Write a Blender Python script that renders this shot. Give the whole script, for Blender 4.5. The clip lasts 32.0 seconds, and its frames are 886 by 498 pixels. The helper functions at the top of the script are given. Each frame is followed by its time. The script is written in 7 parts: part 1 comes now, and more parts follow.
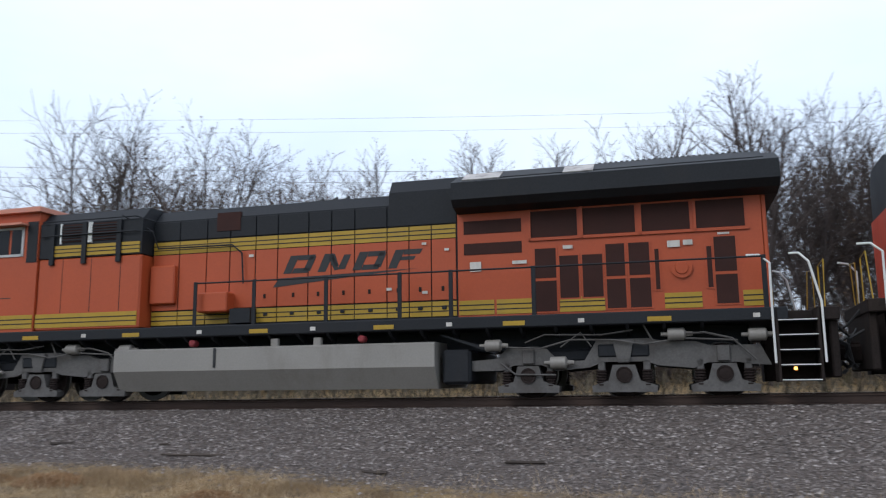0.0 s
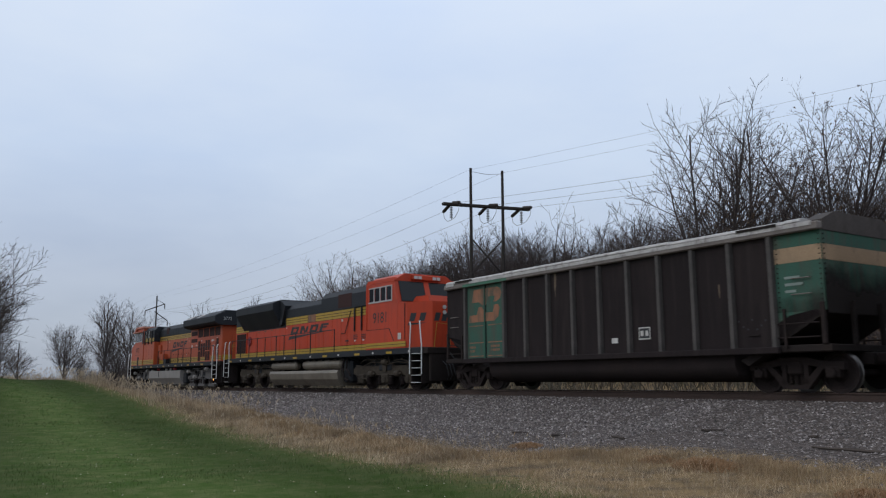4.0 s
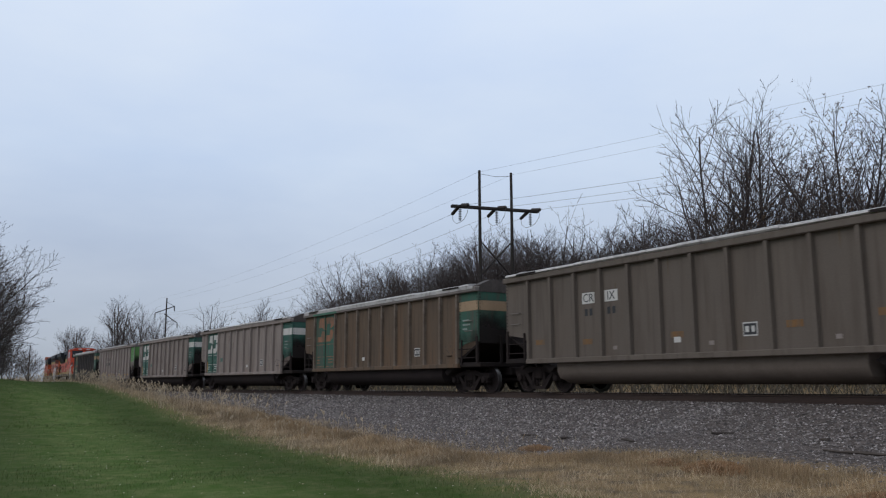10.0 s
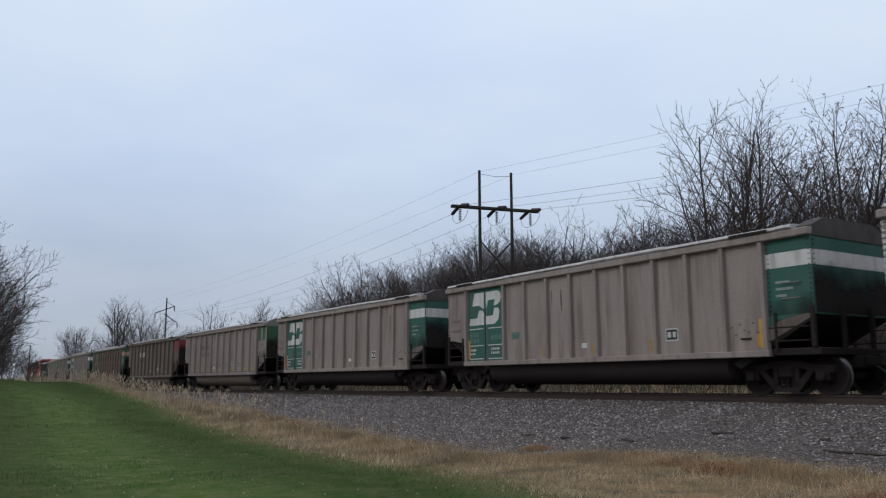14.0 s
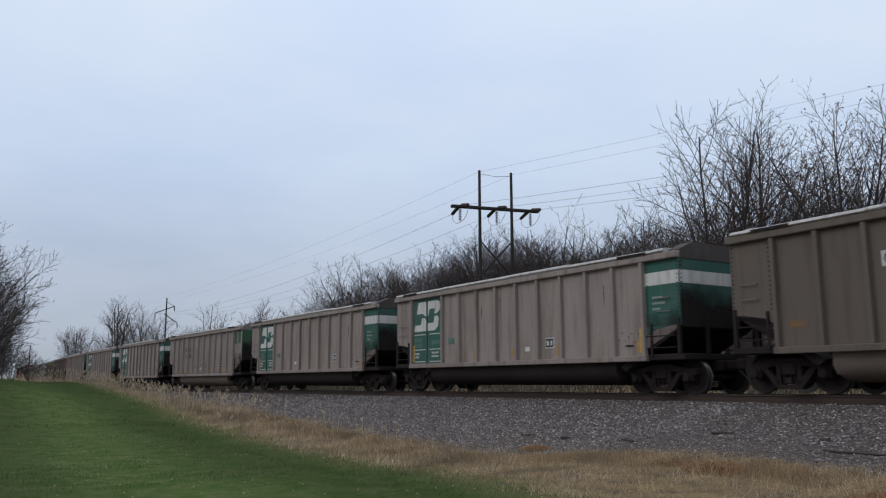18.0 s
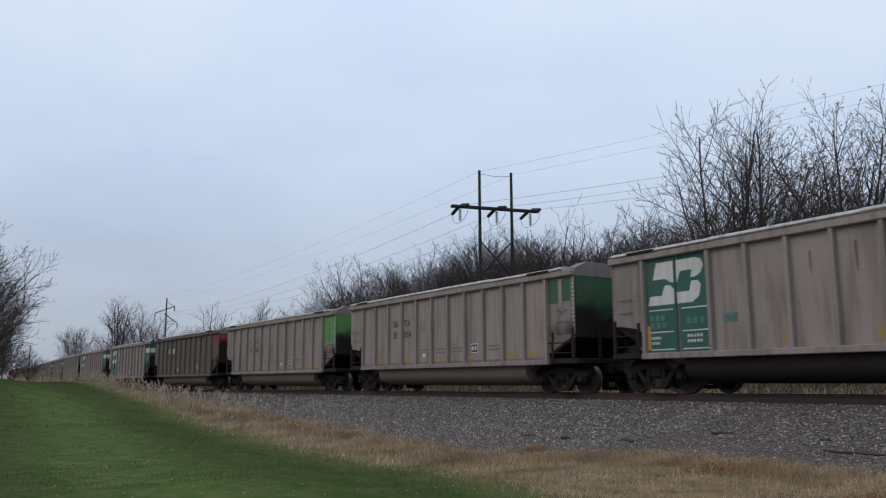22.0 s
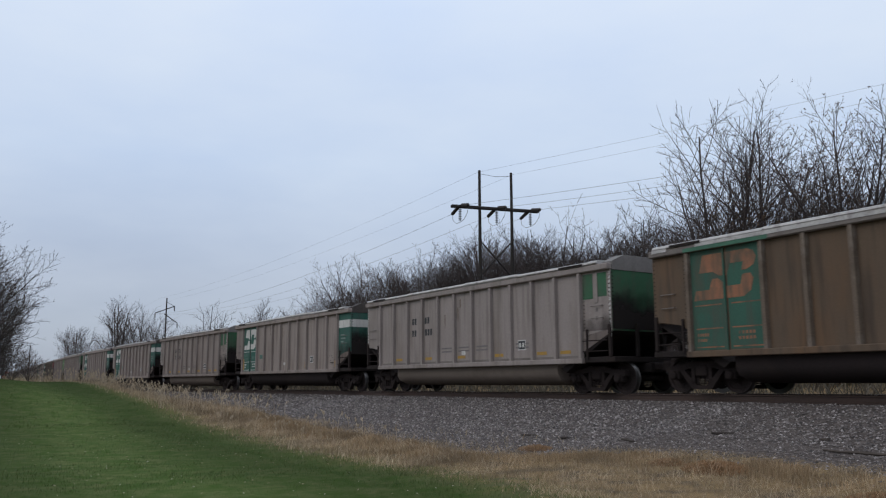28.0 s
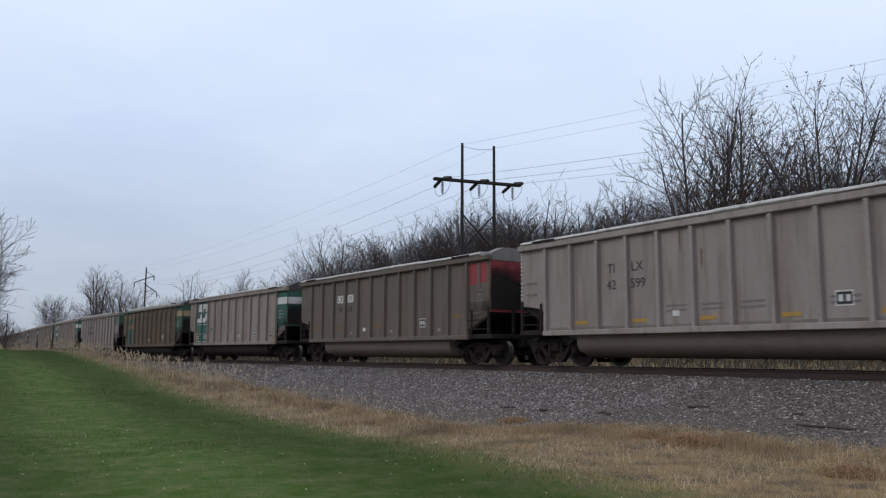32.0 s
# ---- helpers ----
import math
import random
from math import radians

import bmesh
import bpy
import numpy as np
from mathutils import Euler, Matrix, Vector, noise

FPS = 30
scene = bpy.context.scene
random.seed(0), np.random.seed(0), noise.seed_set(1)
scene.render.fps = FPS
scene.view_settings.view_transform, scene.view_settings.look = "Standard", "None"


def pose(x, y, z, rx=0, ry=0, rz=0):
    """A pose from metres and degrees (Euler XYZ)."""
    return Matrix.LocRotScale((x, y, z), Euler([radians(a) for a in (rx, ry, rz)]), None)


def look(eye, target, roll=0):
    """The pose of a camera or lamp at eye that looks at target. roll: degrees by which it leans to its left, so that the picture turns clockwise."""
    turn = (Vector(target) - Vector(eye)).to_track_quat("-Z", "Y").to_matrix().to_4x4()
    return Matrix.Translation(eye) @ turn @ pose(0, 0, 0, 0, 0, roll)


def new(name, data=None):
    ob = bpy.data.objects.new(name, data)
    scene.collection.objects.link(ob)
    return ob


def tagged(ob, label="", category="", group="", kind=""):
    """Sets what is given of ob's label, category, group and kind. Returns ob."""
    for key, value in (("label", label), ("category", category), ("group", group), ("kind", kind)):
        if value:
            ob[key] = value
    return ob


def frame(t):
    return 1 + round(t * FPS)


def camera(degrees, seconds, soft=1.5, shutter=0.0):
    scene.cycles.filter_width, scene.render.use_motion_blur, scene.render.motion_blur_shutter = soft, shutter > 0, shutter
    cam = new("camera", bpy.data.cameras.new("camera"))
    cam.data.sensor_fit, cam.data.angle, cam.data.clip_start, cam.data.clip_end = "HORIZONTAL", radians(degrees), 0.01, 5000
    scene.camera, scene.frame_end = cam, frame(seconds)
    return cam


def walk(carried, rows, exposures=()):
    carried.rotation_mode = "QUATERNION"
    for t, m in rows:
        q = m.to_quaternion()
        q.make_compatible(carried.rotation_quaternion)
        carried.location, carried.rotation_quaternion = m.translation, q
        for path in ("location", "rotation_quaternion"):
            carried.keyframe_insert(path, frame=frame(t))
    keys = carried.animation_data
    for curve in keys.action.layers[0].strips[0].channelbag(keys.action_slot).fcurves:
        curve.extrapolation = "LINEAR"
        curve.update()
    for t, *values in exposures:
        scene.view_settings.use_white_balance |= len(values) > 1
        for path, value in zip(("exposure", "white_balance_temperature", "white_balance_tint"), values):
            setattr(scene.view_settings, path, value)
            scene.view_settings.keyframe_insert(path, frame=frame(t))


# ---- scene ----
# camera: it stands still beside the line and turns with the train, eye 1.6 m over the grass
EYE = 1.6
cam = camera(57.0, 32.0, soft=1.2, shutter=0.12)
TURNS = [
    (0.0, 16.5, 9.37, 0.65), (0.1, 20.7, 9.34, 0.63), (0.2, 23.7, 9.3, 0.6), (0.3, 27.3, 9.27, 0.58), (0.4, 30.15, 9.23, 0.56),
    (0.5, 31.70, 9.21, 0.54), (0.7, 34.6, 9.18, 0.55), (1.0, 37.68, 9.17, 0.56), (1.5, 47.58, 9.19, 0.6), (1.7, 49.6, 9.19, 0.55),
    (2.0, 50.48, 9.19, 0.5), (2.5, 51.36, 9.09, 0.4), (3.0, 53.37, 9.06, 0.45), (3.5, 56.98, 9.0, 0.31), (4.2, 59.2, 9.1, 0.24),
    (5.0, 59.52, 9.21, 0.2), (5.5, 59.52, 9.21, 0.2), (28.7, 59.52, 9.21, 0.2), (29.0, 59.3, 9.26, 0.23), (29.3, 59.4, 8.95, 0.1),
    (29.5, 59.59, 8.07, -0.13), (29.7, 59.7, 7.2, -0.25), (29.9, 59.0, 7.05, -0.38), (30.0, 58.14, 6.9, -0.43), (30.1, 58.0, 5.5, -0.3),
    (30.3, 58.15, 5.35, -0.1), (30.5, 58.42, 5.69, -0.04), (30.6, 58.5, 6.4, -0.2), (30.8, 58.2, 6.95, -0.35), (31.0, 57.87, 6.99, -0.41),
    (31.5, 58.14, 7.29, -0.36), (32.0, 58.15, 7.30, -0.32)]
walk(cam, [(t, pose(0, 0, EYE, 90 + p, r, y)) for t, y, p, r in TURNS],
     exposures=[(0.0, 0.5), (1.0, 0.3), (2.0, 0.05), (3.0, 0.0), (29.0, 0.0), (30.0, 0.0), (31.0, 0.05), (32.0, 0.15)])

# overcast sky: a pale Nishita sky under a sheet of soft cloud, and one wide weak sun
world = bpy.data.worlds.new("overcast_sky")
scene.world = world
world.use_nodes = True
wn, wl = world.node_tree.nodes, world.node_tree.links
wn.clear()
w_out, w_bg = wn.new("ShaderNodeOutputWorld"), wn.new("ShaderNodeBackground")
w_sky = wn.new("ShaderNodeTexSky")
w_sky.sky_type, w_sky.sun_disc = "NISHITA", False
w_sky.sun_elevation, w_sky.sun_rotation = radians(38), radians(150)
w_co, w_sep = wn.new("ShaderNodeTexCoord"), wn.new("ShaderNodeSeparateXYZ")
w_ramp, w_noise, w_map = wn.new("ShaderNodeValToRGB"), wn.new("ShaderNodeTexNoise"), wn.new("ShaderNodeMapping")
w_mix, w_cloud = wn.new("ShaderNodeMix"), wn.new("ShaderNodeMix")
w_map.inputs["Scale"].default_value = (1.0, 1.0, 3.0)
w_noise.inputs["Scale"].default_value, w_noise.inputs["Detail"].default_value, w_noise.inputs["Roughness"].default_value = 1.7, 5.0, 0.55
e = w_ramp.color_ramp.elements
e[0].position, e[0].color = 0.0, (0.40, 0.45, 0.54, 1)
e[1].position, e[1].color = 0.48, (0.78, 0.88, 1.04, 1)
m = e.new(0.12)
m.color = (0.485, 0.55, 0.675, 1)
m = e.new(0.26)
m.color = (0.60, 0.71, 0.89, 1)
w_cloud.data_type, w_cloud.blend_type = "RGBA", "SOFT_LIGHT"
w_cloud.inputs[0].default_value = 0.8
w_mix.data_type = "RGBA"
w_mix.inputs[0].default_value = 0.9
w_scale = wn.new("ShaderNodeMix")
w_scale.data_type, w_scale.blend_type = "RGBA", "MULTIPLY"
w_scale.inputs[0].default_value = 1.0
w_scale.inputs[7].default_value = (0.1, 0.1, 0.1, 1)
wl.new(w_co.outputs["Generated"], w_sep.inputs[0])
wl.new(w_sep.outputs["Z"], w_ramp.inputs[0])
wl.new(w_co.outputs["Generated"], w_map.inputs["Vector"])
wl.new(w_map.outputs[0], w_noise.inputs["Vector"])
wl.new(w_ramp.outputs[0], w_cloud.inputs[6])
wl.new(w_noise.outputs["Fac"], w_cloud.inputs[7])
wl.new(w_sky.outputs[0], w_scale.inputs[6])
wl.new(w_scale.outputs[2], w_mix.inputs[6])
wl.new(w_cloud.outputs[2], w_mix.inputs[7])
wl.new(w_mix.outputs[2], w_bg.inputs["Color"])
w_bg.inputs["Strength"].default_value = 1.0
wl.new(w_bg.outputs[0], w_out.inputs[0])
sun = new("sun", bpy.data.lights.new("sun", "SUN"))
sun.data.energy, sun.data.angle, sun.data.color = 0.6, radians(25), (1.0, 0.97, 0.93)
sun.matrix_world = look((0, 0, 0), (0.4, 0.68, -0.62))
# ---- line of the railway: a gentle curve, x along it, y across, z the top of the rail ----
def line(x):
    u = x / 100
    c = min(max(u, -1.15), 0.35)
    dy, dz = -22.549 * c - 20.7996 * c * c, 0.4994 + 0.382 * c
    y = 17.3925 - 11.2745 * c * c - 6.9332 * c ** 3 + (u - c) * dy
    z = EYE - 0.2784 + 0.4994 * c + 0.191 * c * c + (u - c) * dz * math.exp(-abs(u - c) * 0.6)
    return y, z, dy / 100, dz / 100


XS = [-700 + 0.5 * i for i in range(2400)]
SS = [0.0]
for a, b in zip(XS, XS[1:]):
    SS.append(SS[-1] + math.hypot(b - a, line(b)[0] - line(a)[0]))
S_ZERO = float(np.interp(0, XS, SS))
SS = [s - S_ZERO for s in SS]


def on_line(s):
    """Pose on the rail tops at s metres along the line."""
    x = float(np.interp(s, SS, XS))
    y, z, dy, dz = line(x)
    return pose(x, y, z, 0, 0, math.degrees(math.atan(dy)))


def offset(x, y):
    """Metres from the middle of the track, positive on the camera's side."""
    ly, _, dy, _ = line(x)
    return (ly - y) / math.hypot(1, dy)


def smooth(a, b, v):
    v = min(max((v - a) / (b - a), 0.0), 1.0)
    return v * v * (3 - 2 * v)


PROFILE = [(-400, 1.5), (-60, 1.6), (-40, 0.9), (-25, 0.15), (-14, -0.3), (-9, -0.85), (-5.5, -0.75), (-3.2, -0.45), (-1.8, -0.42), (-1.35, -0.2), (1.35, -0.2), (1.6, -0.27), (2.2, -0.39),
           (4.4, -0.86), (7.5, -1.16), (9.0, -1.24), (12.0, -1.3), (17.0, -1.32), (60, -1.2), (400, 0.5)]
PO, PZ = [p[0] for p in PROFILE], [p[1] for p in PROFILE]


def ground(x, y):
    o = offset(x, y)
    z = float(np.interp(o, PO, PZ)) + line(x)[1]
    rise = smooth(26, 66, -x) * smooth(3.6, 7.6, o)
    z += rise * (1.75 + 0.75 * smooth(9, 16, o))
    if abs(o) > 4:
        z += 0.05 * noise.noise((x * 0.35, y * 0.35, 0)) + 0.1 * noise.noise((x * 0.09, y * 0.09, 4)) * smooth(4, 10, abs(o))
    return z


# ---- mesh helpers ----
class Geo:
    def __init__(self):
        self.v, self.f, self.m = [], [], []

    def add(self, verts, faces, mi=0):
        n = len(self.v)
        self.v += [tuple(p) for p in verts]
        self.f += [tuple(n + i for i in f) for f in faces]
        self.m += [mi] * len(faces)
        return self

    def box(self, x0, x1, y0, y1, z0, z1, b=0.0, mi=0):
        """A box with chamfered edges."""
        if b <= 0:
            vs = [(x, y, z) for x in (x0, x1) for y in (y0, y1) for z in (z0, z1)]
            return self.add(vs, [(0, 1, 3, 2), (4, 6, 7, 5), (0, 4, 5, 1), (2, 3, 7, 6), (0, 2, 6, 4), (1, 5, 7, 3)], mi)
        b = min(b, (x1 - x0) * 0.45, (y1 - y0) * 0.45, (z1 - z0) * 0.45)
        lo, hi, vs, idx = (x0, y0, z0), (x1, y1, z1), [], {}
        for sx in (0, 1):
            for sy in (0, 1):
                for sz in (0, 1):
                    s = (sx, sy, sz)
                    for ax in range(3):
                        p = []
                        for k in range(3):
                            e = (lo, hi)[s[k]][k]
                            p.append(e if k == ax else e + (b if s[k] == 0 else -b))
                        idx[s, ax] = len(vs)
                        vs.append(p)
        fs = []
        for ax in range(3):
            o1, o2 = [k for k in range(3) if k != ax]
            for side in (0, 1):
                q = []
                for p1, p2 in ((0, 0), (1, 0), (1, 1), (0, 1)):
                    s = [0, 0, 0]
                    s[ax], s[o1], s[o2] = side, p1, p2
                    q.append(idx[tuple(s), ax])
                fs.append(tuple(q if (side == 1) != (ax == 1) else q[::-1]))
            for p1 in (0, 1):
                for p2 in (0, 1):
                    q = []
                    for e, a in ((0, o1), (1, o1), (1, o2), (0, o2)):
                        s = [0, 0, 0]
                        s[ax], s[o1], s[o2] = e, p1, p2
                        q.append(idx[tuple(s), a])
                    flip = (p1 == p2) != (ax == 1)
                    fs.append(tuple(q if flip else q[::-1]))
        for s in [(i, j, k) for i in (0, 1) for j in (0, 1) for k in (0, 1)]:
            t = (idx[s, 0], idx[s, 1], idx[s, 2])
            fs.append(t if sum(s) % 2 else t[::-1])
        return self.add(vs, fs, mi)

    def prism(self, prof, x0, x1, axis="x", mi=0):
        """A closed profile run along an axis: (y, z) along x, (x, z) along y, (x, y) along z."""
        n = len(prof)
        place = {"x": lambda a, p: (a, p[0], p[1]), "y": lambda a, p: (p[0], a, p[1]), "z": lambda a, p: (p[0], p[1], a)}[axis]
        vs = [place(a, p) for a in (x0, x1) for p in prof]
        fs = [(i, (i + 1) % n, n + (i + 1) % n, n + i) for i in range(n)] + [tuple(range(n))[::-1], tuple(range(n, 2 * n))]
        return self.add(vs, fs, mi)

    def tube(self, pts, r, seg=6, mi=0, caps=True):
        """A round bar along points; r is one radius or one for each point."""
        pts = [Vector(p) for p in pts]
        rs = r if isinstance(r, (list, tuple)) else [r] * len(pts)
        vs, fs = [], []
        for i, p in enumerate(pts):
            d = (pts[min(i + 1, len(pts) - 1)] - pts[max(i - 1, 0)]).normalized()
            a = d.cross(Vector((0, 0, 1)) if abs(d.z) < 0.9 else Vector((1, 0, 0))).normalized()
            b = d.cross(a)
            for k in range(seg):
                w = 2 * math.pi * k / seg
                vs.append(p + a * (rs[i] * math.cos(w)) + b * (rs[i] * math.sin(w)))
        for i in range(len(pts) - 1):
            for k in range(seg):
                fs.append((i * seg + k, i * seg + (k + 1) % seg, (i + 1) * seg + (k + 1) % seg, (i + 1) * seg + k))
        if caps:
            fs += [tuple(range(seg))[::-1], tuple(range((len(pts) - 1) * seg, len(pts) * seg))]
        return self.add(vs, fs, mi)

    def disc(self, c, axis, prof, seg=20, mi=0, caps=True):
        """A turned solid: prof is rows of (along, radius) from one end to the other."""
        cx, cy, cz = c
        vs, fs = [], []
        for a, r in prof:
            for k in range(seg):
                w = 2 * math.pi * k / seg
                u, v = r * math.cos(w), r * math.sin(w)
                vs.append({"x": (cx + a, cy + u, cz + v), "y": (cx + u, cy + a, cz + v), "z": (cx + u, cy + v, cz + a)}[axis])
        for i in range(len(prof) - 1):
            for k in range(seg):
                fs.append((i * seg + k, i * seg + (k + 1) % seg, (i + 1) * seg + (k + 1) % seg, (i + 1) * seg + k))
        if caps:
            fs += [tuple(range(seg))[::-1], tuple(range((len(prof) - 1) * seg, len(prof) * seg))]
        return self.add(vs, fs, mi)

    def mesh(self, name, mats, soft=False):
        me = bpy.data.meshes.new(name)
        me.from_pydata(self.v, [], self.f)
        for mt in (mats if isinstance(mats, (list, tuple)) else [mats]):
            me.materials.append(mt)
        if any(self.m):
            me.polygons.foreach_set("material_index", self.m)
        bm = bmesh.new()
        bm.from_mesh(me)
        bmesh.ops.recalc_face_normals(bm, faces=bm.faces)
        bm.to_mesh(me)
        bm.free()
        if soft:
            me.polygons.foreach_set("use_smooth", [True] * len(me.polygons))
            me.set_sharp_from_angle(angle=radians(38))
        return me


def part(name, geo, material, parent, label="", soft=False):
    """ONE mesh object under a thing or part. geo: a Geo, or a mesh to share."""
    me = geo if isinstance(geo, bpy.types.Mesh) else geo.mesh(name, material, soft)
    ob = new(name, me)
    ob.parent = parent
    if label:
        ob["label"] = label
    return ob


def thing(name, m, label, category, group="", kind=""):
    ob = new(name)
    ob.empty_display_size = 0.3
    ob.matrix_world = m
    return tagged(ob, label, category, group, kind)


SHARED = {}


def shared(key, make):
    if key not in SHARED:
        SHARED[key] = make()
    return SHARED[key]


# ---- materials ----
def surface(name, base, rough=0.7, metal=0.0, spread=0.25, scale=1.2, fine=25.0, bump=0.15, depth=0.01, stain=None, amount=0.5, streak=1.0, level=0.5, piece=0.0, spec=0.4, runs=None):
    """A worn surface: two scales of tone, fine relief, and stains of another colour, drawn out downwards by streak."""
    mt = bpy.data.materials.new(name)
    mt.use_nodes = True
    n, l = mt.node_tree.nodes, mt.node_tree.links
    p = n["Principled BSDF"]
    co = n.new("ShaderNodeTexCoord")
    big, small = n.new("ShaderNodeTexNoise"), n.new("ShaderNodeTexNoise")
    big.inputs["Scale"].default_value, big.inputs["Detail"].default_value = scale, 5.0
    small.inputs["Scale"].default_value, small.inputs["Detail"].default_value = fine, 4.0
    l.new(co.outputs["Object"], small.inputs["Vector"])
    l.new(co.outputs["Object"], big.inputs["Vector"])
    ramp = n.new("ShaderNodeValToRGB")
    e = ramp.color_ramp.elements
    e[0].position, e[1].position = 0.3, 0.72
    e[0].color = (*[c * (1 - spread) for c in base], 1)
    e[1].color = (*[min(1, c * (1 + spread)) for c in base], 1)
    add = n.new("ShaderNodeMath")
    add.operation = "MULTIPLY_ADD"
    add.inputs[1].default_value = 0.45
    l.new(small.outputs["Fac"], add.inputs[0])
    half = n.new("ShaderNodeMath")
    half.operation = "MULTIPLY"
    half.inputs[1].default_value = 0.55
    l.new(big.outputs["Fac"], half.inputs[0])
    l.new(half.outputs[0], add.inputs[2])
    l.new(add.outputs[0], ramp.inputs[0])
    colour = ramp.outputs[0]
    if stain:
        mp, st = n.new("ShaderNodeMapping"), n.new("ShaderNodeTexNoise")
        mp.inputs["Scale"].default_value = (1.0, 1.0, 1.0 / streak)
        mp.inputs["Location"].default_value = (3.7, 1.1, 5.3)
        st.inputs["Scale"].default_value, st.inputs["Detail"].default_value, st.inputs["Roughness"].default_value = scale * 1.7, 6.0, 0.62
        l.new(co.outputs["Object"], mp.inputs["Vector"])
        l.new(mp.outputs[0], st.inputs["Vector"])
        r2 = n.new("ShaderNodeValToRGB")
        r2.color_ramp.elements[0].position, r2.color_ramp.elements[1].position = level, min(1.0, level + 0.22)
        r2.color_ramp.elements[1].color = (amount, amount, amount, 1)
        l.new(st.outputs["Fac"], r2.inputs[0])
        mx = n.new("ShaderNodeMix")
        mx.data_type = "RGBA"
        mx.inputs[7].default_value = (*stain, 1)
        l.new(r2.outputs[0], mx.inputs[0])
        l.new(colour, mx.inputs[6])
        colour = mx.outputs[2]
    if runs:  # narrow dirt runs, different on each piece
        inf, off, m3, st3, r3, mx3 = (n.new(k) for k in ("ShaderNodeObjectInfo", "ShaderNodeVectorMath", "ShaderNodeMapping", "ShaderNodeTexNoise", "ShaderNodeValToRGB", "ShaderNodeMix"))
        off.operation = "MULTIPLY_ADD"
        off.inputs[1].default_value = (40.0, 40.0, 40.0)
        l.new(inf.outputs["Random"], off.inputs[0])
        l.new(co.outputs["Object"], off.inputs[2])
        m3.inputs["Scale"].default_value = (5.0, 5.0, 0.45)
        l.new(off.outputs[0], m3.inputs["Vector"])
        l.new(m3.outputs[0], st3.inputs["Vector"])
        st3.inputs["Scale"].default_value, st3.inputs["Detail"].default_value = 1.0, 5.0
        r3.color_ramp.elements[0].position, r3.color_ramp.elements[1].position = 0.5, 0.72
        r3.color_ramp.elements[1].color = (runs[1], runs[1], runs[1], 1)
        l.new(st3.outputs["Fac"], r3.inputs[0])
        mx3.data_type = "RGBA"
        mx3.inputs[7].default_value = (*runs[0], 1)
        l.new(r3.outputs[0], mx3.inputs[0])
        l.new(colour, mx3.inputs[6])
        colour = mx3.outputs[2]
    if piece:
        info, hsv, rng = n.new("ShaderNodeObjectInfo"), n.new("ShaderNodeHueSaturation"), n.new("ShaderNodeMapRange")
        rng.inputs[3].default_value, rng.inputs[4].default_value = 1 - piece, 1 + piece
        l.new(info.outputs["Random"], rng.inputs[0])
        l.new(rng.outputs[0], hsv.inputs["Value"])
        l.new(colour, hsv.inputs["Color"])
        colour = hsv.outputs[0]
    l.new(colour, p.inputs["Base Color"])
    p.inputs["Metallic"].default_value = metal
    p.inputs["Specular IOR Level"].default_value = spec
    rr = n.new("ShaderNodeMapRange")
    rr.inputs[3].default_value, rr.inputs[4].default_value = max(0.05, rough - 0.12), min(1, rough + 0.12)
    l.new(big.outputs["Fac"], rr.inputs[0])
    l.new(rr.outputs[0], p.inputs["Roughness"])
    if bump:
        bp = n.new("ShaderNodeBump")
        bp.inputs["Strength"].default_value, bp.inputs["Distance"].default_value = bump, depth
        l.new(small.outputs["Fac"], bp.inputs["Height"])
        l.new(bp.outputs[0], p.inputs["Normal"])
    return mt


def island(name, tones, rough=0.9, patch=0.0):
    """Tone picked for each loose piece of one mesh; patch: how much whole patches differ."""
    mt = bpy.data.materials.new(name)
    mt.use_nodes = True
    n, l = mt.node_tree.nodes, mt.node_tree.links
    g, ramp = n.new("ShaderNodeNewGeometry"), n.new("ShaderNodeValToRGB")
    e = ramp.color_ramp.elements
    while len(e) < len(tones):
        e.new(0.5)
    for i, c in enumerate(tones):
        e[i].position, e[i].color = i / (len(tones) - 1), (*c, 1)
    l.new(g.outputs["Random Per Island"], ramp.inputs[0])
    colour = ramp.outputs[0]
    if patch:
        co, ns, mr, hs = (n.new(k) for k in ("ShaderNodeTexCoord", "ShaderNodeTexNoise", "ShaderNodeMapRange", "ShaderNodeHueSaturation"))
        ns.inputs["Scale"].default_value, ns.inputs["Detail"].default_value = 0.9, 4.0
        l.new(co.outputs["Object"], ns.inputs["Vector"])
        mr.inputs[1].default_value, mr.inputs[2].default_value, mr.inputs[3].default_value, mr.inputs[4].default_value = 0.34, 0.66, 1 - patch, 1 + patch
        l.new(ns.outputs["Fac"], mr.inputs[0])
        l.new(mr.outputs[0], hs.inputs["Value"])
        l.new(colour, hs.inputs["Color"])
        colour = hs.outputs[0]
    l.new(colour, n["Principled BSDF"].inputs["Base Color"])
    n["Principled BSDF"].inputs["Roughness"].default_value = rough
    return mt


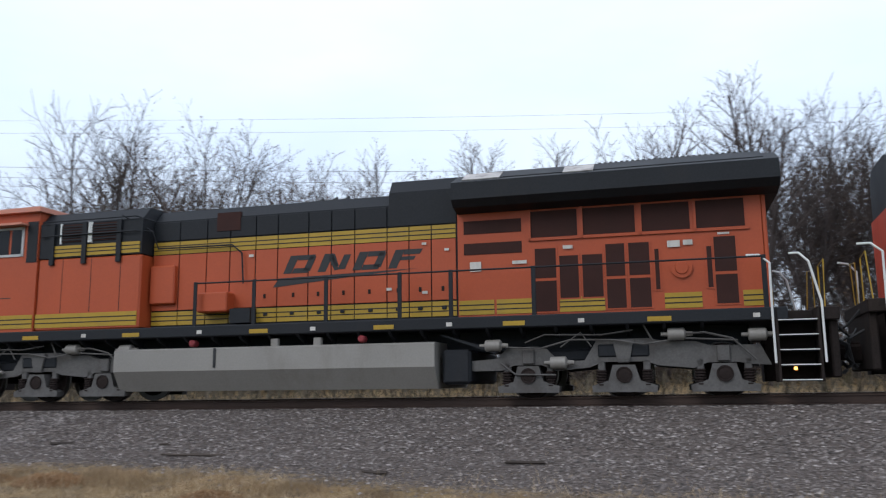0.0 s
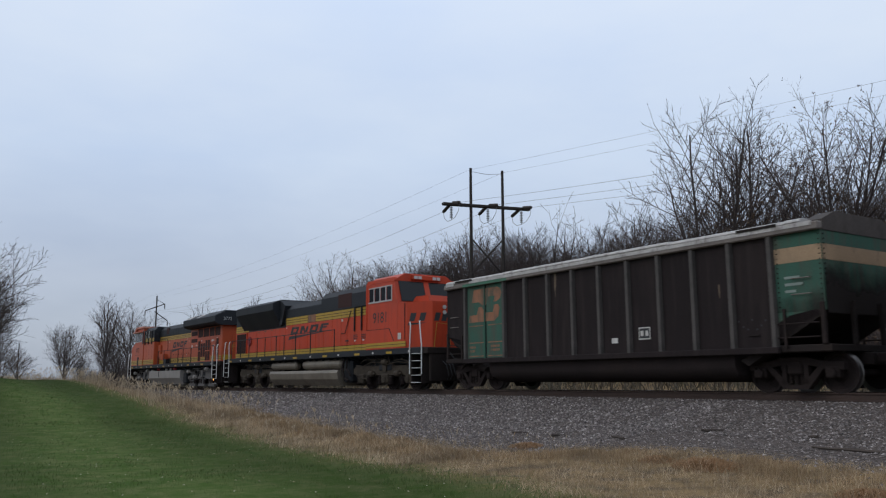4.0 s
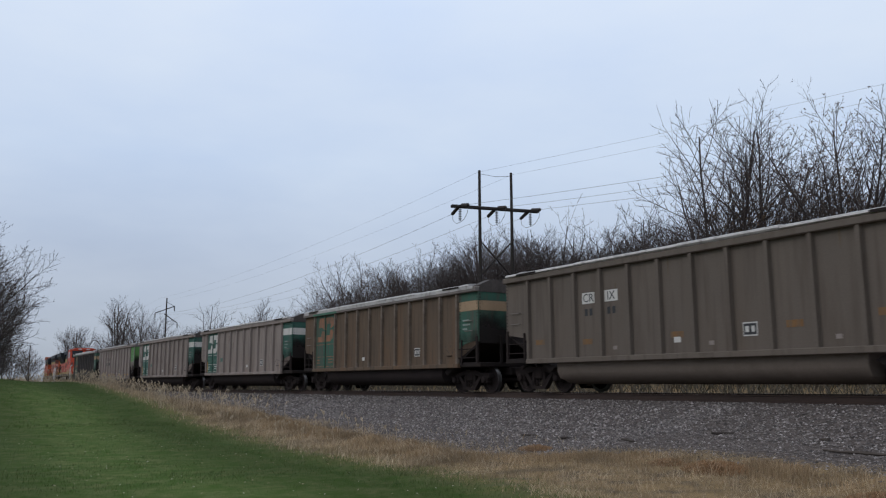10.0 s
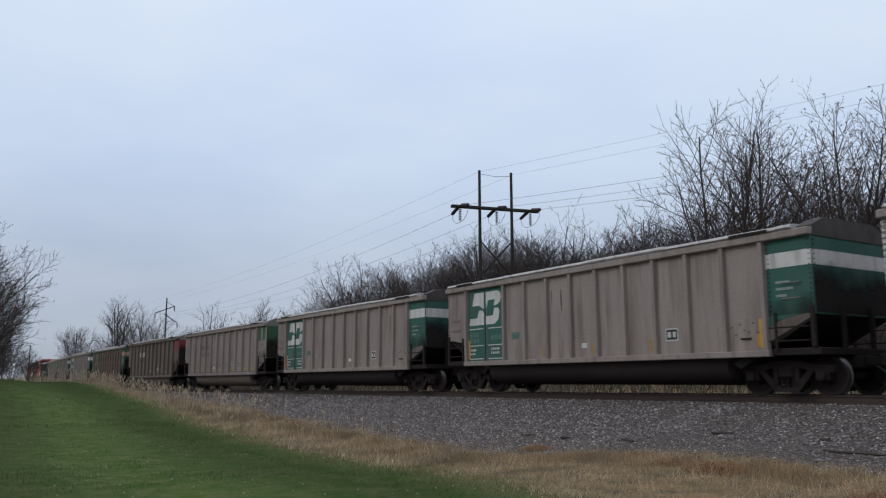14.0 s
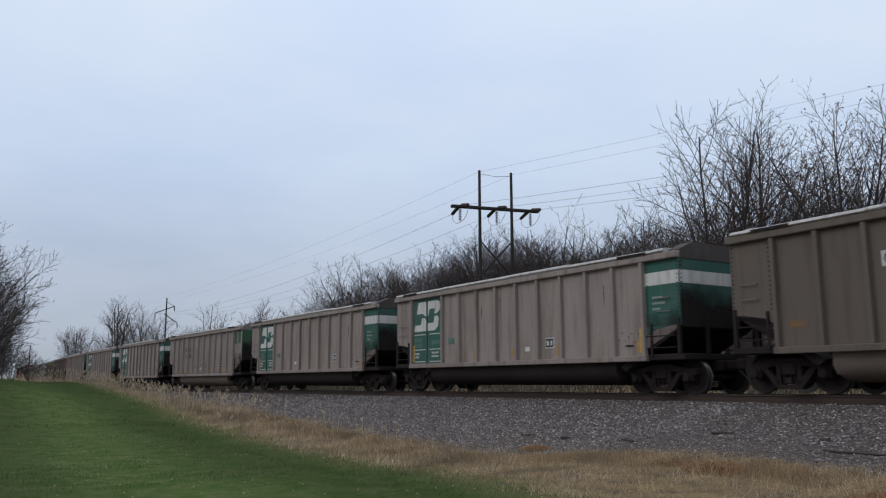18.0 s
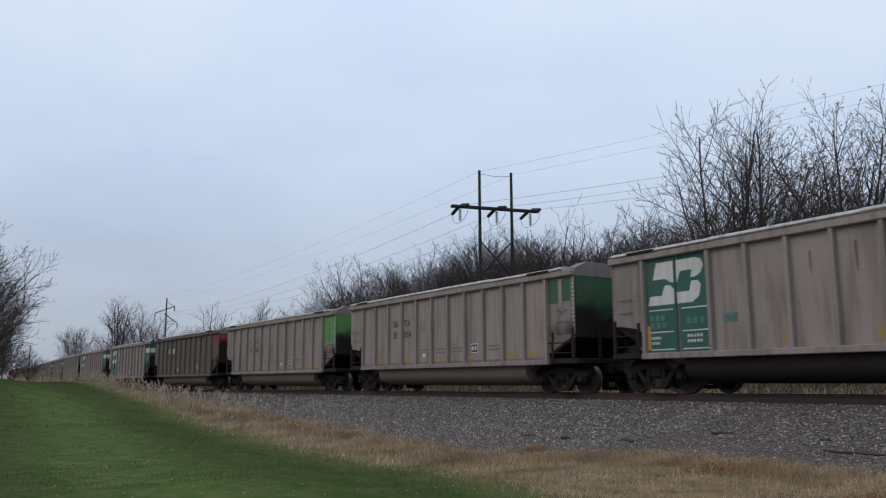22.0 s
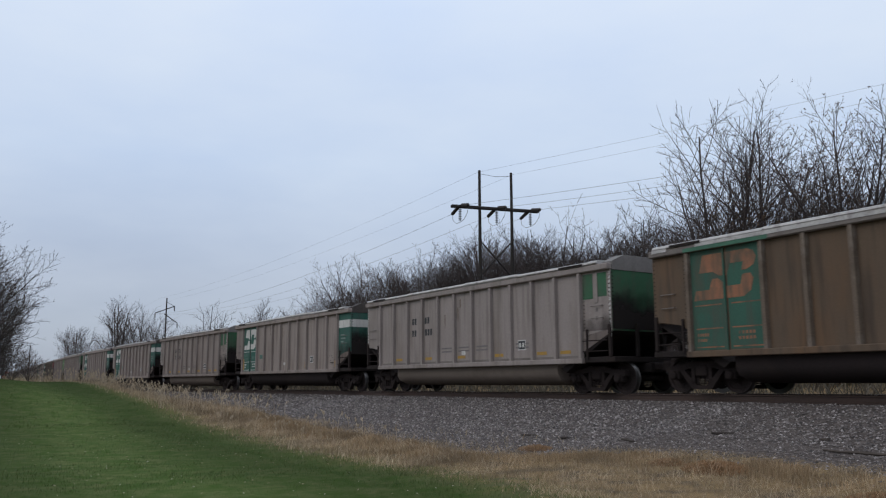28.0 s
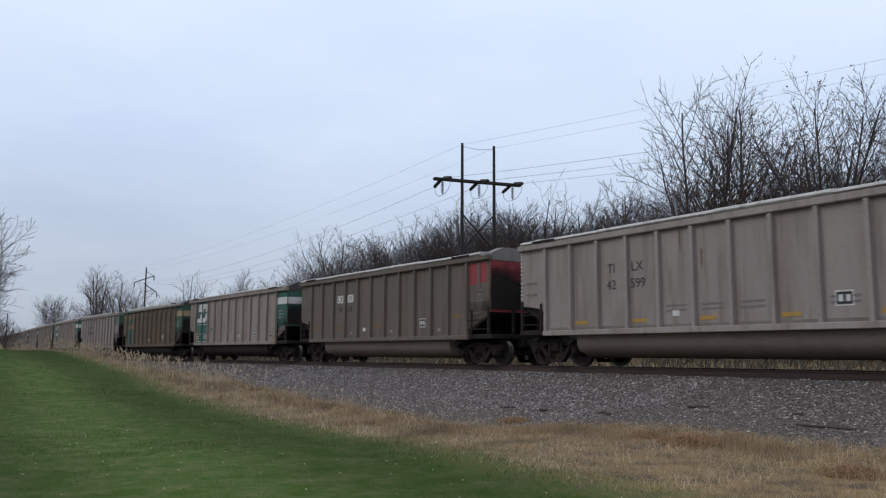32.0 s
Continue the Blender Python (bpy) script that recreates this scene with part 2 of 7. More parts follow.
M = {}
M["silver"] = surface("weathered_aluminium_paint", (0.256, 0.206, 0.180), 0.65, 0.05, 0.16, 0.6, 14, 0.06, 0.004, (0.135, 0.096, 0.072), 0.55, 3.5, 0.52, piece=0.10, runs=((0.12, 0.086, 0.066), 0.65))
M["pale"] = surface("pale_grey_car_paint", (0.265, 0.218, 0.196), 0.62, 0.05, 0.16, 0.6, 14, 0.06, 0.004, (0.17, 0.132, 0.105), 0.6, 3.5, 0.5, piece=0.05, runs=((0.13, 0.10, 0.08), 0.6))
M["olive"] = surface("dusty_olive_grey_car_paint", (0.122, 0.095, 0.075), 0.75, 0.05, 0.16, 0.6, 26, 0.06, 0.004, (0.11, 0.08, 0.057), 0.5, 4, 0.52, piece=0.05, runs=((0.07, 0.05, 0.037), 0.6))
M["brown"] = surface("rusty_brown_car_paint", (0.105, 0.070, 0.045), 0.85, 0.0, 0.25, 0.6, 30, 0.12, 0.005, (0.16, 0.08, 0.035), 0.5, 4, 0.5, runs=((0.045, 0.03, 0.022), 0.7))
M["black"] = surface("grimy_black_car_paint", (0.022, 0.0165, 0.0165), 0.85, 0.0, 0.3, 0.7, 28, 0.1, 0.004, (0.042, 0.031, 0.028), 0.5, 4, 0.55, spec=0.12, runs=((0.042, 0.033, 0.03), 0.4))
M["green"] = surface("faded_green_panel_paint", (0.02, 0.092, 0.066), 0.65, 0.0, 0.2, 1.0, 28, 0.06, 0.003, (0.10, 0.105, 0.09), 0.5, 3, 0.5, runs=((0.05, 0.065, 0.055), 0.7))
M["dullgreen"] = surface("dull_brownish_green_paint", (0.03, 0.092, 0.062), 0.75, 0.0, 0.25, 1.0, 28, 0.06, 0.003, (0.075, 0.062, 0.042), 0.75, 2.5, 0.48, runs=((0.075, 0.055, 0.042), 0.7))
M["kelly"] = surface("mid_green_patch_paint", (0.03, 0.105, 0.048), 0.7, 0.0, 0.25, 1.0, 28, 0.06, 0.003, (0.07, 0.06, 0.045), 0.75, 2.5, 0.46)
M["brownrib"] = surface("chipped_brown_rib_steel", (0.125, 0.09, 0.064), 0.8, 0.0, 0.4, 2.5, 30, 0.1, 0.004, (0.26, 0.215, 0.18), 0.8, 3, 0.52)
M["oldgreen"] = surface("old_green_sill_paint", (0.05, 0.135, 0.085), 0.7, 0.0, 0.25, 1.5, 28, 0.06, 0.003, (0.10, 0.085, 0.06), 0.6, 1, 0.52)
M["wornrib"] = surface("worn_grey_rib_steel", (0.07, 0.06, 0.054), 0.75, 0.0, 0.4, 2.5, 30, 0.1, 0.004, (0.03, 0.028, 0.026), 0.8, 3, 0.48)
M["lime"] = surface("bright_lime_green_paint", (0.10, 0.235, 0.065), 0.6, 0.0, 0.14, 1.0, 28, 0.05, 0.003, (0.09, 0.10, 0.05), 0.5, 3, 0.62)
M["red"] = surface("dull_red_end_paint", (0.24, 0.03, 0.036), 0.65, 0.0, 0.2, 1.0, 28, 0.05, 0.003, (0.05, 0.03, 0.028), 0.6, 3, 0.55)
M["white"] = surface("dirty_white_lettering_paint", (0.56, 0.53, 0.49), 0.65, 0.0, 0.12, 2.0, 30, 0.04, 0.002, (0.30, 0.27, 0.22), 0.5, 3, 0.54, runs=((0.28, 0.25, 0.22), 0.6))
M["faded"] = surface("faded_orange_lettering_paint", (0.27, 0.115, 0.06), 0.75, 0.0, 0.2, 2.0, 30, 0.04, 0.002, (0.06, 0.07, 0.05), 0.8, 2, 0.45, runs=((0.05, 0.062, 0.044), 0.9))
M["tan"] = surface("tan_band_paint", (0.33, 0.22, 0.13), 0.75, 0.0, 0.2, 2.0, 30, 0.04, 0.002, (0.08, 0.07, 0.05), 0.6, 2, 0.55)
M["ghost"] = surface("worn_off_lettering_paint", (0.085, 0.155, 0.12), 0.7, 0.0, 0.2, 3.0, 30, 0.03, 0.002, (0.03, 0.09, 0.07), 0.6, 2, 0.5)
M["dim"] = surface("dim_small_lettering", (0.20, 0.24, 0.21), 0.7, 0.0, 0.15, 3.0, 30, 0.03, 0.002)
M["sooty"] = surface("coal_sooted_end_steel", (0.0242, 0.0189, 0.0174), 0.9, 0.0, 0.35, 0.9, 20, 0.12, 0.005, (0.045, 0.032, 0.024), 0.4, 2, 0.52, spec=0.12)
M["chord"] = surface("dusty_top_chord_steel", (0.17, 0.142, 0.125), 0.7, 0.1, 0.22, 1.1, 26, 0.08, 0.003, (0.08, 0.062, 0.05), 0.5, 1, 0.5)
M["cover"] = surface("grey_top_lip_metal", (0.44, 0.41, 0.39), 0.6, 0.1, 0.28, 2.2, 22, 0.15, 0.006, (0.12, 0.095, 0.08), 0.8, 1, 0.5)
M["palecap"] = surface("dusty_grey_end_cap_steel", (0.185, 0.165, 0.15), 0.75, 0.0, 0.25, 1.4, 22, 0.1, 0.004, (0.10, 0.083, 0.07), 0.6, 2, 0.5)
M["cap"] = surface("dark_grey_end_cap_steel", (0.075, 0.062, 0.055), 0.8, 0.0, 0.3, 1.4, 22, 0.1, 0.004, (0.03, 0.024, 0.02), 0.6, 2, 0.5, spec=0.2)
M["tub"] = surface("dark_oxide_tub_steel", (0.0272, 0.0204, 0.0197), 0.85, 0.0, 0.3, 0.8, 24, 0.1, 0.004, (0.045, 0.032, 0.025), 0.4, 1, 0.5, spec=0.12)
M["dustytub"] = surface("dusty_tan_tub_steel", (0.135, 0.104, 0.083), 0.8, 0.0, 0.2, 0.8, 24, 0.1, 0.004, (0.08, 0.06, 0.045), 0.5, 1, 0.5)
M["truck"] = surface("grimy_cast_truck_steel", (0.0257, 0.0189, 0.0174), 0.9, 0.0, 0.35, 2.0, 30, 0.2, 0.006, (0.042, 0.03, 0.024), 0.4, 1, 0.52, spec=0.12)
M["wheel"] = surface("rust_brown_wheel_steel", (0.0272, 0.0197, 0.0181), 0.85, 0.0, 0.35, 3.0, 30, 0.15, 0.004, spec=0.15)
M["tread"] = surface("bright_worn_tread_steel", (0.13, 0.12, 0.115), 0.38, 0.8, 0.1, 3.0, 60, 0.05, 0.002)
M["yellow"] = surface("yellow_reflector_strip", (0.50, 0.26, 0.03), 0.5, 0.0, 0.12, 4.0, 40, 0.02, 0.002, (0.22, 0.15, 0.06), 0.6, 3, 0.55)
M["dull_yellow"] = surface("dull_yellow_reflector", (0.36, 0.20, 0.035), 0.6, 0.0, 0.15, 4.0, 40, 0.02, 0.002, (0.2, 0.16, 0.1), 0.7, 3, 0.5)
M["pale_ink"] = surface("faded_small_stencil", (0.15, 0.13, 0.125), 0.7, 0.0, 0.2, 4.0, 40, 0.02, 0.002)
M["ink"] = surface("dark_stencil_paint", (0.03, 0.03, 0.032), 0.7, 0.0, 0.2, 4.0, 40, 0.02, 0.002)
M["oldorange"] = surface("worn_orange_reflector", (0.19, 0.095, 0.035), 0.8, 0.0, 0.3, 3.0, 30, 0.05, 0.002, (0.12, 0.09, 0.065), 0.9, 2, 0.42)
M["rustrun"] = surface("dull_rust_run", (0.12, 0.085, 0.055), 0.9, 0.0, 0.3, 3.0, 30, 0.1, 0.003)
M["steel_bar"] = surface("pale_galvanised_bar", (0.42, 0.42, 0.41), 0.5, 0.5, 0.15, 5.0, 50, 0.05, 0.002)
# locomotives
M["orange"] = surface("sun_faded_orange_loco_paint", (0.40, 0.070, 0.022), 0.5, 0.0, 0.10, 0.8, 22, 0.05, 0.003, (0.34, 0.06, 0.02), 0.45, 4, 0.55)
M["pinkroof"] = surface("sun_bleached_cab_roof", (0.55, 0.22, 0.15), 0.5, 0.0, 0.12, 1.2, 24, 0.05, 0.003)
M["redorange"] = surface("red_orange_loco_paint", (0.46, 0.047, 0.014), 0.5, 0.0, 0.10, 0.8, 22, 0.05, 0.003, (0.30, 0.04, 0.016), 0.5, 4, 0.5, spec=0.3, runs=((0.22, 0.035, 0.018), 0.4))
M["loco_black"] = surface("matt_black_loco_paint", (0.017, 0.0185, 0.022), 0.6, 0.0, 0.25, 0.8, 22, 0.06, 0.003, (0.03, 0.027, 0.025), 0.4, 3, 0.55, spec=0.22)
M["loco_yellow"] = surface("yellow_loco_stripe_paint", (0.38, 0.235, 0.022), 0.45, 0.0, 0.12, 1.2, 26, 0.05, 0.002, (0.26, 0.17, 0.04), 0.5, 3, 0.55)
M["grille"] = surface("brown_black_radiator_grille", (0.042, 0.017, 0.014), 0.75, 0.0, 0.25, 3.0, 90, 0.3, 0.006, spec=0.2)
M["tank"] = surface("grey_fuel_tank_paint", (0.26, 0.243, 0.222), 0.55, 0.1, 0.12, 0.9, 24, 0.06, 0.003, (0.16, 0.14, 0.12), 0.5, 3, 0.52)
M["worn_tank"] = surface("worn_tan_fuel_tank_paint", (0.18, 0.155, 0.122), 0.5, 0.3, 0.25, 0.9, 24, 0.08, 0.003, (0.10, 0.075, 0.055), 0.7, 1, 0.48)
M["grey_truck"] = surface("grey_painted_loco_truck", (0.10, 0.094, 0.090), 0.65, 0.1, 0.3, 1.6, 26, 0.15, 0.004, (0.06, 0.05, 0.045), 0.7, 1, 0.48)
M["brown_truck"] = surface("oily_brown_loco_truck", (0.05, 0.039, 0.028), 0.8, 0.0, 0.35, 1.6, 26, 0.15, 0.004, (0.02, 0.016, 0.013), 0.7, 1, 0.46, spec=0.2)
M["rail_white"] = surface("white_handrail_paint", (0.66, 0.66, 0.64), 0.5, 0.0, 0.1, 5.0, 40, 0.03, 0.002, (0.35, 0.3, 0.26), 0.4, 1, 0.58)
M["frame_trim"] = surface("pale_window_frame_paint", (0.42, 0.41, 0.40), 0.5, 0.3, 0.1, 5.0, 40, 0.03, 0.002)
glass = bpy.data.materials.new("dark_cab_glass")
glass.use_nodes = True
gp = glass.node_tree.nodes["Principled BSDF"]
gp.inputs["Base Color"].default_value = (0.012, 0.013, 0.015, 1)
gp.inputs["Roughness"].default_value = 0.12
gp.inputs["Specular IOR Level"].default_value = 0.22
M["glass"] = glass
M["lamp"] = surface("clear_headlamp_lens", (0.5, 0.5, 0.48), 0.15, 0.0, 0.05, 8, 60, 0)
# ground and plants
M["rail"] = surface("rusty_rail_side", (0.06, 0.038, 0.03), 0.7, 0.3, 0.3, 1.5, 30, 0.15, 0.003)
M["railhead"] = surface("polished_rail_head", (0.40, 0.38, 0.36), 0.28, 0.9, 0.12, 2.0, 50, 0.05, 0.001)
M["tie"] = surface("creosoted_sleeper_wood", (0.055, 0.042, 0.034), 0.9, 0.0, 0.3, 2.0, 24, 0.3, 0.008, piece=0.2)
M["stones"] = island("grey_pink_ballast_stone", [(0.03, 0.026, 0.024), (0.22, 0.186, 0.17), (0.095, 0.08, 0.073), (0.42, 0.37, 0.345), (0.052, 0.044, 0.041), (0.18, 0.15, 0.137), (0.036, 0.031, 0.029), (0.27, 0.23, 0.211), (0.125, 0.105, 0.096)])
M["straw"] = island("dry_straw_grass", [(0.31, 0.225, 0.135), (0.43, 0.325, 0.20), (0.20, 0.14, 0.085), (0.50, 0.395, 0.265), (0.27, 0.175, 0.10)], patch=0.42)
M["farstraw"] = island("dull_brown_grass", [(0.075, 0.057, 0.036), (0.10, 0.077, 0.05), (0.055, 0.045, 0.03), (0.085, 0.075, 0.04)])
M["lawn"] = island("green_lawn_grass", [(0.050, 0.086, 0.017), (0.060, 0.097, 0.022), (0.076, 0.106, 0.028), (0.054, 0.090, 0.019), (0.14, 0.14, 0.062)], patch=0.18)
M["tallstraw"] = island("standing_tan_straw", [(0.27, 0.18, 0.095), (0.36, 0.25, 0.14), (0.19, 0.12, 0.062), (0.43, 0.32, 0.195), (0.24, 0.145, 0.072)], patch=0.3)
M["rustgrass"] = island("rust_brown_grass", [(0.24, 0.125, 0.055), (0.32, 0.18, 0.085), (0.17, 0.09, 0.042), (0.38, 0.25, 0.14)])
M["deadleaf"] = island("pale_withered_leaf", [(0.50, 0.46, 0.36), (0.34, 0.26, 0.16), (0.62, 0.58, 0.48)])
M["weed"] = island("brown_seed_heads", [(0.36, 0.27, 0.17), (0.52, 0.42, 0.3), (0.24, 0.17, 0.10)])
M["scrubwood"] = island("brown_scrub_stems", [(0.10, 0.08, 0.066), (0.15, 0.118, 0.09), (0.08, 0.066, 0.057), (0.18, 0.135, 0.095)])
M["bark"] = surface("grey_brown_bark", (0.056, 0.044, 0.041), 0.95, 0.0, 0.3, 2.0, 12, 0.3, 0.02)
M["twigs"] = surface("brown_grey_twigs", (0.072, 0.055, 0.050), 0.95, 0.0, 0.3, 0.4, 3, 0)
M["leaves"] = island("withered_brown_leaves", [(0.10, 0.06, 0.035), (0.15, 0.09, 0.05), (0.075, 0.05, 0.03)])
M["pole"] = surface("dark_creosoted_pole", (0.035, 0.028, 0.024), 0.9, 0.0, 0.25, 1.5, 14, 0.2, 0.01)
M["cable"] = surface("dull_aluminium_cable", (0.20, 0.20, 0.20), 0.6, 0.4, 0.1, 1.0, 10, 0)
M["insulator"] = surface("grey_glazed_insulator", (0.10, 0.095, 0.09), 0.3, 0.0, 0.1, 6, 30, 0)

# ground sheet: lawn, straw strip and gravel by the distance from the rails, with ragged borders
gm = bpy.data.materials.new("verge_ground")
gm.use_nodes = True
n, l = gm.node_tree.nodes, gm.node_tree.links
gat = n.new("ShaderNodeAttribute")
gat.attribute_name = "band"
gco = n.new("ShaderNodeTexCoord")
g1, g2, g3 = n.new("ShaderNodeTexNoise"), n.new("ShaderNodeTexNoise"), n.new("ShaderNodeTexNoise")
for nd, sc in ((g1, 0.5), (g2, 6.0), (g3, 38.0)):
    nd.inputs["Scale"].default_value, nd.inputs["Detail"].default_value = sc, 6.0
    l.new(gco.outputs["Object"], nd.inputs["Vector"])


def tone(a, b, src, lo=0.3, hi=0.7):
    r = n.new("ShaderNodeValToRGB")
    r.color_ramp.elements[0].position, r.color_ramp.elements[1].position = lo, hi
    r.color_ramp.elements[0].color, r.color_ramp.elements[1].color = (*a, 1), (*b, 1)
    l.new(src, r.inputs[0])
    return r.outputs[0]


def blend(fac, a, b):
    x = n.new("ShaderNodeMix")
    x.data_type = "RGBA"
    l.new(fac, x.inputs[0])
    l.new(a, x.inputs[6])
    l.new(b, x.inputs[7])
    return x.outputs[2]


def wobble(channel, width, push):
    """0 to 1 where the band's distance, made ragged by noise, passes zero."""
    s = n.new("ShaderNodeMath")
    s.operation = "MULTIPLY_ADD"
    s.inputs[1].default_value = push
    l.new(g2.outputs["Fac"], s.inputs[0])
    l.new(channel, s.inputs[2])
    r = n.new("ShaderNodeMapRange")
    r.inputs[1].default_value, r.inputs[2].default_value = push * 0.5 - width, push * 0.5 + width
    l.new(s.outputs[0], r.inputs[0])
    return r.outputs[0]


gsep = n.new("ShaderNodeSeparateXYZ")
l.new(gat.outputs["Vector"], gsep.inputs[0])
vor = n.new("ShaderNodeTexVoronoi")
vor.inputs["Scale"].default_value = 24.0
l.new(gco.outputs["Object"], vor.inputs["Vector"])
vs_ = n.new("ShaderNodeSeparateColor")
l.new(vor.outputs["Color"], vs_.inputs[0])
g4 = n.new("ShaderNodeTexNoise")
g4.inputs["Scale"].default_value, g4.inputs["Detail"].default_value, g4.inputs["Roughness"].default_value = 1.7, 7.0, 0.68
l.new(gco.outputs["Object"], g4.inputs["Vector"])
lawn_c = blend(tone((0.0, 0.0, 0.0), (1, 1, 1), g4.outputs["Fac"], 0.40, 0.64), tone((0.036, 0.066, 0.012), (0.055, 0.090, 0.02), g3.outputs["Fac"]), tone((0.062, 0.092, 0.026), (0.115, 0.120, 0.05), g2.outputs["Fac"]))
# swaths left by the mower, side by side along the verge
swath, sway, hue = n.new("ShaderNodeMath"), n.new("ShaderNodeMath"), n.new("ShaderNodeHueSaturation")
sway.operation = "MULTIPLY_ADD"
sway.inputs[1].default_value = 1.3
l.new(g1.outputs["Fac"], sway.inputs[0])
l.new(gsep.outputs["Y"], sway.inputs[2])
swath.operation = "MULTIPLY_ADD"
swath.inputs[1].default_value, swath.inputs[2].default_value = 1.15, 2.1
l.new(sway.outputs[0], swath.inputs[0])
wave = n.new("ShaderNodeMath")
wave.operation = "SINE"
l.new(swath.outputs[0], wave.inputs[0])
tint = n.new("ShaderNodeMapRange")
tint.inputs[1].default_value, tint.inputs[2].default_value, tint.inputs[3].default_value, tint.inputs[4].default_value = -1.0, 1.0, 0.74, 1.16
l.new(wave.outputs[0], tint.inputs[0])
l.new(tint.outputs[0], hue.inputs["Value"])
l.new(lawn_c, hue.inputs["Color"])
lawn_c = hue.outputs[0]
bare_c = tone((0.045, 0.036, 0.028), (0.13, 0.10, 0.075), g3.outputs["Fac"])
straw_c = blend(tone((0.0, 0.0, 0.0), (0.85, 0.85, 0.85), g4.outputs["Fac"], 0.47, 0.62), blend(g1.outputs["Fac"], tone((0.15, 0.10, 0.05), (0.32, 0.225, 0.12), g3.outputs["Fac"]), tone((0.13, 0.088, 0.046), (0.27, 0.185, 0.098), g2.outputs["Fac"])), bare_c)
gravel_c = blend(g4.outputs["Fac"], tone((0.03, 0.025, 0.022), (0.20, 0.165, 0.148), vs_.outputs[0], 0.1, 0.95), tone((0.055, 0.046, 0.042), (0.135, 0.112, 0.1), g3.outputs["Fac"]))
mixed = blend(wobble(gsep.outputs["X"], 0.35, 1.6), gravel_c, straw_c)
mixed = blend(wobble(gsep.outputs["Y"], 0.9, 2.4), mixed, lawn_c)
# track bed: brown dust, with the shadow by the sleepers mixed into its colour
dusty_shade = tone((0.018, 0.014, 0.012), (0.06, 0.045, 0.035), g3.outputs["Fac"])
mixed = blend(gsep.outputs["Z"], mixed, dusty_shade)
l.new(mixed, n["Principled BSDF"].inputs["Base Color"])
n["Principled BSDF"].inputs["Roughness"].default_value = 0.95
n["Principled BSDF"].inputs["Specular IOR Level"].default_value = 0.03
gb = n.new("ShaderNodeBump")
gb.inputs["Strength"].default_value, gb.inputs["Distance"].default_value = 0.3, 0.02
l.new(g3.outputs["Fac"], gb.inputs["Height"])
l.new(gb.outputs[0], n["Principled BSDF"].inputs["Normal"])
M["ground"] = gm


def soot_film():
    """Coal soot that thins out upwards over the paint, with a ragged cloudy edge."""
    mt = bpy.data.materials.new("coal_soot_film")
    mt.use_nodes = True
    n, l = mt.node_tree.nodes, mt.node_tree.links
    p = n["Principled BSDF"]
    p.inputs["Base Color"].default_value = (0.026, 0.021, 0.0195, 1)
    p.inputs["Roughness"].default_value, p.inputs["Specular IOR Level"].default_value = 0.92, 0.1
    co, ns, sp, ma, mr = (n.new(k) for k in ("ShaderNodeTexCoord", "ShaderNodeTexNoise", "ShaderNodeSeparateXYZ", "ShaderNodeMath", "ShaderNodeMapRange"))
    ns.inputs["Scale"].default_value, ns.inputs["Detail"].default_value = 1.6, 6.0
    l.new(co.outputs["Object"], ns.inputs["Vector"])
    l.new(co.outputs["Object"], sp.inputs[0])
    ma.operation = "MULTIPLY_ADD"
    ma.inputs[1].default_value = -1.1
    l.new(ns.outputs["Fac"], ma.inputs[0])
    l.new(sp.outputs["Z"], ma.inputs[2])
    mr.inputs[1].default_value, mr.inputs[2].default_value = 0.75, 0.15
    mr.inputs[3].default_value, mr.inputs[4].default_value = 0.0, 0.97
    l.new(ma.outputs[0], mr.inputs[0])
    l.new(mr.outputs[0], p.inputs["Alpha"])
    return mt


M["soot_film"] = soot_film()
# ---- ground: one sheet that reaches the horizon ----
def edge_gravel(x):
    return float(np.interp(x, [-70, -53, -46, -35, -27, -21.5, -18, -15.7, -14.3, -12.7, -11.7, -10, -7, -4.6, -3, 2, 20], [4.2, 4.4, 4.8, 5.4, 6.4, 7.2, 7.6, 7.8, 7.5, 6.7, 6.2, 5.9, 6.1, 6.8, 7.2, 7.6, 8.0])) - 0.4 + 0.25 * noise.noise((x * 0.3, 0, 2))


def edge_lawn(x):
    return float(np.interp(x, [-70, -50, -39, -29, -22, -17, -13, -11, 0], [7.7, 7.8, 8.2, 9.1, 10.0, 10.3, 10.2, 10.5, 10.9])) - 0.55 + 0.2 * noise.noise((x * 0.3, 5, 2))


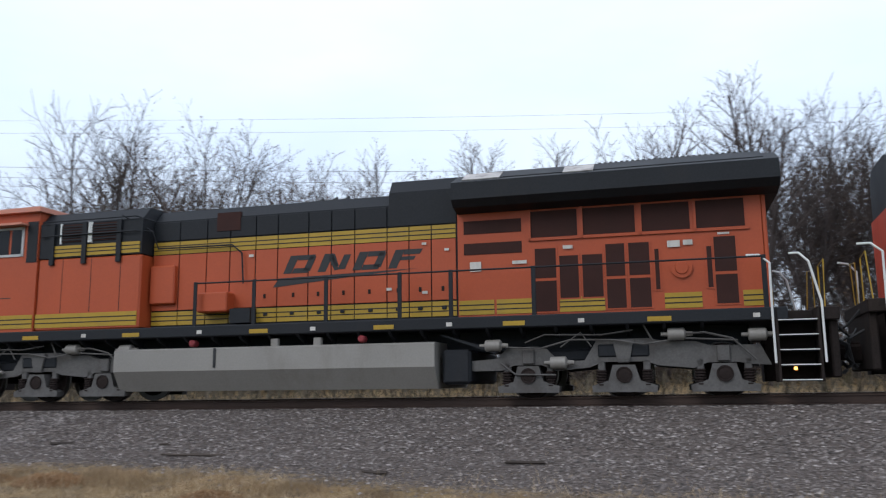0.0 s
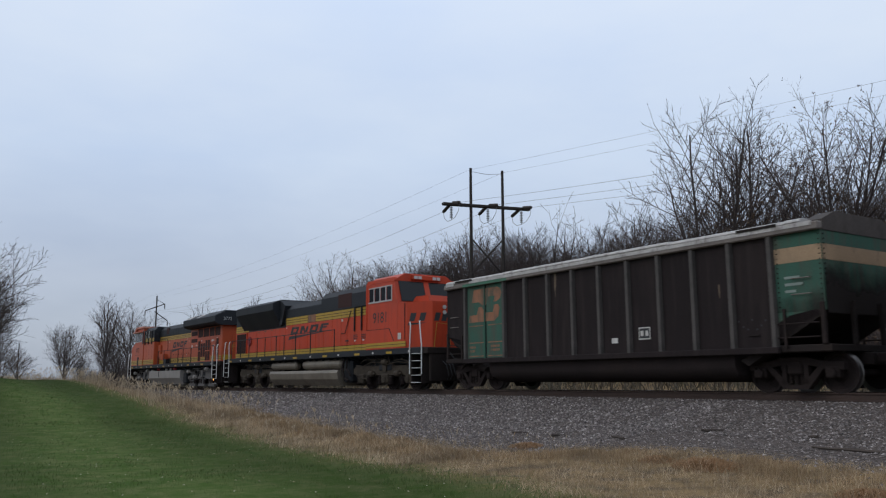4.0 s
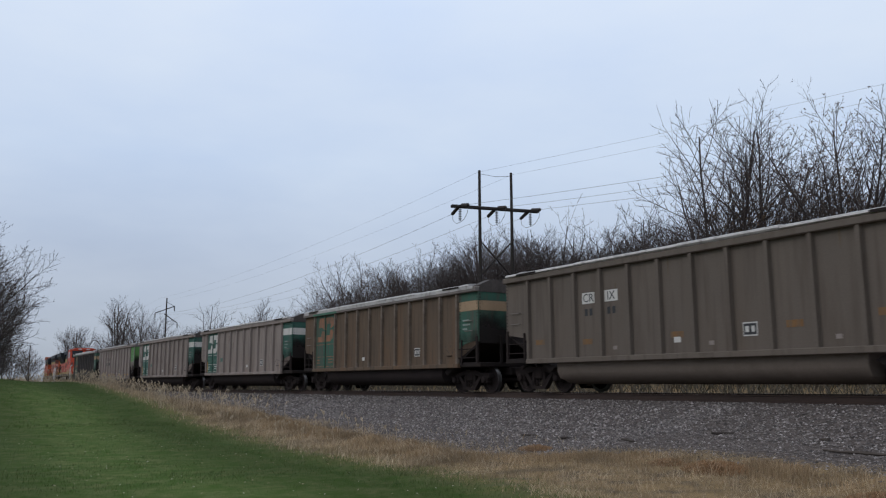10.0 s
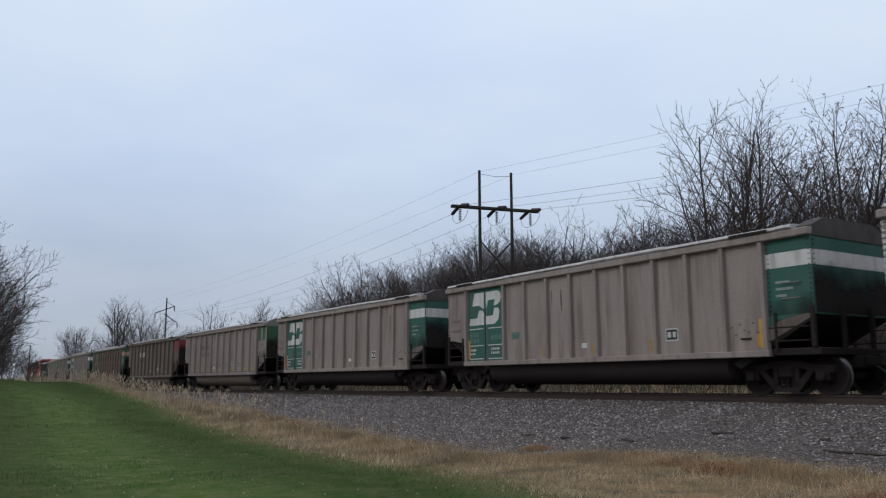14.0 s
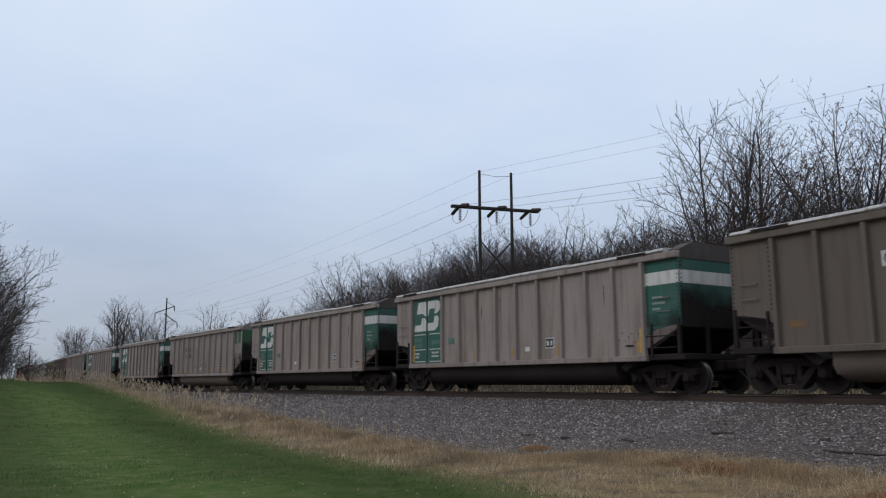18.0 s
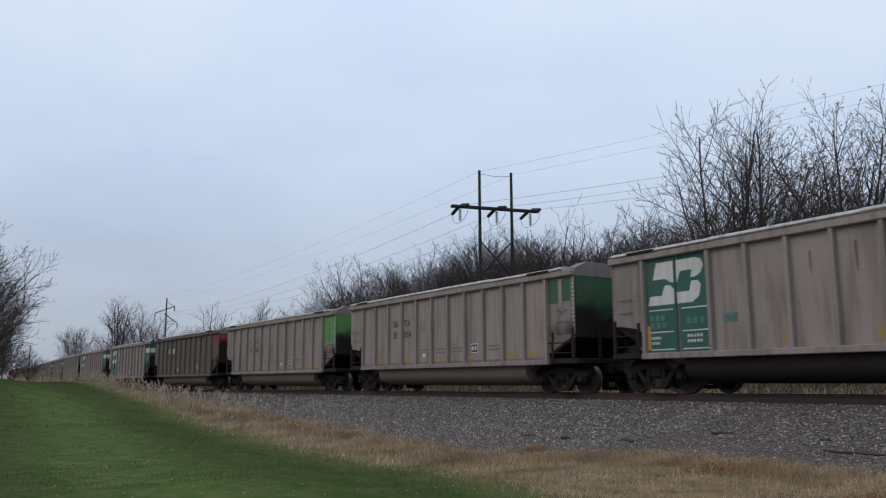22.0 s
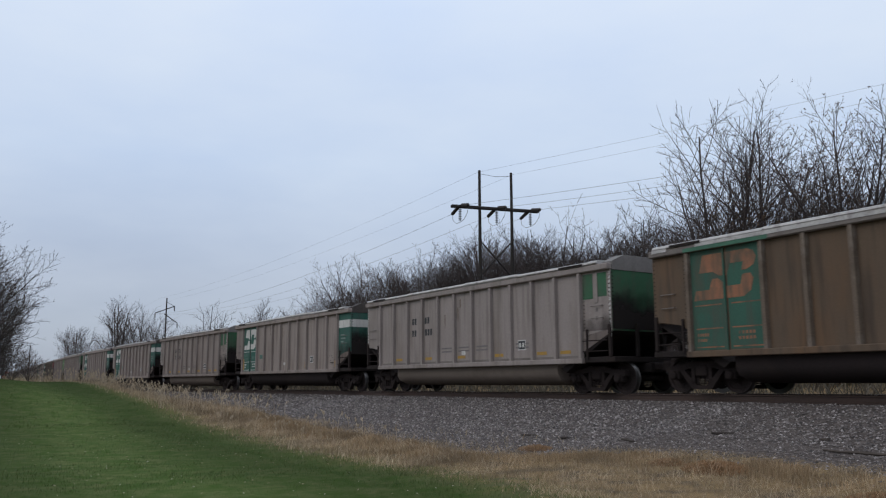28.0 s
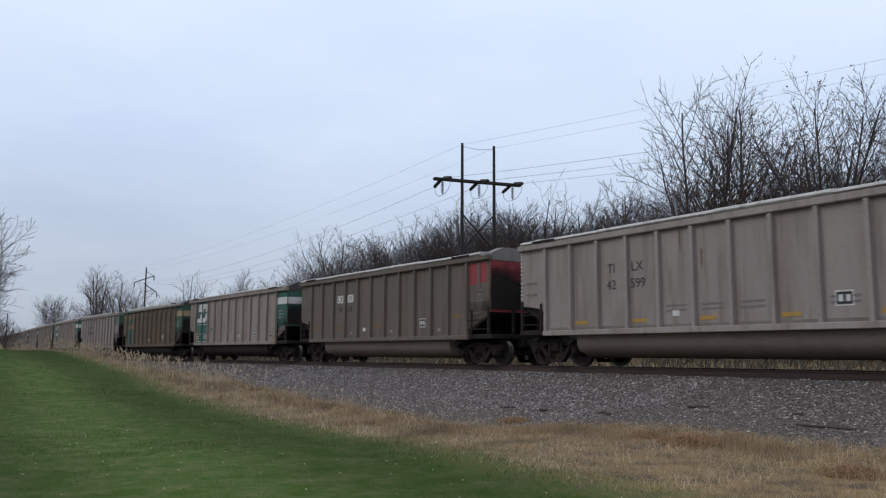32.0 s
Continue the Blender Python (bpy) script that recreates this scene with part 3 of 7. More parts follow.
def build_ground():
    us = sorted({round(u, 2) for u in [-3000, -1800, -1100, -700, -450, -300, -220, -170] + [-140 + 2.5 * i for i in range(24)]
                 + [-80 + 0.8 * i for i in range(125)] + [22 + 3 * i for i in range(8)] + [60, 90, 140, 220, 350, 600, 1000, 1800, 3000]})
    os_ = [-3000, -1500, -700, -350, -200, -120, -80, -55, -40, -30, -22, -17, -14, -11.5, -9, -7, -5.5, -4.2, -3.2, -2.5, -1.8, -1.35, -0.7, 0, 0.7, 1.35, 1.6, 1.75, 2.2, 2.6]
    o = 2.6
    while o < 20:
        o += 0.42
        os_.append(o)
    os_ += [21.5, 24, 28, 34, 42, 55, 75, 110, 160, 260, 450, 900, 2000, 3000]
    vs, band = [], []
    for x in us:
        ly, _, dy, _ = line(max(min(x, 250), -450))
        for o in os_:
            y = ly - o * math.hypot(1, dy)
            z = ground(max(min(x, 250), -450), y) if abs(o) < 500 else 1.6
            if max(abs(x), abs(o)) > 450:
                z = 0.8
            vs.append((x, y, z))
            # third value: where the bed takes the dust and painted-in shadow
            if o > 0:
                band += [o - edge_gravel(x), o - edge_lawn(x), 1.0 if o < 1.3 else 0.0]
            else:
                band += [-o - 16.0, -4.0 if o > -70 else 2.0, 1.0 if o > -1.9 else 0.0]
    k = len(os_)
    fs = [(i * k + j, i * k + j + 1, (i + 1) * k + j + 1, (i + 1) * k + j) for i in range(len(us) - 1) for j in range(k - 1)]
    me = bpy.data.meshes.new("ground")
    me.from_pydata(vs, [], fs)
    me.attributes.new("band", "FLOAT_VECTOR", "POINT").data.foreach_set("vector", band)
    me.materials.append(M["ground"])
    me.polygons.foreach_set("use_smooth", [True] * len(fs))
    return tagged(new("ground", me), "mown green lawn, dry straw verge and grey gravel bank beside the railway", "ground", "", "structure")


build_ground()

# ---- track: two rails on sleepers ----
track = tagged(new("railway_track"), "single railway track with rusty rails on dark sleepers in ballast", "railway track", "", "structure")


def sweep(prof, side, xs, mats, pick):
    vs, fs, mi, k = [], [], [], len(prof)
    for x in xs:
        y, z, dy, _ = line(x)
        c = 1 / math.hypot(1, dy)
        for a, b in prof:
            a += side
            vs.append((x - a * dy * c, y + a * c, z + b))
    for i in range(len(xs) - 1):
        for j in range(k):
            fs.append((i * k + j, i * k + (j + 1) % k, (i + 1) * k + (j + 1) % k, (i + 1) * k + j))
            mi.append(1 if j in pick else 0)
    me = bpy.data.meshes.new("rail")
    me.from_pydata(vs, [], fs)
    for mt in mats:
        me.materials.append(mt)
    me.polygons.foreach_set("material_index", mi)
    return me


RAIL = [(-0.07, -0.185), (0.07, -0.185), (0.07, -0.17), (0.012, -0.15), (0.012, -0.045), (0.036, -0.035), (0.036, -0.006), (0.028, 0.0),
        (-0.028, 0.0), (-0.036, -0.006), (-0.036, -0.035), (-0.012, -0.045), (-0.012, -0.15), (-0.07, -0.17)]
rail_x = [-640 + 20 * i for i in range(26)] + [-130 + 2 * i for i in range(85)] + [40 + 20 * i for i in range(22)]
for side in (-0.755, 0.755):
    part("rail", sweep(RAIL, side, sorted(set(rail_x)), [M["rail"], M["railhead"]], (7,)), None, track)
tie_me = Geo().box(-0.11, 0.11, -1.3, 1.3, -0.36, -0.19, 0.02).mesh("sleeper", M["tie"])
for i in range(270):
    s = 14 - i * 0.53
    ob = part("sleeper", tie_me, None, track)
    ob.matrix_basis = on_line(s) @ pose(0, random.uniform(-0.04, 0.04), random.uniform(-0.01, 0.008), 0, 0, random.uniform(-1, 1))

# ---- ballast: loose stones over the bank ----
def scatter_stones():
    rng = np.random.default_rng(5)
    base = np.array([[1, 0, 0], [-1, 0, 0], [0, 1, 0], [0, -1, 0], [0, 0, 1]], float)
    tri = np.array([[0, 2, 4], [2, 1, 4], [1, 3, 4], [3, 0, 4]])
    pts, size = [], []
    for lo, hi, o0, o1, count, r in ((-14, 9, 1.1, 8.4, 46000, 0.026), (-34, -13, 1.1, 8.0, 36000, 0.032), (-75, -32, 1.1, 7.0, 20000, 0.052)):
        for _ in range(count):
            x = rng.uniform(lo, hi)
            o = o0 + (o1 - o0) * rng.random() ** 0.9
            if o > edge_gravel(x) + rng.normal(0.1, 0.5):
                continue
            y = line(x)[0] - o
            pts.append((x, y, ground(x, y) + 0.006))
            small = 0.55 if o > 4.6 + 0.8 * noise.noise((x * 0.4, o, 9)) and rng.random() < 0.7 else 1.0
            size.append(r * rng.uniform(0.5, 1.5) * small)
    pts, size = np.array(pts), np.array(size)
    k = len(pts)
    jit = base[None] * rng.uniform(0.6, 1.2, (k, 5, 1)) + rng.normal(0, 0.18, (k, 5, 3))
    ang = rng.uniform(0, 6.28, k)
    c, s = np.cos(ang), np.sin(ang)
    rot = np.stack([jit[..., 0] * c[:, None] - jit[..., 1] * s[:, None], jit[..., 0] * s[:, None] + jit[..., 1] * c[:, None], jit[..., 2] * 0.75], -1)
    vs = (rot * size[:, None, None] + pts[:, None]).reshape(-1, 3)
    fs = (tri[None] + 5 * np.arange(k)[:, None, None]).reshape(-1, 3)
    me = bpy.data.meshes.new("ballast")
    me.from_pydata(vs.tolist(), [], fs.tolist())
    me.materials.append(M["stones"])
    return tagged(new("ballast", me), "loose grey crushed stone spread beside the rails", "gravel", "", "stuff")


scatter_stones()


def scatter_blades(name, mat, label, category, zones, seed):
    """Bent grass blades: zones of x0, x1, nearest and farthest offset, count, height, width."""
    rng = np.random.default_rng(seed)
    vs, fs = [], []
    for x0, x1, o0, o1, count, h, w, clump in zones:
        for _ in range(count):
            x = rng.uniform(x0, x1)
            o = rng.uniform(o0, o1)
            if clump and noise.noise((x * clump, o * clump, seed)) < rng.uniform(-0.4, 0.4):
                continue
            ragged = 0.55 * noise.noise((x * 0.8, o * 0.8, 14)) + 0.3 * noise.noise((x * 2.6, o * 2.6, 15))
            if name == "dry_grass" and x > -76 and (o < edge_gravel(x) + ragged + rng.normal(0.0, 0.3) and rng.random() < 0.95 or o > edge_lawn(x) + ragged + rng.normal(0.0, 0.35)):
                continue
            if name == "lawn_grass" and o < edge_lawn(x) + 1.6 * ragged + rng.normal(-0.1, 0.3) - (0.9 if rng.random() < 0.12 else 0.0):
                continue
            ly = line(x)[0]
            y = ly - o
            z = ground(x, y) - 0.01
            hh = h * rng.uniform(0.45, 1.25) * (1.0 + 1.1 * ragged)
            a = rng.uniform(0, 6.28)
            dx, dy = math.cos(a), math.sin(a)
            lean, la = hh * rng.uniform(0.2, 1.3), rng.uniform(0, 6.28)
            lx, lyy = lean * math.cos(la), lean * math.sin(la)
            b = len(vs)
            if name == "lawn_grass":
                vs += [(x - dx * w, y - dy * w, z), (x + dx * w, y + dy * w, z), (x + lx * 0.6, y + lyy * 0.6, z + hh)]
                fs.append((b, b + 1, b + 2))
                continue
            vs += [(x - dx * w, y - dy * w, z), (x + dx * w, y + dy * w, z), (x + lx * 0.35 + dx * w * 0.8, y + lyy * 0.35 + dy * w * 0.8, z + hh * 0.6),
                   (x + lx * 0.35 - dx * w * 0.8, y + lyy * 0.35 - dy * w * 0.8, z + hh * 0.6), (x + lx, y + lyy, z + hh * 0.95)]
            fs += [(b, b + 1, b + 2, b + 3), (b + 3, b + 2, b + 4)]
    me = bpy.data.meshes.new(name)
    me.from_pydata(vs, [], fs)
    me.materials.append(mat)
    return tagged(new(name, me), label, category, "", "stuff")


scatter_blades("dry_grass", M["straw"], "tangled dry straw-coloured grass along the gravel bank", "grass",
               [(-16, 7, 5.4, 11.2, 100000, 0.06, 0.0035, 0.6), (-16, 7, 5.6, 10.6, 26000, 0.12, 0.003, 1.1), (-16, 7, 6.2, 9.5, 5000, 0.22, 0.003, 1.6), (-36, -14, 5.4, 10.4, 46000, 0.11, 0.0055, 0.5), (-36, -14, 5.6, 10.0, 13000, 0.22, 0.005, 0.7), (-75, -32, 4.4, 8.6, 22000, 0.22, 0.010, 0.35),
                (-75, -32, 4.8, 7.4, 6000, 0.42, 0.009, 0.3), (-16, 7, 4.0, 7.4, 5000, 0.07, 0.003, 0.9), (-150, -65, 4.5, 12, 7000, 0.6, 0.02, 0.3)], 3)
scatter_blades("lawn_grass", M["lawn"], "short mown green grass with faded tips", "grass",
               [(-18, 3, 9.4, 17.5, 60000, 0.035, 0.0035, 0), (-34, -14, 8.4, 19, 34000, 0.04, 0.006, 0), (-36, 0, 8.0, 11.4, 26000, 0.075, 0.005, 0.8), (-16, 2, 7.0, 10.5, 16000, 0.07, 0.0035, 1.3), (-70, -32, 8.0, 16, 14000, 0.06, 0.012, 0)], 4)


def fallen_leaves():
    """Small pale leaves and seed heads lying on the lawn."""
    rng = np.random.default_rng(21)
    g = Geo()
    for _ in range(420):
        x, o = rng.uniform(-30, 1), rng.uniform(9.6, 17.5)
        y = line(x)[0] - o
        z, a, r = ground(x, y) + 0.035, rng.uniform(0, 6.28), rng.uniform(0.010, 0.024)
        c, q = r * math.cos(a), r * math.sin(a)
        g.add([(x - c, y - q, z), (x + q * 0.6, y - c * 0.6, z + 0.012), (x + c, y + q, z + 0.004), (x - q * 0.6, y + c * 0.6, z + 0.015)], [(0, 1, 2, 3)])
    return tagged(new("fallen_leaves", g.mesh("fallen_leaves", M["deadleaf"])), "small pale withered leaves lying on the lawn", "leaves", "", "stuff")


fallen_leaves()


def standing_straw():
    """Upright dry grass in ragged stands along the edge of the gravel."""
    rng = np.random.default_rng(33)
    vs, fs = [], []
    for x0, x1, count, h, w in ((-17, 6, 34000, 0.17, 0.0035), (-34, -16, 16000, 0.22, 0.0055)):
        for _ in range(count):
            x = rng.uniform(x0, x1)
            o = edge_gravel(x) + 0.45 + abs(rng.normal(0, 0.55))
            p = noise.noise((x * 0.9, o * 0.9, 52)) + 0.5 * noise.noise((x * 3.1, o * 3.1, 53))
            if p < rng.uniform(-0.45, 0.3):
                continue
            y = line(x)[0] - o
            z, hh, a, b = ground(x, y) - 0.01, h * rng.uniform(0.5, 1.1) * (0.75 + 0.6 * max(p, 0)), rng.uniform(0, 6.28), rng.uniform(0, 6.28)
            dx, dy, lx, ly = math.cos(a) * w, math.sin(a) * w, math.cos(b) * hh * rng.uniform(0.1, 0.5), math.sin(b) * hh * rng.uniform(0.1, 0.5)
            k = len(vs)
            vs += [(x - dx, y - dy, z), (x + dx, y + dy, z), (x + lx * 0.3 + dx * 0.8, y + ly * 0.3 + dy * 0.8, z + hh * 0.65), (x + lx * 0.3 - dx * 0.8, y + ly * 0.3 - dy * 0.8, z + hh * 0.65), (x + lx, y + ly, z + hh)]
            fs += [(k, k + 1, k + 2, k + 3), (k + 3, k + 2, k + 4)]
    me = bpy.data.meshes.new("standing_straw")
    me.from_pydata(vs, [], fs)
    me.materials.append(M["tallstraw"])
    return tagged(new("standing_straw", me), "upright tan-brown dry grass in ragged stands beside the gravel", "grass", "", "stuff")


standing_straw()


def grass_tuft(x, y, r, h, seed):
    """A matted clump of rust-brown grass."""
    rng = np.random.default_rng(seed)
    g = Geo()
    for _ in range(900):
        a, d = rng.uniform(0, 6.28), r * rng.random() ** 0.7
        px, py = x + d * math.cos(a) * 1.5, y + d * math.sin(a)
        z, hh, w = ground(px, py) - 0.01, h * (1.1 - 0.7 * d / r) * rng.uniform(0.5, 1.2), 0.0045
        b = a + rng.normal(0, 0.7)
        lx, ly = math.cos(b) * hh * 0.9, math.sin(b) * hh * 0.9
        g.add([(px - w, py, z), (px + w, py, z), (px + lx * 0.4 + w, py + ly * 0.4, z + hh * 0.75), (px + lx * 0.4 - w, py + ly * 0.4, z + hh * 0.75), (px + lx, py + ly, z + hh * 0.6)], [(0, 1, 2, 3), (3, 2, 4)])
    return tagged(new("grass_tuft", g.mesh("grass_tuft", M["rustgrass"])), "matted rust-brown clump of dry grass", "grass tuft", "grass tufts on the verge")


for row in ((-9.25, 10.45, 0.42, 0.2, 1), (-10.4, 10.55, 0.25, 0.13, 2), (-14.2, 10.6, 0.3, 0.14, 3), (-6.2, 9.9, 0.3, 0.15, 4)):
    grass_tuft(*row)
# far side: tall brown grass behind the train
scatter_blades("far_verge_grass", M["farstraw"], "tall brown grass on the far side of the track", "grass",
               [(-120, 20, -13, -4.5, 22000, 0.75, 0.018, 0.2), (-200, 40, -30, -12, 16000, 0.9, 0.03, 0)], 6)
scatter_blades("undergrowth", M["scrubwood"], "dense brown leafless undergrowth in front of the wood", "undergrowth",
               [(-160, 25, -40, -30, 15000, 2.6, 0.02, 0), (-300, -140, -40, -20, 4000, 3.2, 0.05, 0)], 8)


def tall_weeds():
    """Dry stalks with drooping seed heads on the bank."""
    rng = np.random.default_rng(12)
    g = Geo()
    for lo, hi, o0, o1, count, h in ((-30, -18, 7.0, 8.8, 120, 0.5), (-66, -38, 5.4, 8.0, 700, 0.75), (-38, -30, 5.6, 7.4, 90, 0.75), (-100, -60, 4.6, 8, 420, 0.8)):
        for _ in range(count):
            x, o = rng.uniform(lo, hi), rng.uniform(o0, o1)
            if noise.noise((x * 0.2, o * 0.3, 31)) < rng.uniform(-0.4, 0.3):
                continue
            y = line(x)[0] - o
            z, hh, a = ground(x, y), h * rng.uniform(0.6, 1.25), rng.uniform(0, 6.28)
            dx, dy = math.cos(a) * 0.22 * hh, math.sin(a) * 0.22 * hh
            g.tube([(x, y, z), (x + dx * 0.4, y + dy * 0.4, z + hh * 0.7), (x + dx, y + dy, z + hh)], [0.008, 0.006, 0.004], 3, caps=False)
            for k in range(4):
                f = 0.86 + 0.05 * k
                px, py, pz = x + dx * f + rng.normal(0, 0.03), y + dy * f + rng.normal(0, 0.03), z + hh * f
                g.tube([(px, py, pz), (px + dx * 0.12, py + dy * 0.12, pz + 0.05), (px + dx * 0.25, py + dy * 0.25, pz + 0.02)], [0.006, 0.022, 0.005], 4, caps=False)
    return tagged(new("tall_weeds", g.mesh("tall_weeds", M["weed"])), "tall dry weeds with pale seed heads on the bank", "weed", "", "stuff")


tall_weeds()


def debris(x, y, length, turn):
    """A crooked, split scrap of old timber lying on the gravel."""
    rnd = random.Random(int(x * 10))
    g = Geo()
    for k in range(2):
        f, dy = 1.0 - 0.45 * k, 0.05 * k
        g.tube([((-0.5 + 0.25 * i) * length * f, dy + rnd.uniform(-0.025, 0.025), 0.03 + rnd.uniform(-0.008, 0.012)) for i in range(5)], [rnd.uniform(0.5, 1.0) * (0.034 - 0.008 * k) for i in range(5)], 5)
    d = tagged(part("wood_scrap", g, M["tie"], None), "dark scrap of old timber lying on gravel", "wood scrap", "scraps on the gravel")
    d.matrix_basis = pose(x, y, ground(x, y), 0, 0, turn)


for row in ((-16.05, 11.82, 0.42, 20), (-8.3, 12.7, 1.2, 5), (-12.95, 12.03, 0.5, -15), (-14.77, 11.86, 0.2, 50), (-11.63, 13.38, 0.45, 35), (-9.4, 13.4, 0.3, -30), (-4.5, 11.6, 0.5, -20), (-2.4, 12.4, 0.6, 10)):
    debris(*row)
# ---- the train ----
SPEED, COUPLED, PITCH = 12.986, 25.975, 16.18
HALF = 7.27  # half the length of a car's side


def letters(name, words, size, mat, parent, m, label=""):
    """Painted writing, a hair thick, laid at m (text runs along x, up along y)."""
    key = ("text", words, size, mat)
    if key not in SHARED:
        cu = bpy.data.curves.new("writing", "FONT")
        cu.body, cu.size, cu.extrude, cu.align_x = words, size, 0.002, "CENTER"
        tmp = bpy.data.objects.new("writing", cu)
        scene.collection.objects.link(tmp)
        me = bpy.data.meshes.new_from_object(tmp.evaluated_get(bpy.context.evaluated_depsgraph_get()))
        bpy.data.objects.remove(tmp)
        me.materials.clear()
        me.materials.append(M[mat])
        SHARED[key] = me
    ob = part(name, SHARED[key], None, parent, label)
    ob.matrix_basis = m
    return ob


def flat(shape, y, d=0.004, sx=1.0, sz=1.0, ox=0.0, oz=0.0, slant=0.0):
    """A painted shape (x, z) on a side at y, facing the camera's side."""
    return Geo().prism([(ox + a * sx + b * slant, oz + b * sz) for a, b in shape], y - d, y, "y")


CODES = {2: ("TI", "LX", "", ""), 7: ("GG", "PX", "16", "70"), 10: ("SB", "TX", "33", "044"), 14: ("TI", "LX", "42", "585"), 15: ("SB", "TX", "33", "054"), 18: ("SB", "TX", "33", "210"), 24: ("TI", "LX", "42", "599")}
FLAG_TOP = [(0.06, 0.6), (0.1, 0.98), (0.85, 0.98), (0.95, 0.93), (1.0, 0.8), (0.97, 0.64), (0.86, 0.56), (0.78, 0.56), (0.8, 0.73), (0.58, 0.73), (0.54, 0.5), (0.42, 0.5), (0.3, 0.6)]
FLAG_LOW = [(0.0, 0.02), (0.02, 0.23), (0.26, 0.23), (0.3, 0.45), (0.4, 0.45), (0.55, 0.27), (0.78, 0.27), (0.8, 0.48), (0.92, 0.48), (0.98, 0.38), (0.96, 0.14), (0.84, 0.02)]
WHEEL_R = 0.455


def wheelset(parent, x, r=WHEEL_R, name="wheelset"):
    """One axle with two flanged wheels; the axle is at the object's origin."""
    def make():
        g = Geo().disc((0, 0, 0), "y", [(-0.68, 0.08), (0.68, 0.08)], 10)
        for sd in (-1, 1):
            prof = [(0.845, 0.10), (0.845, 0.17), (0.80, 0.20), (0.79, r * 0.78), (0.835, r * 0.84), (0.835, r * 0.985)]
            g.disc((0, 0, 0), "y", [(a * sd, b) for a, b in prof] + [(0.70 * sd, r * 0.80), (0.72 * sd, 0.2), (0.68 * sd, 0.1)], 28, caps=False)
            g.disc((0, 0, 0), "y", [(0.835 * sd, r * 0.985), (0.825 * sd, r), (0.725 * sd, r), (0.715 * sd, r + 0.025), (0.70 * sd, r + 0.02), (0.70 * sd, r * 0.8)], 28, mi=1, caps=False)
            g.disc((0, 0, 0), "y", [(0.83 * sd, 0.09), (1.02 * sd, 0.09)], 12)
            for k in range(5):
                w = 2 * math.pi * k / 5
                g.box(r * 0.5 * math.cos(w) - 0.03, r * 0.5 * math.cos(w) + 0.03, min(0.79 * sd, 0.815 * sd), max(0.79 * sd, 0.815 * sd), r * 0.5 * math.sin(w) - 0.03, r * 0.5 * math.sin(w) + 0.03)
        return g.mesh("wheelset", [M["wheel"], M["tread"]], True)
    ob = part(name, shared(("wheelset", r), make), None, parent)
    ob.matrix_basis = pose(x, 0, r)
    return ob


def freight_truck(car, x):
    """Three-piece freight truck: two cast side frames, bolster, springs, two axles."""
    truck = part("truck", shared("bolster", lambda: Geo().box(-0.19, 0.19, -1.12, 1.12, 0.42, 0.72, 0.03).disc((0, 0, 0.72), "z", [(0, 0.2), (0.12, 0.2)], 12).mesh("truck", M["truck"])), None, car)
    truck.matrix_basis = pose(x, 0, 0)

    def frame_mesh(sd):
        y0, y1 = (0.93, 1.10) if sd > 0 else (-1.10, -0.93)
        g = Geo()
        g.prism([(-1.16, 0.52), (-1.16, 0.68), (-0.62, 0.72), (-0.3, 0.80), (0.3, 0.80), (0.62, 0.72), (1.16, 0.68), (1.16, 0.52), (0.7, 0.56), (0.28, 0.64), (-0.28, 0.64), (-0.7, 0.56)], y0, y1, "y")
        g.prism([(-0.72, 0.58), (-0.55, 0.58), (-0.16, 0.20), (0.16, 0.20), (0.55, 0.58), (0.72, 0.58), (0.3, 0.10), (-0.3, 0.10)], y0, y1, "y")
        for c in (-0.27, 0.27):
            g.box(c - 0.06, c + 0.06, y0, y1, 0.2, 0.66, 0.01)
        for c in (-0.89, 0.89):
            g.box(c - 0.17, c + 0.17, y0 - 0.02, y1 + 0.02, 0.34, 0.60, 0.03)
            g.disc((c, (y1 + 0.02) if sd > 0 else (y0 - 0.02), WHEEL_R), "y", [(0, 0.12), (0.05 * sd, 0.115), (0.07 * sd, 0.08)], 12)
        return g.mesh("side_frame", M["truck"])
    for sd in (-1, 1):
        part("side_frame", shared(("sf", sd), lambda: frame_mesh(sd)), None, truck)
        def springs():
            g = Geo()
            for c in (-0.14, 0.0, 0.14):
                for k in range(5):
                    g.disc((c, sd * 1.02, 0.22 + 0.045 * k), "z", [(0, 0.055), (0.03, 0.055)], 8)
            return g.mesh("spring_group", M["truck"])
        tagged(part("spring_group", shared(("spr", sd), springs), None, truck), kind="stuff")
    return truck, [wheelset(truck, -0.89), wheelset(truck, 0.89)]


RIBS = [-6.05 + 12.1 * i / 11 for i in range(12)]
BAY = 6.05  # the open-bottomed end bays begin here
TURNING = []


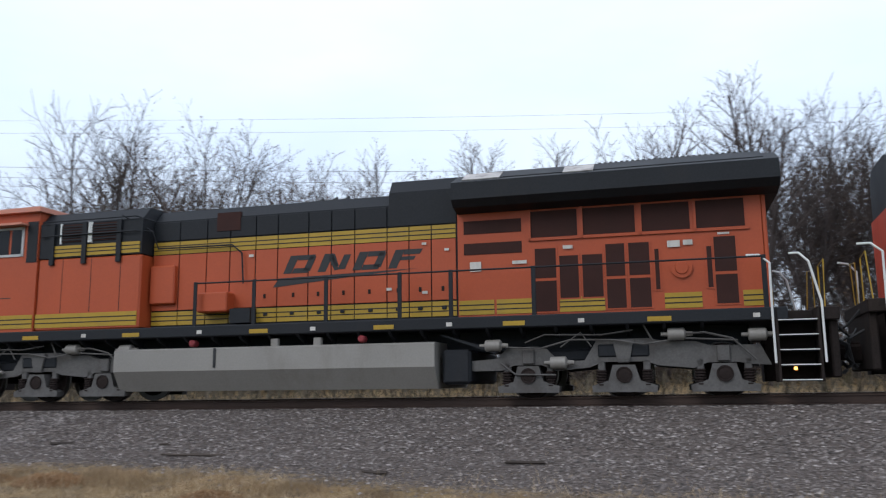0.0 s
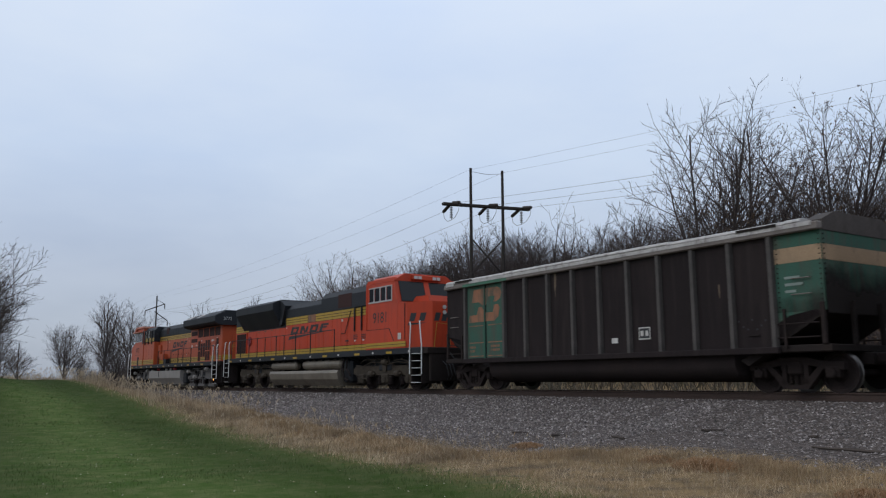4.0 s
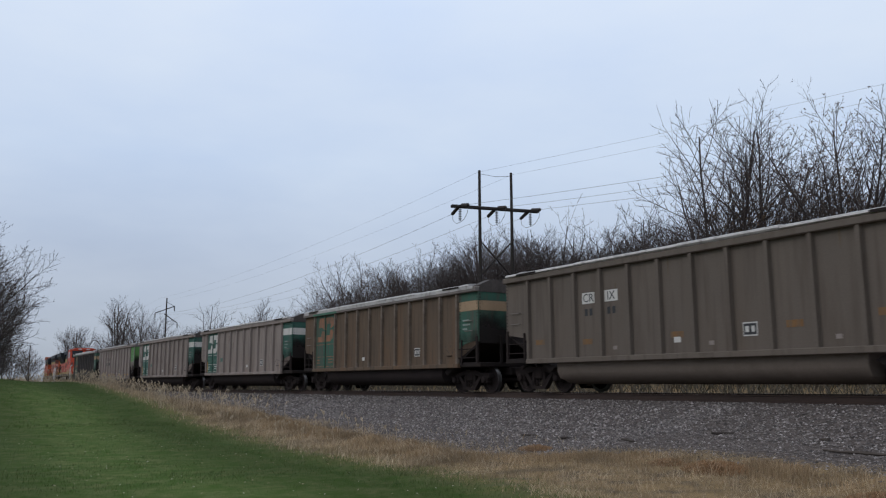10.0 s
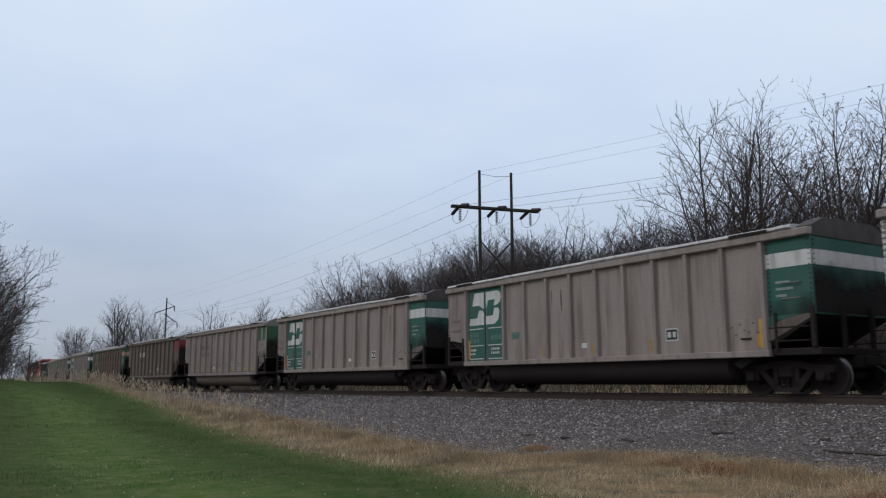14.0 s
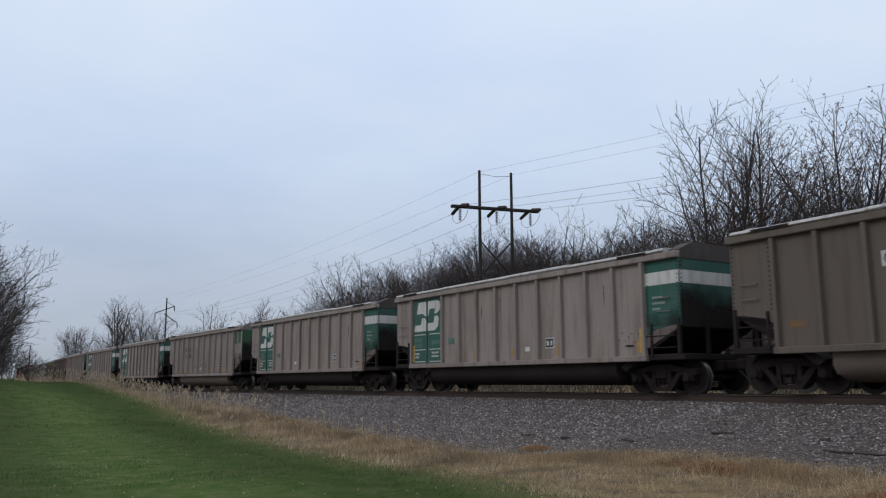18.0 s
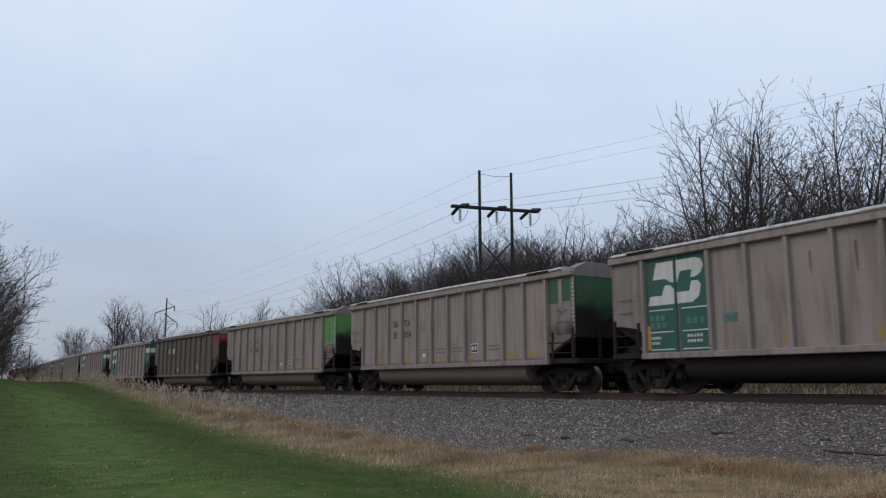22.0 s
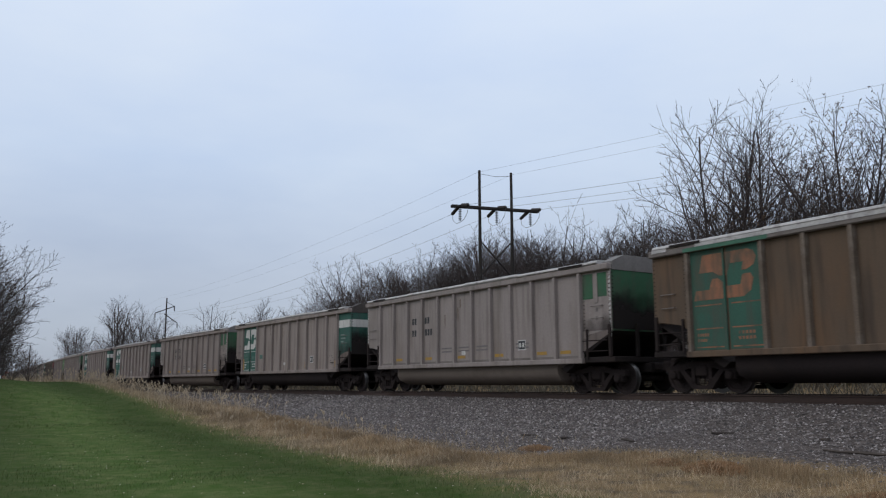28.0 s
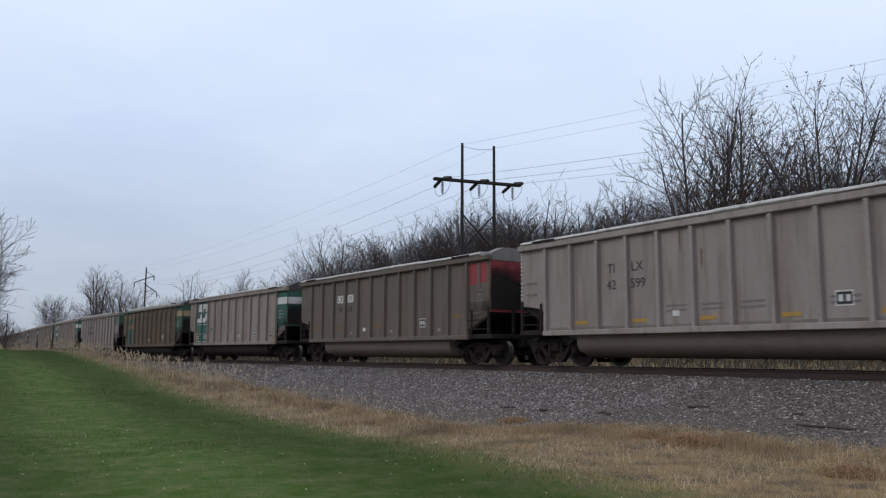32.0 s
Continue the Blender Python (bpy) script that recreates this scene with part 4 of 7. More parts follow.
def coal_car(number, body, end, mark, tub, cover="cover", label=""):
    """A high-sided coal gondola: ribbed sides, peaked ends, tub floor and two trucks."""
    car = thing("coal_gondola", on_line(COUPLED + (number - 0.5) * PITCH), label, "freight car", "coal cars of the train")
    B, c = M[body], car
    G = lambda key, make: shared((key, body), make)
    # sides
    for sd in (-1, 1):
        y0, y1 = (-1.5, -1.46) if sd < 0 else (1.46, 1.5)
        part("side_panel", G(("side", sd), lambda: Geo().box(-BAY, BAY, y0, y1, 1.02, 3.5).mesh("side_panel", B)), None, c)
        for x0, x1, nm in ((-HALF, -BAY - 0.002, "lead"), (BAY + 0.002, HALF, "trail")):
            em = M[end] if nm == "trail" and mark in ("flag", "faded_flag") else B
            s = 1 if nm == "trail" else -1
            prof = [(x0, 3.5), (x1, 3.5), (x1, 1.78), (x1 - 0.25, 1.80), (x0 + 0.35, 1.70), (x0, 1.52)] if s > 0 else [(x0, 3.5), (x1, 3.5), (x1, 1.52), (x1 - 0.35, 1.70), (x0 + 0.25, 1.80), (x0, 1.78)]
            part("end_bay_panel", shared(("bay", nm, sd, em.name), lambda: Geo().prism(prof, y0, y1, "y").mesh("end_bay_panel", em)), None, c)
        ya, yb = (-1.6, -1.5) if sd < 0 else (1.5, 1.6)
        for i, x in enumerate(RIBS):
            mid = mark in ("flag", "faded_flag") and i == 1 and sd < 0
            if mid:
                rm = shared(("ribgreen", mark), lambda: Geo().box(-0.03, 0.03, -1.55, -1.5, 1.02, 3.5, 0.01).mesh("rib", M["green" if mark == "flag" else "dullgreen"]))
            else:
                rm = G(("rib", sd), lambda: Geo().prism([(-0.075, 0), (-0.05, -0.1 * -sd), (0.05, -0.1 * -sd), (0.075, 0)], 1.0, 3.52, "z").mesh("rib", M["wornrib"] if body == "black" else M["brownrib"] if body == "brown" else B))
            ob = part("rib", rm, None, c)
            ob.matrix_basis = pose(x, 0 if mid else sd * 1.5, 0)
        part("side_sill", G(("sill", sd), lambda: Geo().box(-BAY - 0.1, BAY + 0.1, min(sd * 1.44, sd * 1.61), max(sd * 1.44, sd * 1.61), 0.88, 1.03, 0.015).mesh("side_sill", B)), None, c)
        part("top_chord", G(("chord", sd), lambda: Geo().box(-HALF - 0.03, HALF + 0.03, min(sd * 1.43, sd * 1.63), max(sd * 1.43, sd * 1.63), 3.5, 3.68, 0.025).mesh("top_chord", M["chord"] if body in ("black", "brown") else B)), None, c)

        def lip_mesh():
            g, x, k = Geo(), -HALF + 0.15, 0
            while x < HALF - 0.4:
                w = (3.4, 3.9, 3.0, 3.35)[k % 4]
                x1 = min(x + w, HALF - 0.35)
                dz = 0.012 * ((k * 7) % 3 - 1)
                g.prism([(sd * 1.62, 3.685), (sd * 1.655, 3.72 + dz), (sd * 1.63, 3.775 + dz), (sd * 1.55, 3.80 + dz), (sd * 1.3, 3.81 + dz), (sd * 1.3, 3.685)], x, x1 - 0.012, "x")
                x, k = x1, k + 1
            return g.mesh("rim_lip", M[cover])
        part("rim_lip", shared(("lip", sd, cover), lip_mesh), None, c)
    # ends: peaked sheet, slope sheet, posts, platform, ladders
    for s in (-1, 1):
        em = end if (s > 0 and end) else body
        x0, x1 = (HALF - 0.06, HALF) if s > 0 else (-HALF, -HALF + 0.06)
        part("end_sheet", shared(("end", s, em), lambda: Geo().prism([(-1.46, 1.78), (1.46, 1.78), (1.46, 3.5), (-1.46, 3.5)], x0, x1, "x").mesh("end_sheet", M[em])), None, c)
        part("peaked_cap", shared(("peak", s, tub), lambda: Geo().prism([(-1.42, 3.5), (1.42, 3.5), (1.42, 3.74), (0.95, 3.95), (-0.95, 3.95), (-1.42, 3.74)], x0 + (0.1 if s < 0 else -0.34), x1 + (0.3 if s < 0 else 0.02), "x").mesh("peaked_cap", M["palecap" if tub == "dustytub" else "cap"])), None, c)
        part("slope_sheet", shared(("slope", s), lambda: Geo().prism([(s * (HALF - 0.05), 1.78), (s * (HALF - 0.12), 1.70), (s * 5.2, 0.62), (s * 5.0, 0.75)], -1.4, 1.4, "y").mesh("slope_sheet", M["sooty"])), None, c)
        part("end_platform", shared(("plat", s), lambda: Geo().box(min(s * 5.95, s * 7.35), max(s * 5.95, s * 7.35), -1.5, 1.5, 0.9, 1.06, 0.02).box(min(s * 4.4, s * 7.5), max(s * 4.4, s * 7.5), -0.25, 0.25, 0.62, 0.9, 0.02).mesh("end_platform", M["sooty"])), None, c)
        for y in (-1.5, -0.55, 0.55, 1.5):
            part("end_post", shared(("post", s, abs(y) > 1), lambda: Geo().box(-0.05, 0.05, -0.045, 0.045, 1.06, 2.0 if abs(y) < 1 else 1.95, 0.01).mesh("end_post", M["sooty" if abs(y) < 1 else "truck"])), None, c).matrix_basis = pose(s * (HALF + (0.05 if abs(y) < 1 else -0.06)), y, 0)
        for y in (-1.53, 1.53):
            for z in (1.22, 1.52):
                part("ladder_rung", shared("rung", lambda: Geo().tube([(-0.5, 0, 0), (0.5, 0, 0)], 0.018, 6).mesh("ladder_rung", M["truck"])), None, c).matrix_basis = pose(s * 6.62, y, z)
            part("ladder_stile", shared("stile", lambda: Geo().box(-0.03, 0.03, -0.02, 0.02, 1.0, 1.85).mesh("ladder_stile", M["truck"])), None, c).matrix_basis = pose(s * 6.3, y, 0)
            for z in (2.15, 2.5):
                part("grab_iron", shared("grab", lambda: Geo().tube([(-0.22, 0, 0), (-0.22, -0.06, 0), (0.22, -0.06, 0), (0.22, 0, 0)], 0.013, 5).mesh("grab_iron", M["chord"])), None, c).matrix_basis = pose(s * 6.75, -1.5 if y < 0 else 1.5, z, 0, 0, 0 if y < 0 else 180)
        part("coupler", shared(("coupler", s), lambda: Geo().box(min(s * 7.3, s * 7.85), max(s * 7.3, s * 7.85), -0.09, 0.09, 0.68, 0.88, 0.02).box(min(s * 7.8, s * 8.1), max(s * 7.8, s * 8.1), -0.15, 0.15, 0.63, 0.93, 0.05).mesh("coupler", M["truck"])), None, c)
        part("air_hose", shared(("hose", s), lambda: Geo().tube([(s * 7.4, 0.35, 0.72), (s * 7.65, 0.38, 0.5), (s * 7.85, 0.3, 0.36), (s * 8.05, 0.2, 0.4)], 0.025, 6).mesh("air_hose", M["ink"])), None, c)
    part("brake_wheel", shared("brake_wheel", lambda: Geo().disc((0, 0, 0), "x", [(-0.02, 0.27), (0.02, 0.27), (0.02, 0.23), (-0.02, 0.23)], 20).box(-0.015, 0.015, -0.25, 0.25, -0.02, 0.02).box(-0.015, 0.015, -0.02, 0.02, -0.25, 0.25).disc((0.0, 0, 0), "x", [(-0.05, 0.06), (0.15, 0.06)], 10).mesh("brake_wheel", M["sooty"], True)), None, c).matrix_basis = pose(-HALF - 0.12, -0.9, 1.75)
    part("brake_cylinder", shared("brake_cyl", lambda: Geo().disc((-6.6, -0.75, 1.32), "y", [(-0.3, 0.2), (0.25, 0.24), (0.3, 0.2)], 14).box(-6.95, -6.3, -0.5, 0.3, 1.07, 1.55, 0.05).mesh("brake_cylinder", M["chord"], True)), None, c)
    # tub floor between the trucks
    part("tub", shared(("tub", tub), lambda: tub_mesh(tub)), None, c)
    part("centre_sill", shared("csill", lambda: Geo().box(-7.3, 7.3, -0.2, 0.2, 0.72, 1.0, 0.02).mesh("centre_sill", M["sooty"])), None, c)
    for x in (-6.17, 6.17):
        tr, ws = freight_truck(car, x)
        TURNING.extend((w, number) for w in ws)
    paint_car(c, mark, end, number, body)
    return car


def tub_mesh(tub):
    """A half-round belly with sloping ends, hung between the trucks."""
    prof = [(1.42, 1.0), (1.42, 0.62), (1.30, 0.42), (1.05, 0.29), (0.7, 0.25), (-0.7, 0.25), (-1.05, 0.29), (-1.30, 0.42), (-1.42, 0.62), (-1.42, 1.0)]
    g, k = Geo(), len(prof)
    rows = []
    for x, lift in ((-4.85, 0.16), (-4.8, 0.06), (-4.7, 0.0), (4.7, 0.0), (4.8, 0.06), (4.85, 0.16)):
        rows += [(x, y, max(z, 0.25 + lift) if z < 0.9 else z) for y, z in prof]
    fs = [(i * k + j, i * k + (j + 1) % k, (i + 1) * k + (j + 1) % k, (i + 1) * k + j) for i in range(5) for j in range(k)]
    g.add(rows, fs + [tuple(range(k)), tuple(range(5 * k, 6 * k))])
    return g.mesh("tub", M[tub], True)


def rivets(s):
    g = Geo()
    for k in range(15):
        z = 1.9 + 0.108 * k
        for x in (s * (HALF - 0.05), s * (BAY + 0.14)):
            g.box(x - 0.014, x + 0.014, -1.514, -1.5, z - 0.014, z + 0.014)
        g.box(min(s * HALF, s * (HALF + 0.014)), max(s * HALF, s * (HALF + 0.014)), -1.43, -1.395, z - 0.018, z + 0.018)
    return g.mesh("rivet_row", M["sooty"])


def paint_car(c, mark, end, number, body):
    """Painted panels, logos as plain shapes, stencils and reflectors on the near side."""
    Y = -1.5
    def panel(name, x0, x1, z0, z1, mat, d=0.006, label="", y=Y):
        return part(name, shared((name, x0, x1, z0, z1, mat, d, y), lambda: Geo().box(x0, x1, y - d, y, z0, z1).mesh(name, M[mat])), None, c, label)
    b = RIBS
    rnd = random.Random(number * 17 + 3)
    if mark in ("flag", "faded_flag"):
        gr, wh = ("green", "white") if mark == "flag" else ("dullgreen", "faded")
        for i in (0, 1):
            panel("painted_panel", b[i] + 0.076, b[i + 1] - (0.032 if i == 0 else 0.076), 1.05, 3.5, gr, 0.006, "green painted panel")
        for nm, sh in (("logo_upper", FLAG_TOP), ("logo_lower", FLAG_LOW)):
            part(nm, shared((nm, wh), lambda: flat(sh, Y - 0.007, 0.004, 1.76, 1.16, b[0] + 0.14, 2.24, 0.15).mesh(nm, M[wh])), None, c, "%s logo shape" % ("white" if mark == "flag" else "faded orange"))
        for z in (2.12, 1.55, 1.1):
            for i in (0, 1):
                panel("painted_line", b[i] + 0.16, b[i + 1] - 0.12, z, z + 0.03, wh, 0.0095)
        for i, z, w in ((0, 1.86, 0.55), (0, 1.66, 0.6), (1, 1.74, 0.62), (1, 1.4, 0.5), (1, 1.27, 0.5), (0, 1.38, 0.36), (0, 1.25, 0.3)):
            h = 0.15 if z > 1.6 else 0.07
            for q in range(0 if mark == "faded_flag" and h > 0.1 else (3 if h > 0.1 else 5)):
                st = w / (3 if h > 0.1 else 5)
                xx = b[i] + (0.2 if i == 0 else 0.32) + q * st
                panel("stencil_bar", round(xx, 3), round(xx + st * 0.62, 3), z, z + h, ("ghost" if h > 0.1 else wh), 0.0095)
        if mark == "faded_flag":
            panel("chord_paint", b[0] - 0.05, b[2] + 0.25, 3.505, 3.60, "oldgreen", 0.006, "old green paint", -1.63)
            for x0, x1 in ((-HALF + 0.12, -HALF + 0.62), (b[0] + 0.35, HALF - 0.1)):
                panel("pale_strip", round(x0, 3), round(x1, 3), 3.605, 3.70, "cover", 0.012, "pale metal strip under the rim", -1.63)
        panel("reflector", b[0] + 0.08, b[0] + 0.17, 1.12, 1.75, "yellow" if mark == "flag" else "dullgreen", 0.012)
        for q in range(7):
            x, z = b[10] + 0.12 + 0.12 * q, 1.52 + 0.13 * math.sin(q * 2.3 + number)
            panel("bolt_head", round(x, 3), round(x + 0.035, 3), round(z, 3), round(z + 0.035, 3), "ink", 0.008)
        panel("small_grab", b[10] + 0.4, b[10] + 0.68, 1.3, 1.33, "sooty", 0.04)
        if mark == "flag":
            panel("faded_patch", b[2] + 0.35, b[2] + 0.75, 1.7, 1.92, "ghost", 0.006)
    elif mark == "boxed":
        for x, t in ((b[2] + 0.55, "CR"), (b[3] + 0.38, "IX")):
            panel("mark_ground", x - 0.26, x + 0.26, 2.55, 2.87, "white", 0.006)
            letters("reporting_mark", t, 0.34, "ink", c, pose(x, Y - 0.008, 2.6, 90, 0, 0))
            if number in (13, 23):
                letters("car_number", "10" if t == "CR" else "15" if number == 13 else "24", 0.34, "ink", c, pose(x, Y - 0.008, 2.15, 90, 0, 0))
            for q in range(2 if number not in (13, 23) else 0):
                panel("stencil_bar", x - 0.16 + q * 0.2, x - 0.04 + q * 0.2, 2.2, 2.4, "ink")
        for i, x0, z0 in ((0, 0.3, 1.45), (2, 0.25, 1.38), (5, 0.3, 1.42), (8, 0.35, 1.5), (10, 0.25, 1.62)):
            panel("reflector_patch", round(b[i] + x0, 3), round(b[i] + x0 + 0.42, 3), z0, z0 + 0.16, "oldorange", 0.006)
        for i in (3, 6, 9):
            panel("placard", b[i] + 0.4, b[i] + 0.55, 1.2, 1.3, "pale", 0.006)
    elif mark == "marks":
        words = CODES.get(number, ("", "", "", ""))
        for q, (x, t) in enumerate(((b[2] + 0.5, words[0]), (b[3] + 0.34, words[1]), (b[2] + 0.5, words[2]), (b[3] + 0.36, words[3]))):
            z = 2.55 if q < 2 else 2.1
            if t:
                letters("reporting_mark" if q < 2 else "car_number", t, 0.36, "ink", c, pose(x, Y - 0.008, z, 90, 0, 0))
            else:
                for k in range(2 + (q == 3)):
                    panel("stencil_bar", round(x - 0.22 + 0.18 * k, 3), round(x - 0.1 + 0.18 * k, 3), z, z + 0.24, "ink")
        for i in (1, 3, 5, 7, 9, 10):
            panel("reflector", b[i] + 0.15, b[i] + 0.62, 1.18, 1.28, "dull_yellow", 0.008)
        for i in (4, 5, 6, 8):
            for q in range(2):
                panel("stencil_bar", b[i] + 0.2, b[i] + 0.85, 1.42 + 0.12 * q, 1.47 + 0.12 * q, "pale_ink")
        panel("pale_strip", -5.9, 5.9, 1.035, 1.11, "chord", 0.008)
        for k in range(15):
            for x0 in (-HALF, HALF - 0.06):
                panel("corner_mark", round(x0, 3), round(x0 + 0.06, 3), round(1.62 + 0.125 * k, 3), round(1.70 + 0.125 * k, 3), "white", 0.006)
        if number in (10, 15, 18):
            part("round_emblem", shared("emblem", lambda: Geo().disc((b[4] + 0.5, Y - 0.004, 2.45), "y", [(0, 0.2), (-0.003, 0.2), (-0.003, 0.175), (0, 0.175)], 24, caps=False).mesh("round_emblem", M["pale_ink"])), None, c, "thin dark ring")
            panel("stencil_bar", b[4] + 0.4, b[4] + 0.6, 2.49, 2.53, "pale_ink")
            panel("stencil_bar", b[4] + 0.47, b[4] + 0.53, 2.34, 2.45, "pale_ink")
    for s in (-1, 1):
        tagged(part("rivet_row", shared(("rivets", s), lambda: rivets(s)), None, c), kind="stuff")
    # dark strips on the rim near both ends, painting the shade of gaps under it
    for x0, x1 in ((-HALF + 0.75, -HALF + 1.75), (HALF - 2.0, HALF - 0.95)):
        panel("rim_gap", round(x0, 3), round(x1, 3), 3.69, 3.75, "sooty", 0.03, "", -1.635)
    # consolidated stencil box, small plates, reflectors, rust runs
    i = rnd.choice((8, 8, 7))
    panel("stencil_box", b[i] + 0.3, b[i] + 0.7, 1.36, 1.68, "white", 0.006)
    panel("stencil_bar", b[i] + 0.325, b[i] + 0.675, 1.39, 1.65, "ink", 0.009)
    panel("stencil_bar", b[i] + 0.37, b[i] + 0.47, 1.45, 1.59, "white", 0.012)
    panel("stencil_bar", b[i] + 0.54, b[i] + 0.63, 1.45, 1.59, "white", 0.012)
    if mark == "flag":
        for i in (3, 5, 7, 10):
            panel("reflector", b[i] + 0.82, b[i] + 0.9, 1.12, 1.42, "dull_yellow", 0.008)
        panel("reflector", b[11] - 0.2, b[11] - 0.09, 1.1, 1.75, "yellow" if mark == "flag" else "dull_yellow", 0.008)
    i = rnd.choice((4, 5, 6))
    panel("placard", b[i] + 0.4, b[i] + 0.62, 1.3, 1.44, "white", 0.008)
    for q in range(3):
        i = rnd.choice((3, 4, 5, 7, 9))
        x, z, w, h = b[i] + rnd.uniform(0.1, 0.8), rnd.uniform(2.2, 3.1), rnd.uniform(0.03, 0.06), rnd.uniform(0.3, 0.8)
        part("rust_run", Geo().prism([(x - w / 2, z + h), (x + w / 2, z + h * 1.02), (x + w * 0.6, z + h * 0.4), (x + w * 0.1, z), (x - w * 0.5, z + h * 0.5)], Y - 0.003, Y, "y"), M["rustrun"], c)
    # trailing end bay: bands and small writing
    if end in ("green", "dullgreen") and mark in ("flag", "faded_flag"):
        wm = "white" if mark == "flag" else "tan"
        panel("end_band", BAY + 0.02, HALF, 2.86, 3.2, wm, 0.006, "pale band")
        part("end_band", shared(("eb", wm), lambda: Geo().box(HALF, HALF + 0.006, -1.46, 1.46, 2.86, 3.2).mesh("end_band", M[wm])), None, c, "pale band")
        for q in range(3):
            panel("stencil_bar", BAY + 0.3, BAY + 0.3 + (0.36, 0.44, 0.26)[q], 2.5 - 0.15 * q, 2.56 - 0.15 * q, "dim", 0.009)
    if end in ("kelly", "red", "lime") and mark not in ("flag", "faded_flag"):
        if end == "lime":
            panel("end_patch", BAY + 0.03, HALF, 2.28, 3.49, "lime", 0.005, "bright lime green end patch")
        for q in range(5):
            panel("bolt_plate", BAY + 0.62, BAY + 0.68 + 0.02 * (q % 2), 2.1 + 0.24 * q, 2.2 + 0.24 * q, "ink" if end == "lime" else "chord", 0.012)
        if end != "lime":
            for x0, x1, z0 in ((0.1, 0.52, 2.72), (0.72, 1.08, 2.76)):
                panel("end_patch", BAY + x0, BAY + x1, z0, 3.44, end, 0.006, "coloured end patch")
            panel("ladder_strip", BAY + 0.56, BAY + 0.72, 2.6, 3.46, body, 0.02)
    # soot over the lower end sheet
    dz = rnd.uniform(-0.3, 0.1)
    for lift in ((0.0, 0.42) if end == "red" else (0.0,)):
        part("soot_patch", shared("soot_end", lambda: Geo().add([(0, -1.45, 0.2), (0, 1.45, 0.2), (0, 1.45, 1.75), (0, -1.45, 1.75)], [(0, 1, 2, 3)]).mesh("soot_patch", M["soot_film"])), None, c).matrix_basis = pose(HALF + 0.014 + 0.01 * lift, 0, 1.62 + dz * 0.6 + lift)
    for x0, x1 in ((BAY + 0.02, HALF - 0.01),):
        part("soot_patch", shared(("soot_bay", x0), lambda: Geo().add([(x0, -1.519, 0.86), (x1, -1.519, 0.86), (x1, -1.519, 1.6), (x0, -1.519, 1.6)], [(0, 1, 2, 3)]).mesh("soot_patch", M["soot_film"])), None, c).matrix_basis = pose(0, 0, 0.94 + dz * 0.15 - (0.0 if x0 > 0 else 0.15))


FLAGCAR = "grey coal gondola, green panel with white logo shape"
LINEUP = [
    ("black", "dullgreen", "faded_flag", "tub", "grimy black coal gondola with a faded orange logo on green"),
    ("silver", "lime", "marks", "dustytub", "grey aluminium coal gondola with a bright lime green end"),
    ("silver", "green", "flag", "tub", FLAGCAR + " and white-banded end"),
    ("silver", "green", "flag", "tub", FLAGCAR + " and white-banded end"),
    ("brown", "dullgreen", "faded_flag", "tub", "rusty brown coal gondola with a faded orange logo on green"),
    ("olive", "red", "boxed", "dustytub", "dusty olive grey coal gondola with a dull red end"),
    ("silver", "kelly", "marks", "dustytub", "grey coal gondola with dark stencils and a dull green end"),
    ("silver", "green", "flag", "tub", FLAGCAR + " and white-banded end"),
    ("silver", "green", "flag", "tub", FLAGCAR + " and white-banded end"),
    ("pale", "kelly", "marks", "dustytub", "pale grey coal gondola with dark stencils and a dull green end"),
    ("silver", "green", "flag", "tub", FLAGCAR + " and white-banded end"),
    ("silver", "green", "flag", "tub", FLAGCAR + " and white-banded end"),
    ("olive", "red", "boxed", "dustytub", "dusty olive grey coal gondola with a dull red end"),
    ("silver", "lime", "marks", "dustytub", "grey aluminium coal gondola with a bright lime green end"),
    ("silver", "kelly", "marks", "dustytub", "grey coal gondola with dark stencils and a dull green end"),
    ("silver", "green", "flag", "tub", FLAGCAR + " and white-banded end"),
    ("silver", "green", "flag", "tub", FLAGCAR + " and white-banded end"),
    ("silver", "kelly", "marks", "dustytub", "grey coal gondola with dark stencils and a dull green end"),
    ("silver", "green", "flag", "tub", FLAGCAR + ", rust-streaked side"),
    ("pale", "kelly", "marks", "dustytub", "pale grey coal gondola with dark stencils and a dull green end"),
    ("brown", "dullgreen", "faded_flag", "tub", "rusty brown coal gondola with a faded logo and tan-banded end"),
    ("silver", "green", "flag", "tub", FLAGCAR + " and white-banded end"),
    ("olive", "red", "boxed", "dustytub", "dusty olive grey coal gondola with a dull red end"),
    ("pale", "kelly", "marks", "dustytub", "pale grey coal gondola with dark stencils and yellow reflectors"),
    ("silver", "green", "flag", "tub", FLAGCAR + " and white-banded end"),
]
CARS = [(coal_car(i + 1, *row[:4], label=row[4]), i + 1) for i, row in enumerate(LINEUP)]
# ---- locomotives ----
LOCOS = []


def slab(lo, name, x0, x1, z0, z1, y, mat, d=0.02, b=0.0, label="", both=True):
    """A plate on the hood sides, d proud of y; on both sides of the loco."""
    for sd in ((-1, 1) if both else (-1,)):
        ya, yb = sorted((sd * y, sd * (y + d)))
        part(name, shared(("slab", name, x0, x1, z0, z1, sd * y, mat, d, b), lambda: Geo().box(x0, x1, ya, yb, z0, z1, b).mesh(name, M[mat])), None, lo, label)


def striped(lo, x0, x1, z0, z1, y):
    """A yellow band with two thin black lines."""
    slab(lo, "yellow_stripe", x0, x1, z0, z1, y, "loco_yellow", 0.016)
    for k in (1, 2):
        z = z0 + (z1 - z0) * k / 3
        slab(lo, "pin_line", x0, x1, z - 0.012, z + 0.012, y + 0.016, "loco_black", 0.003)


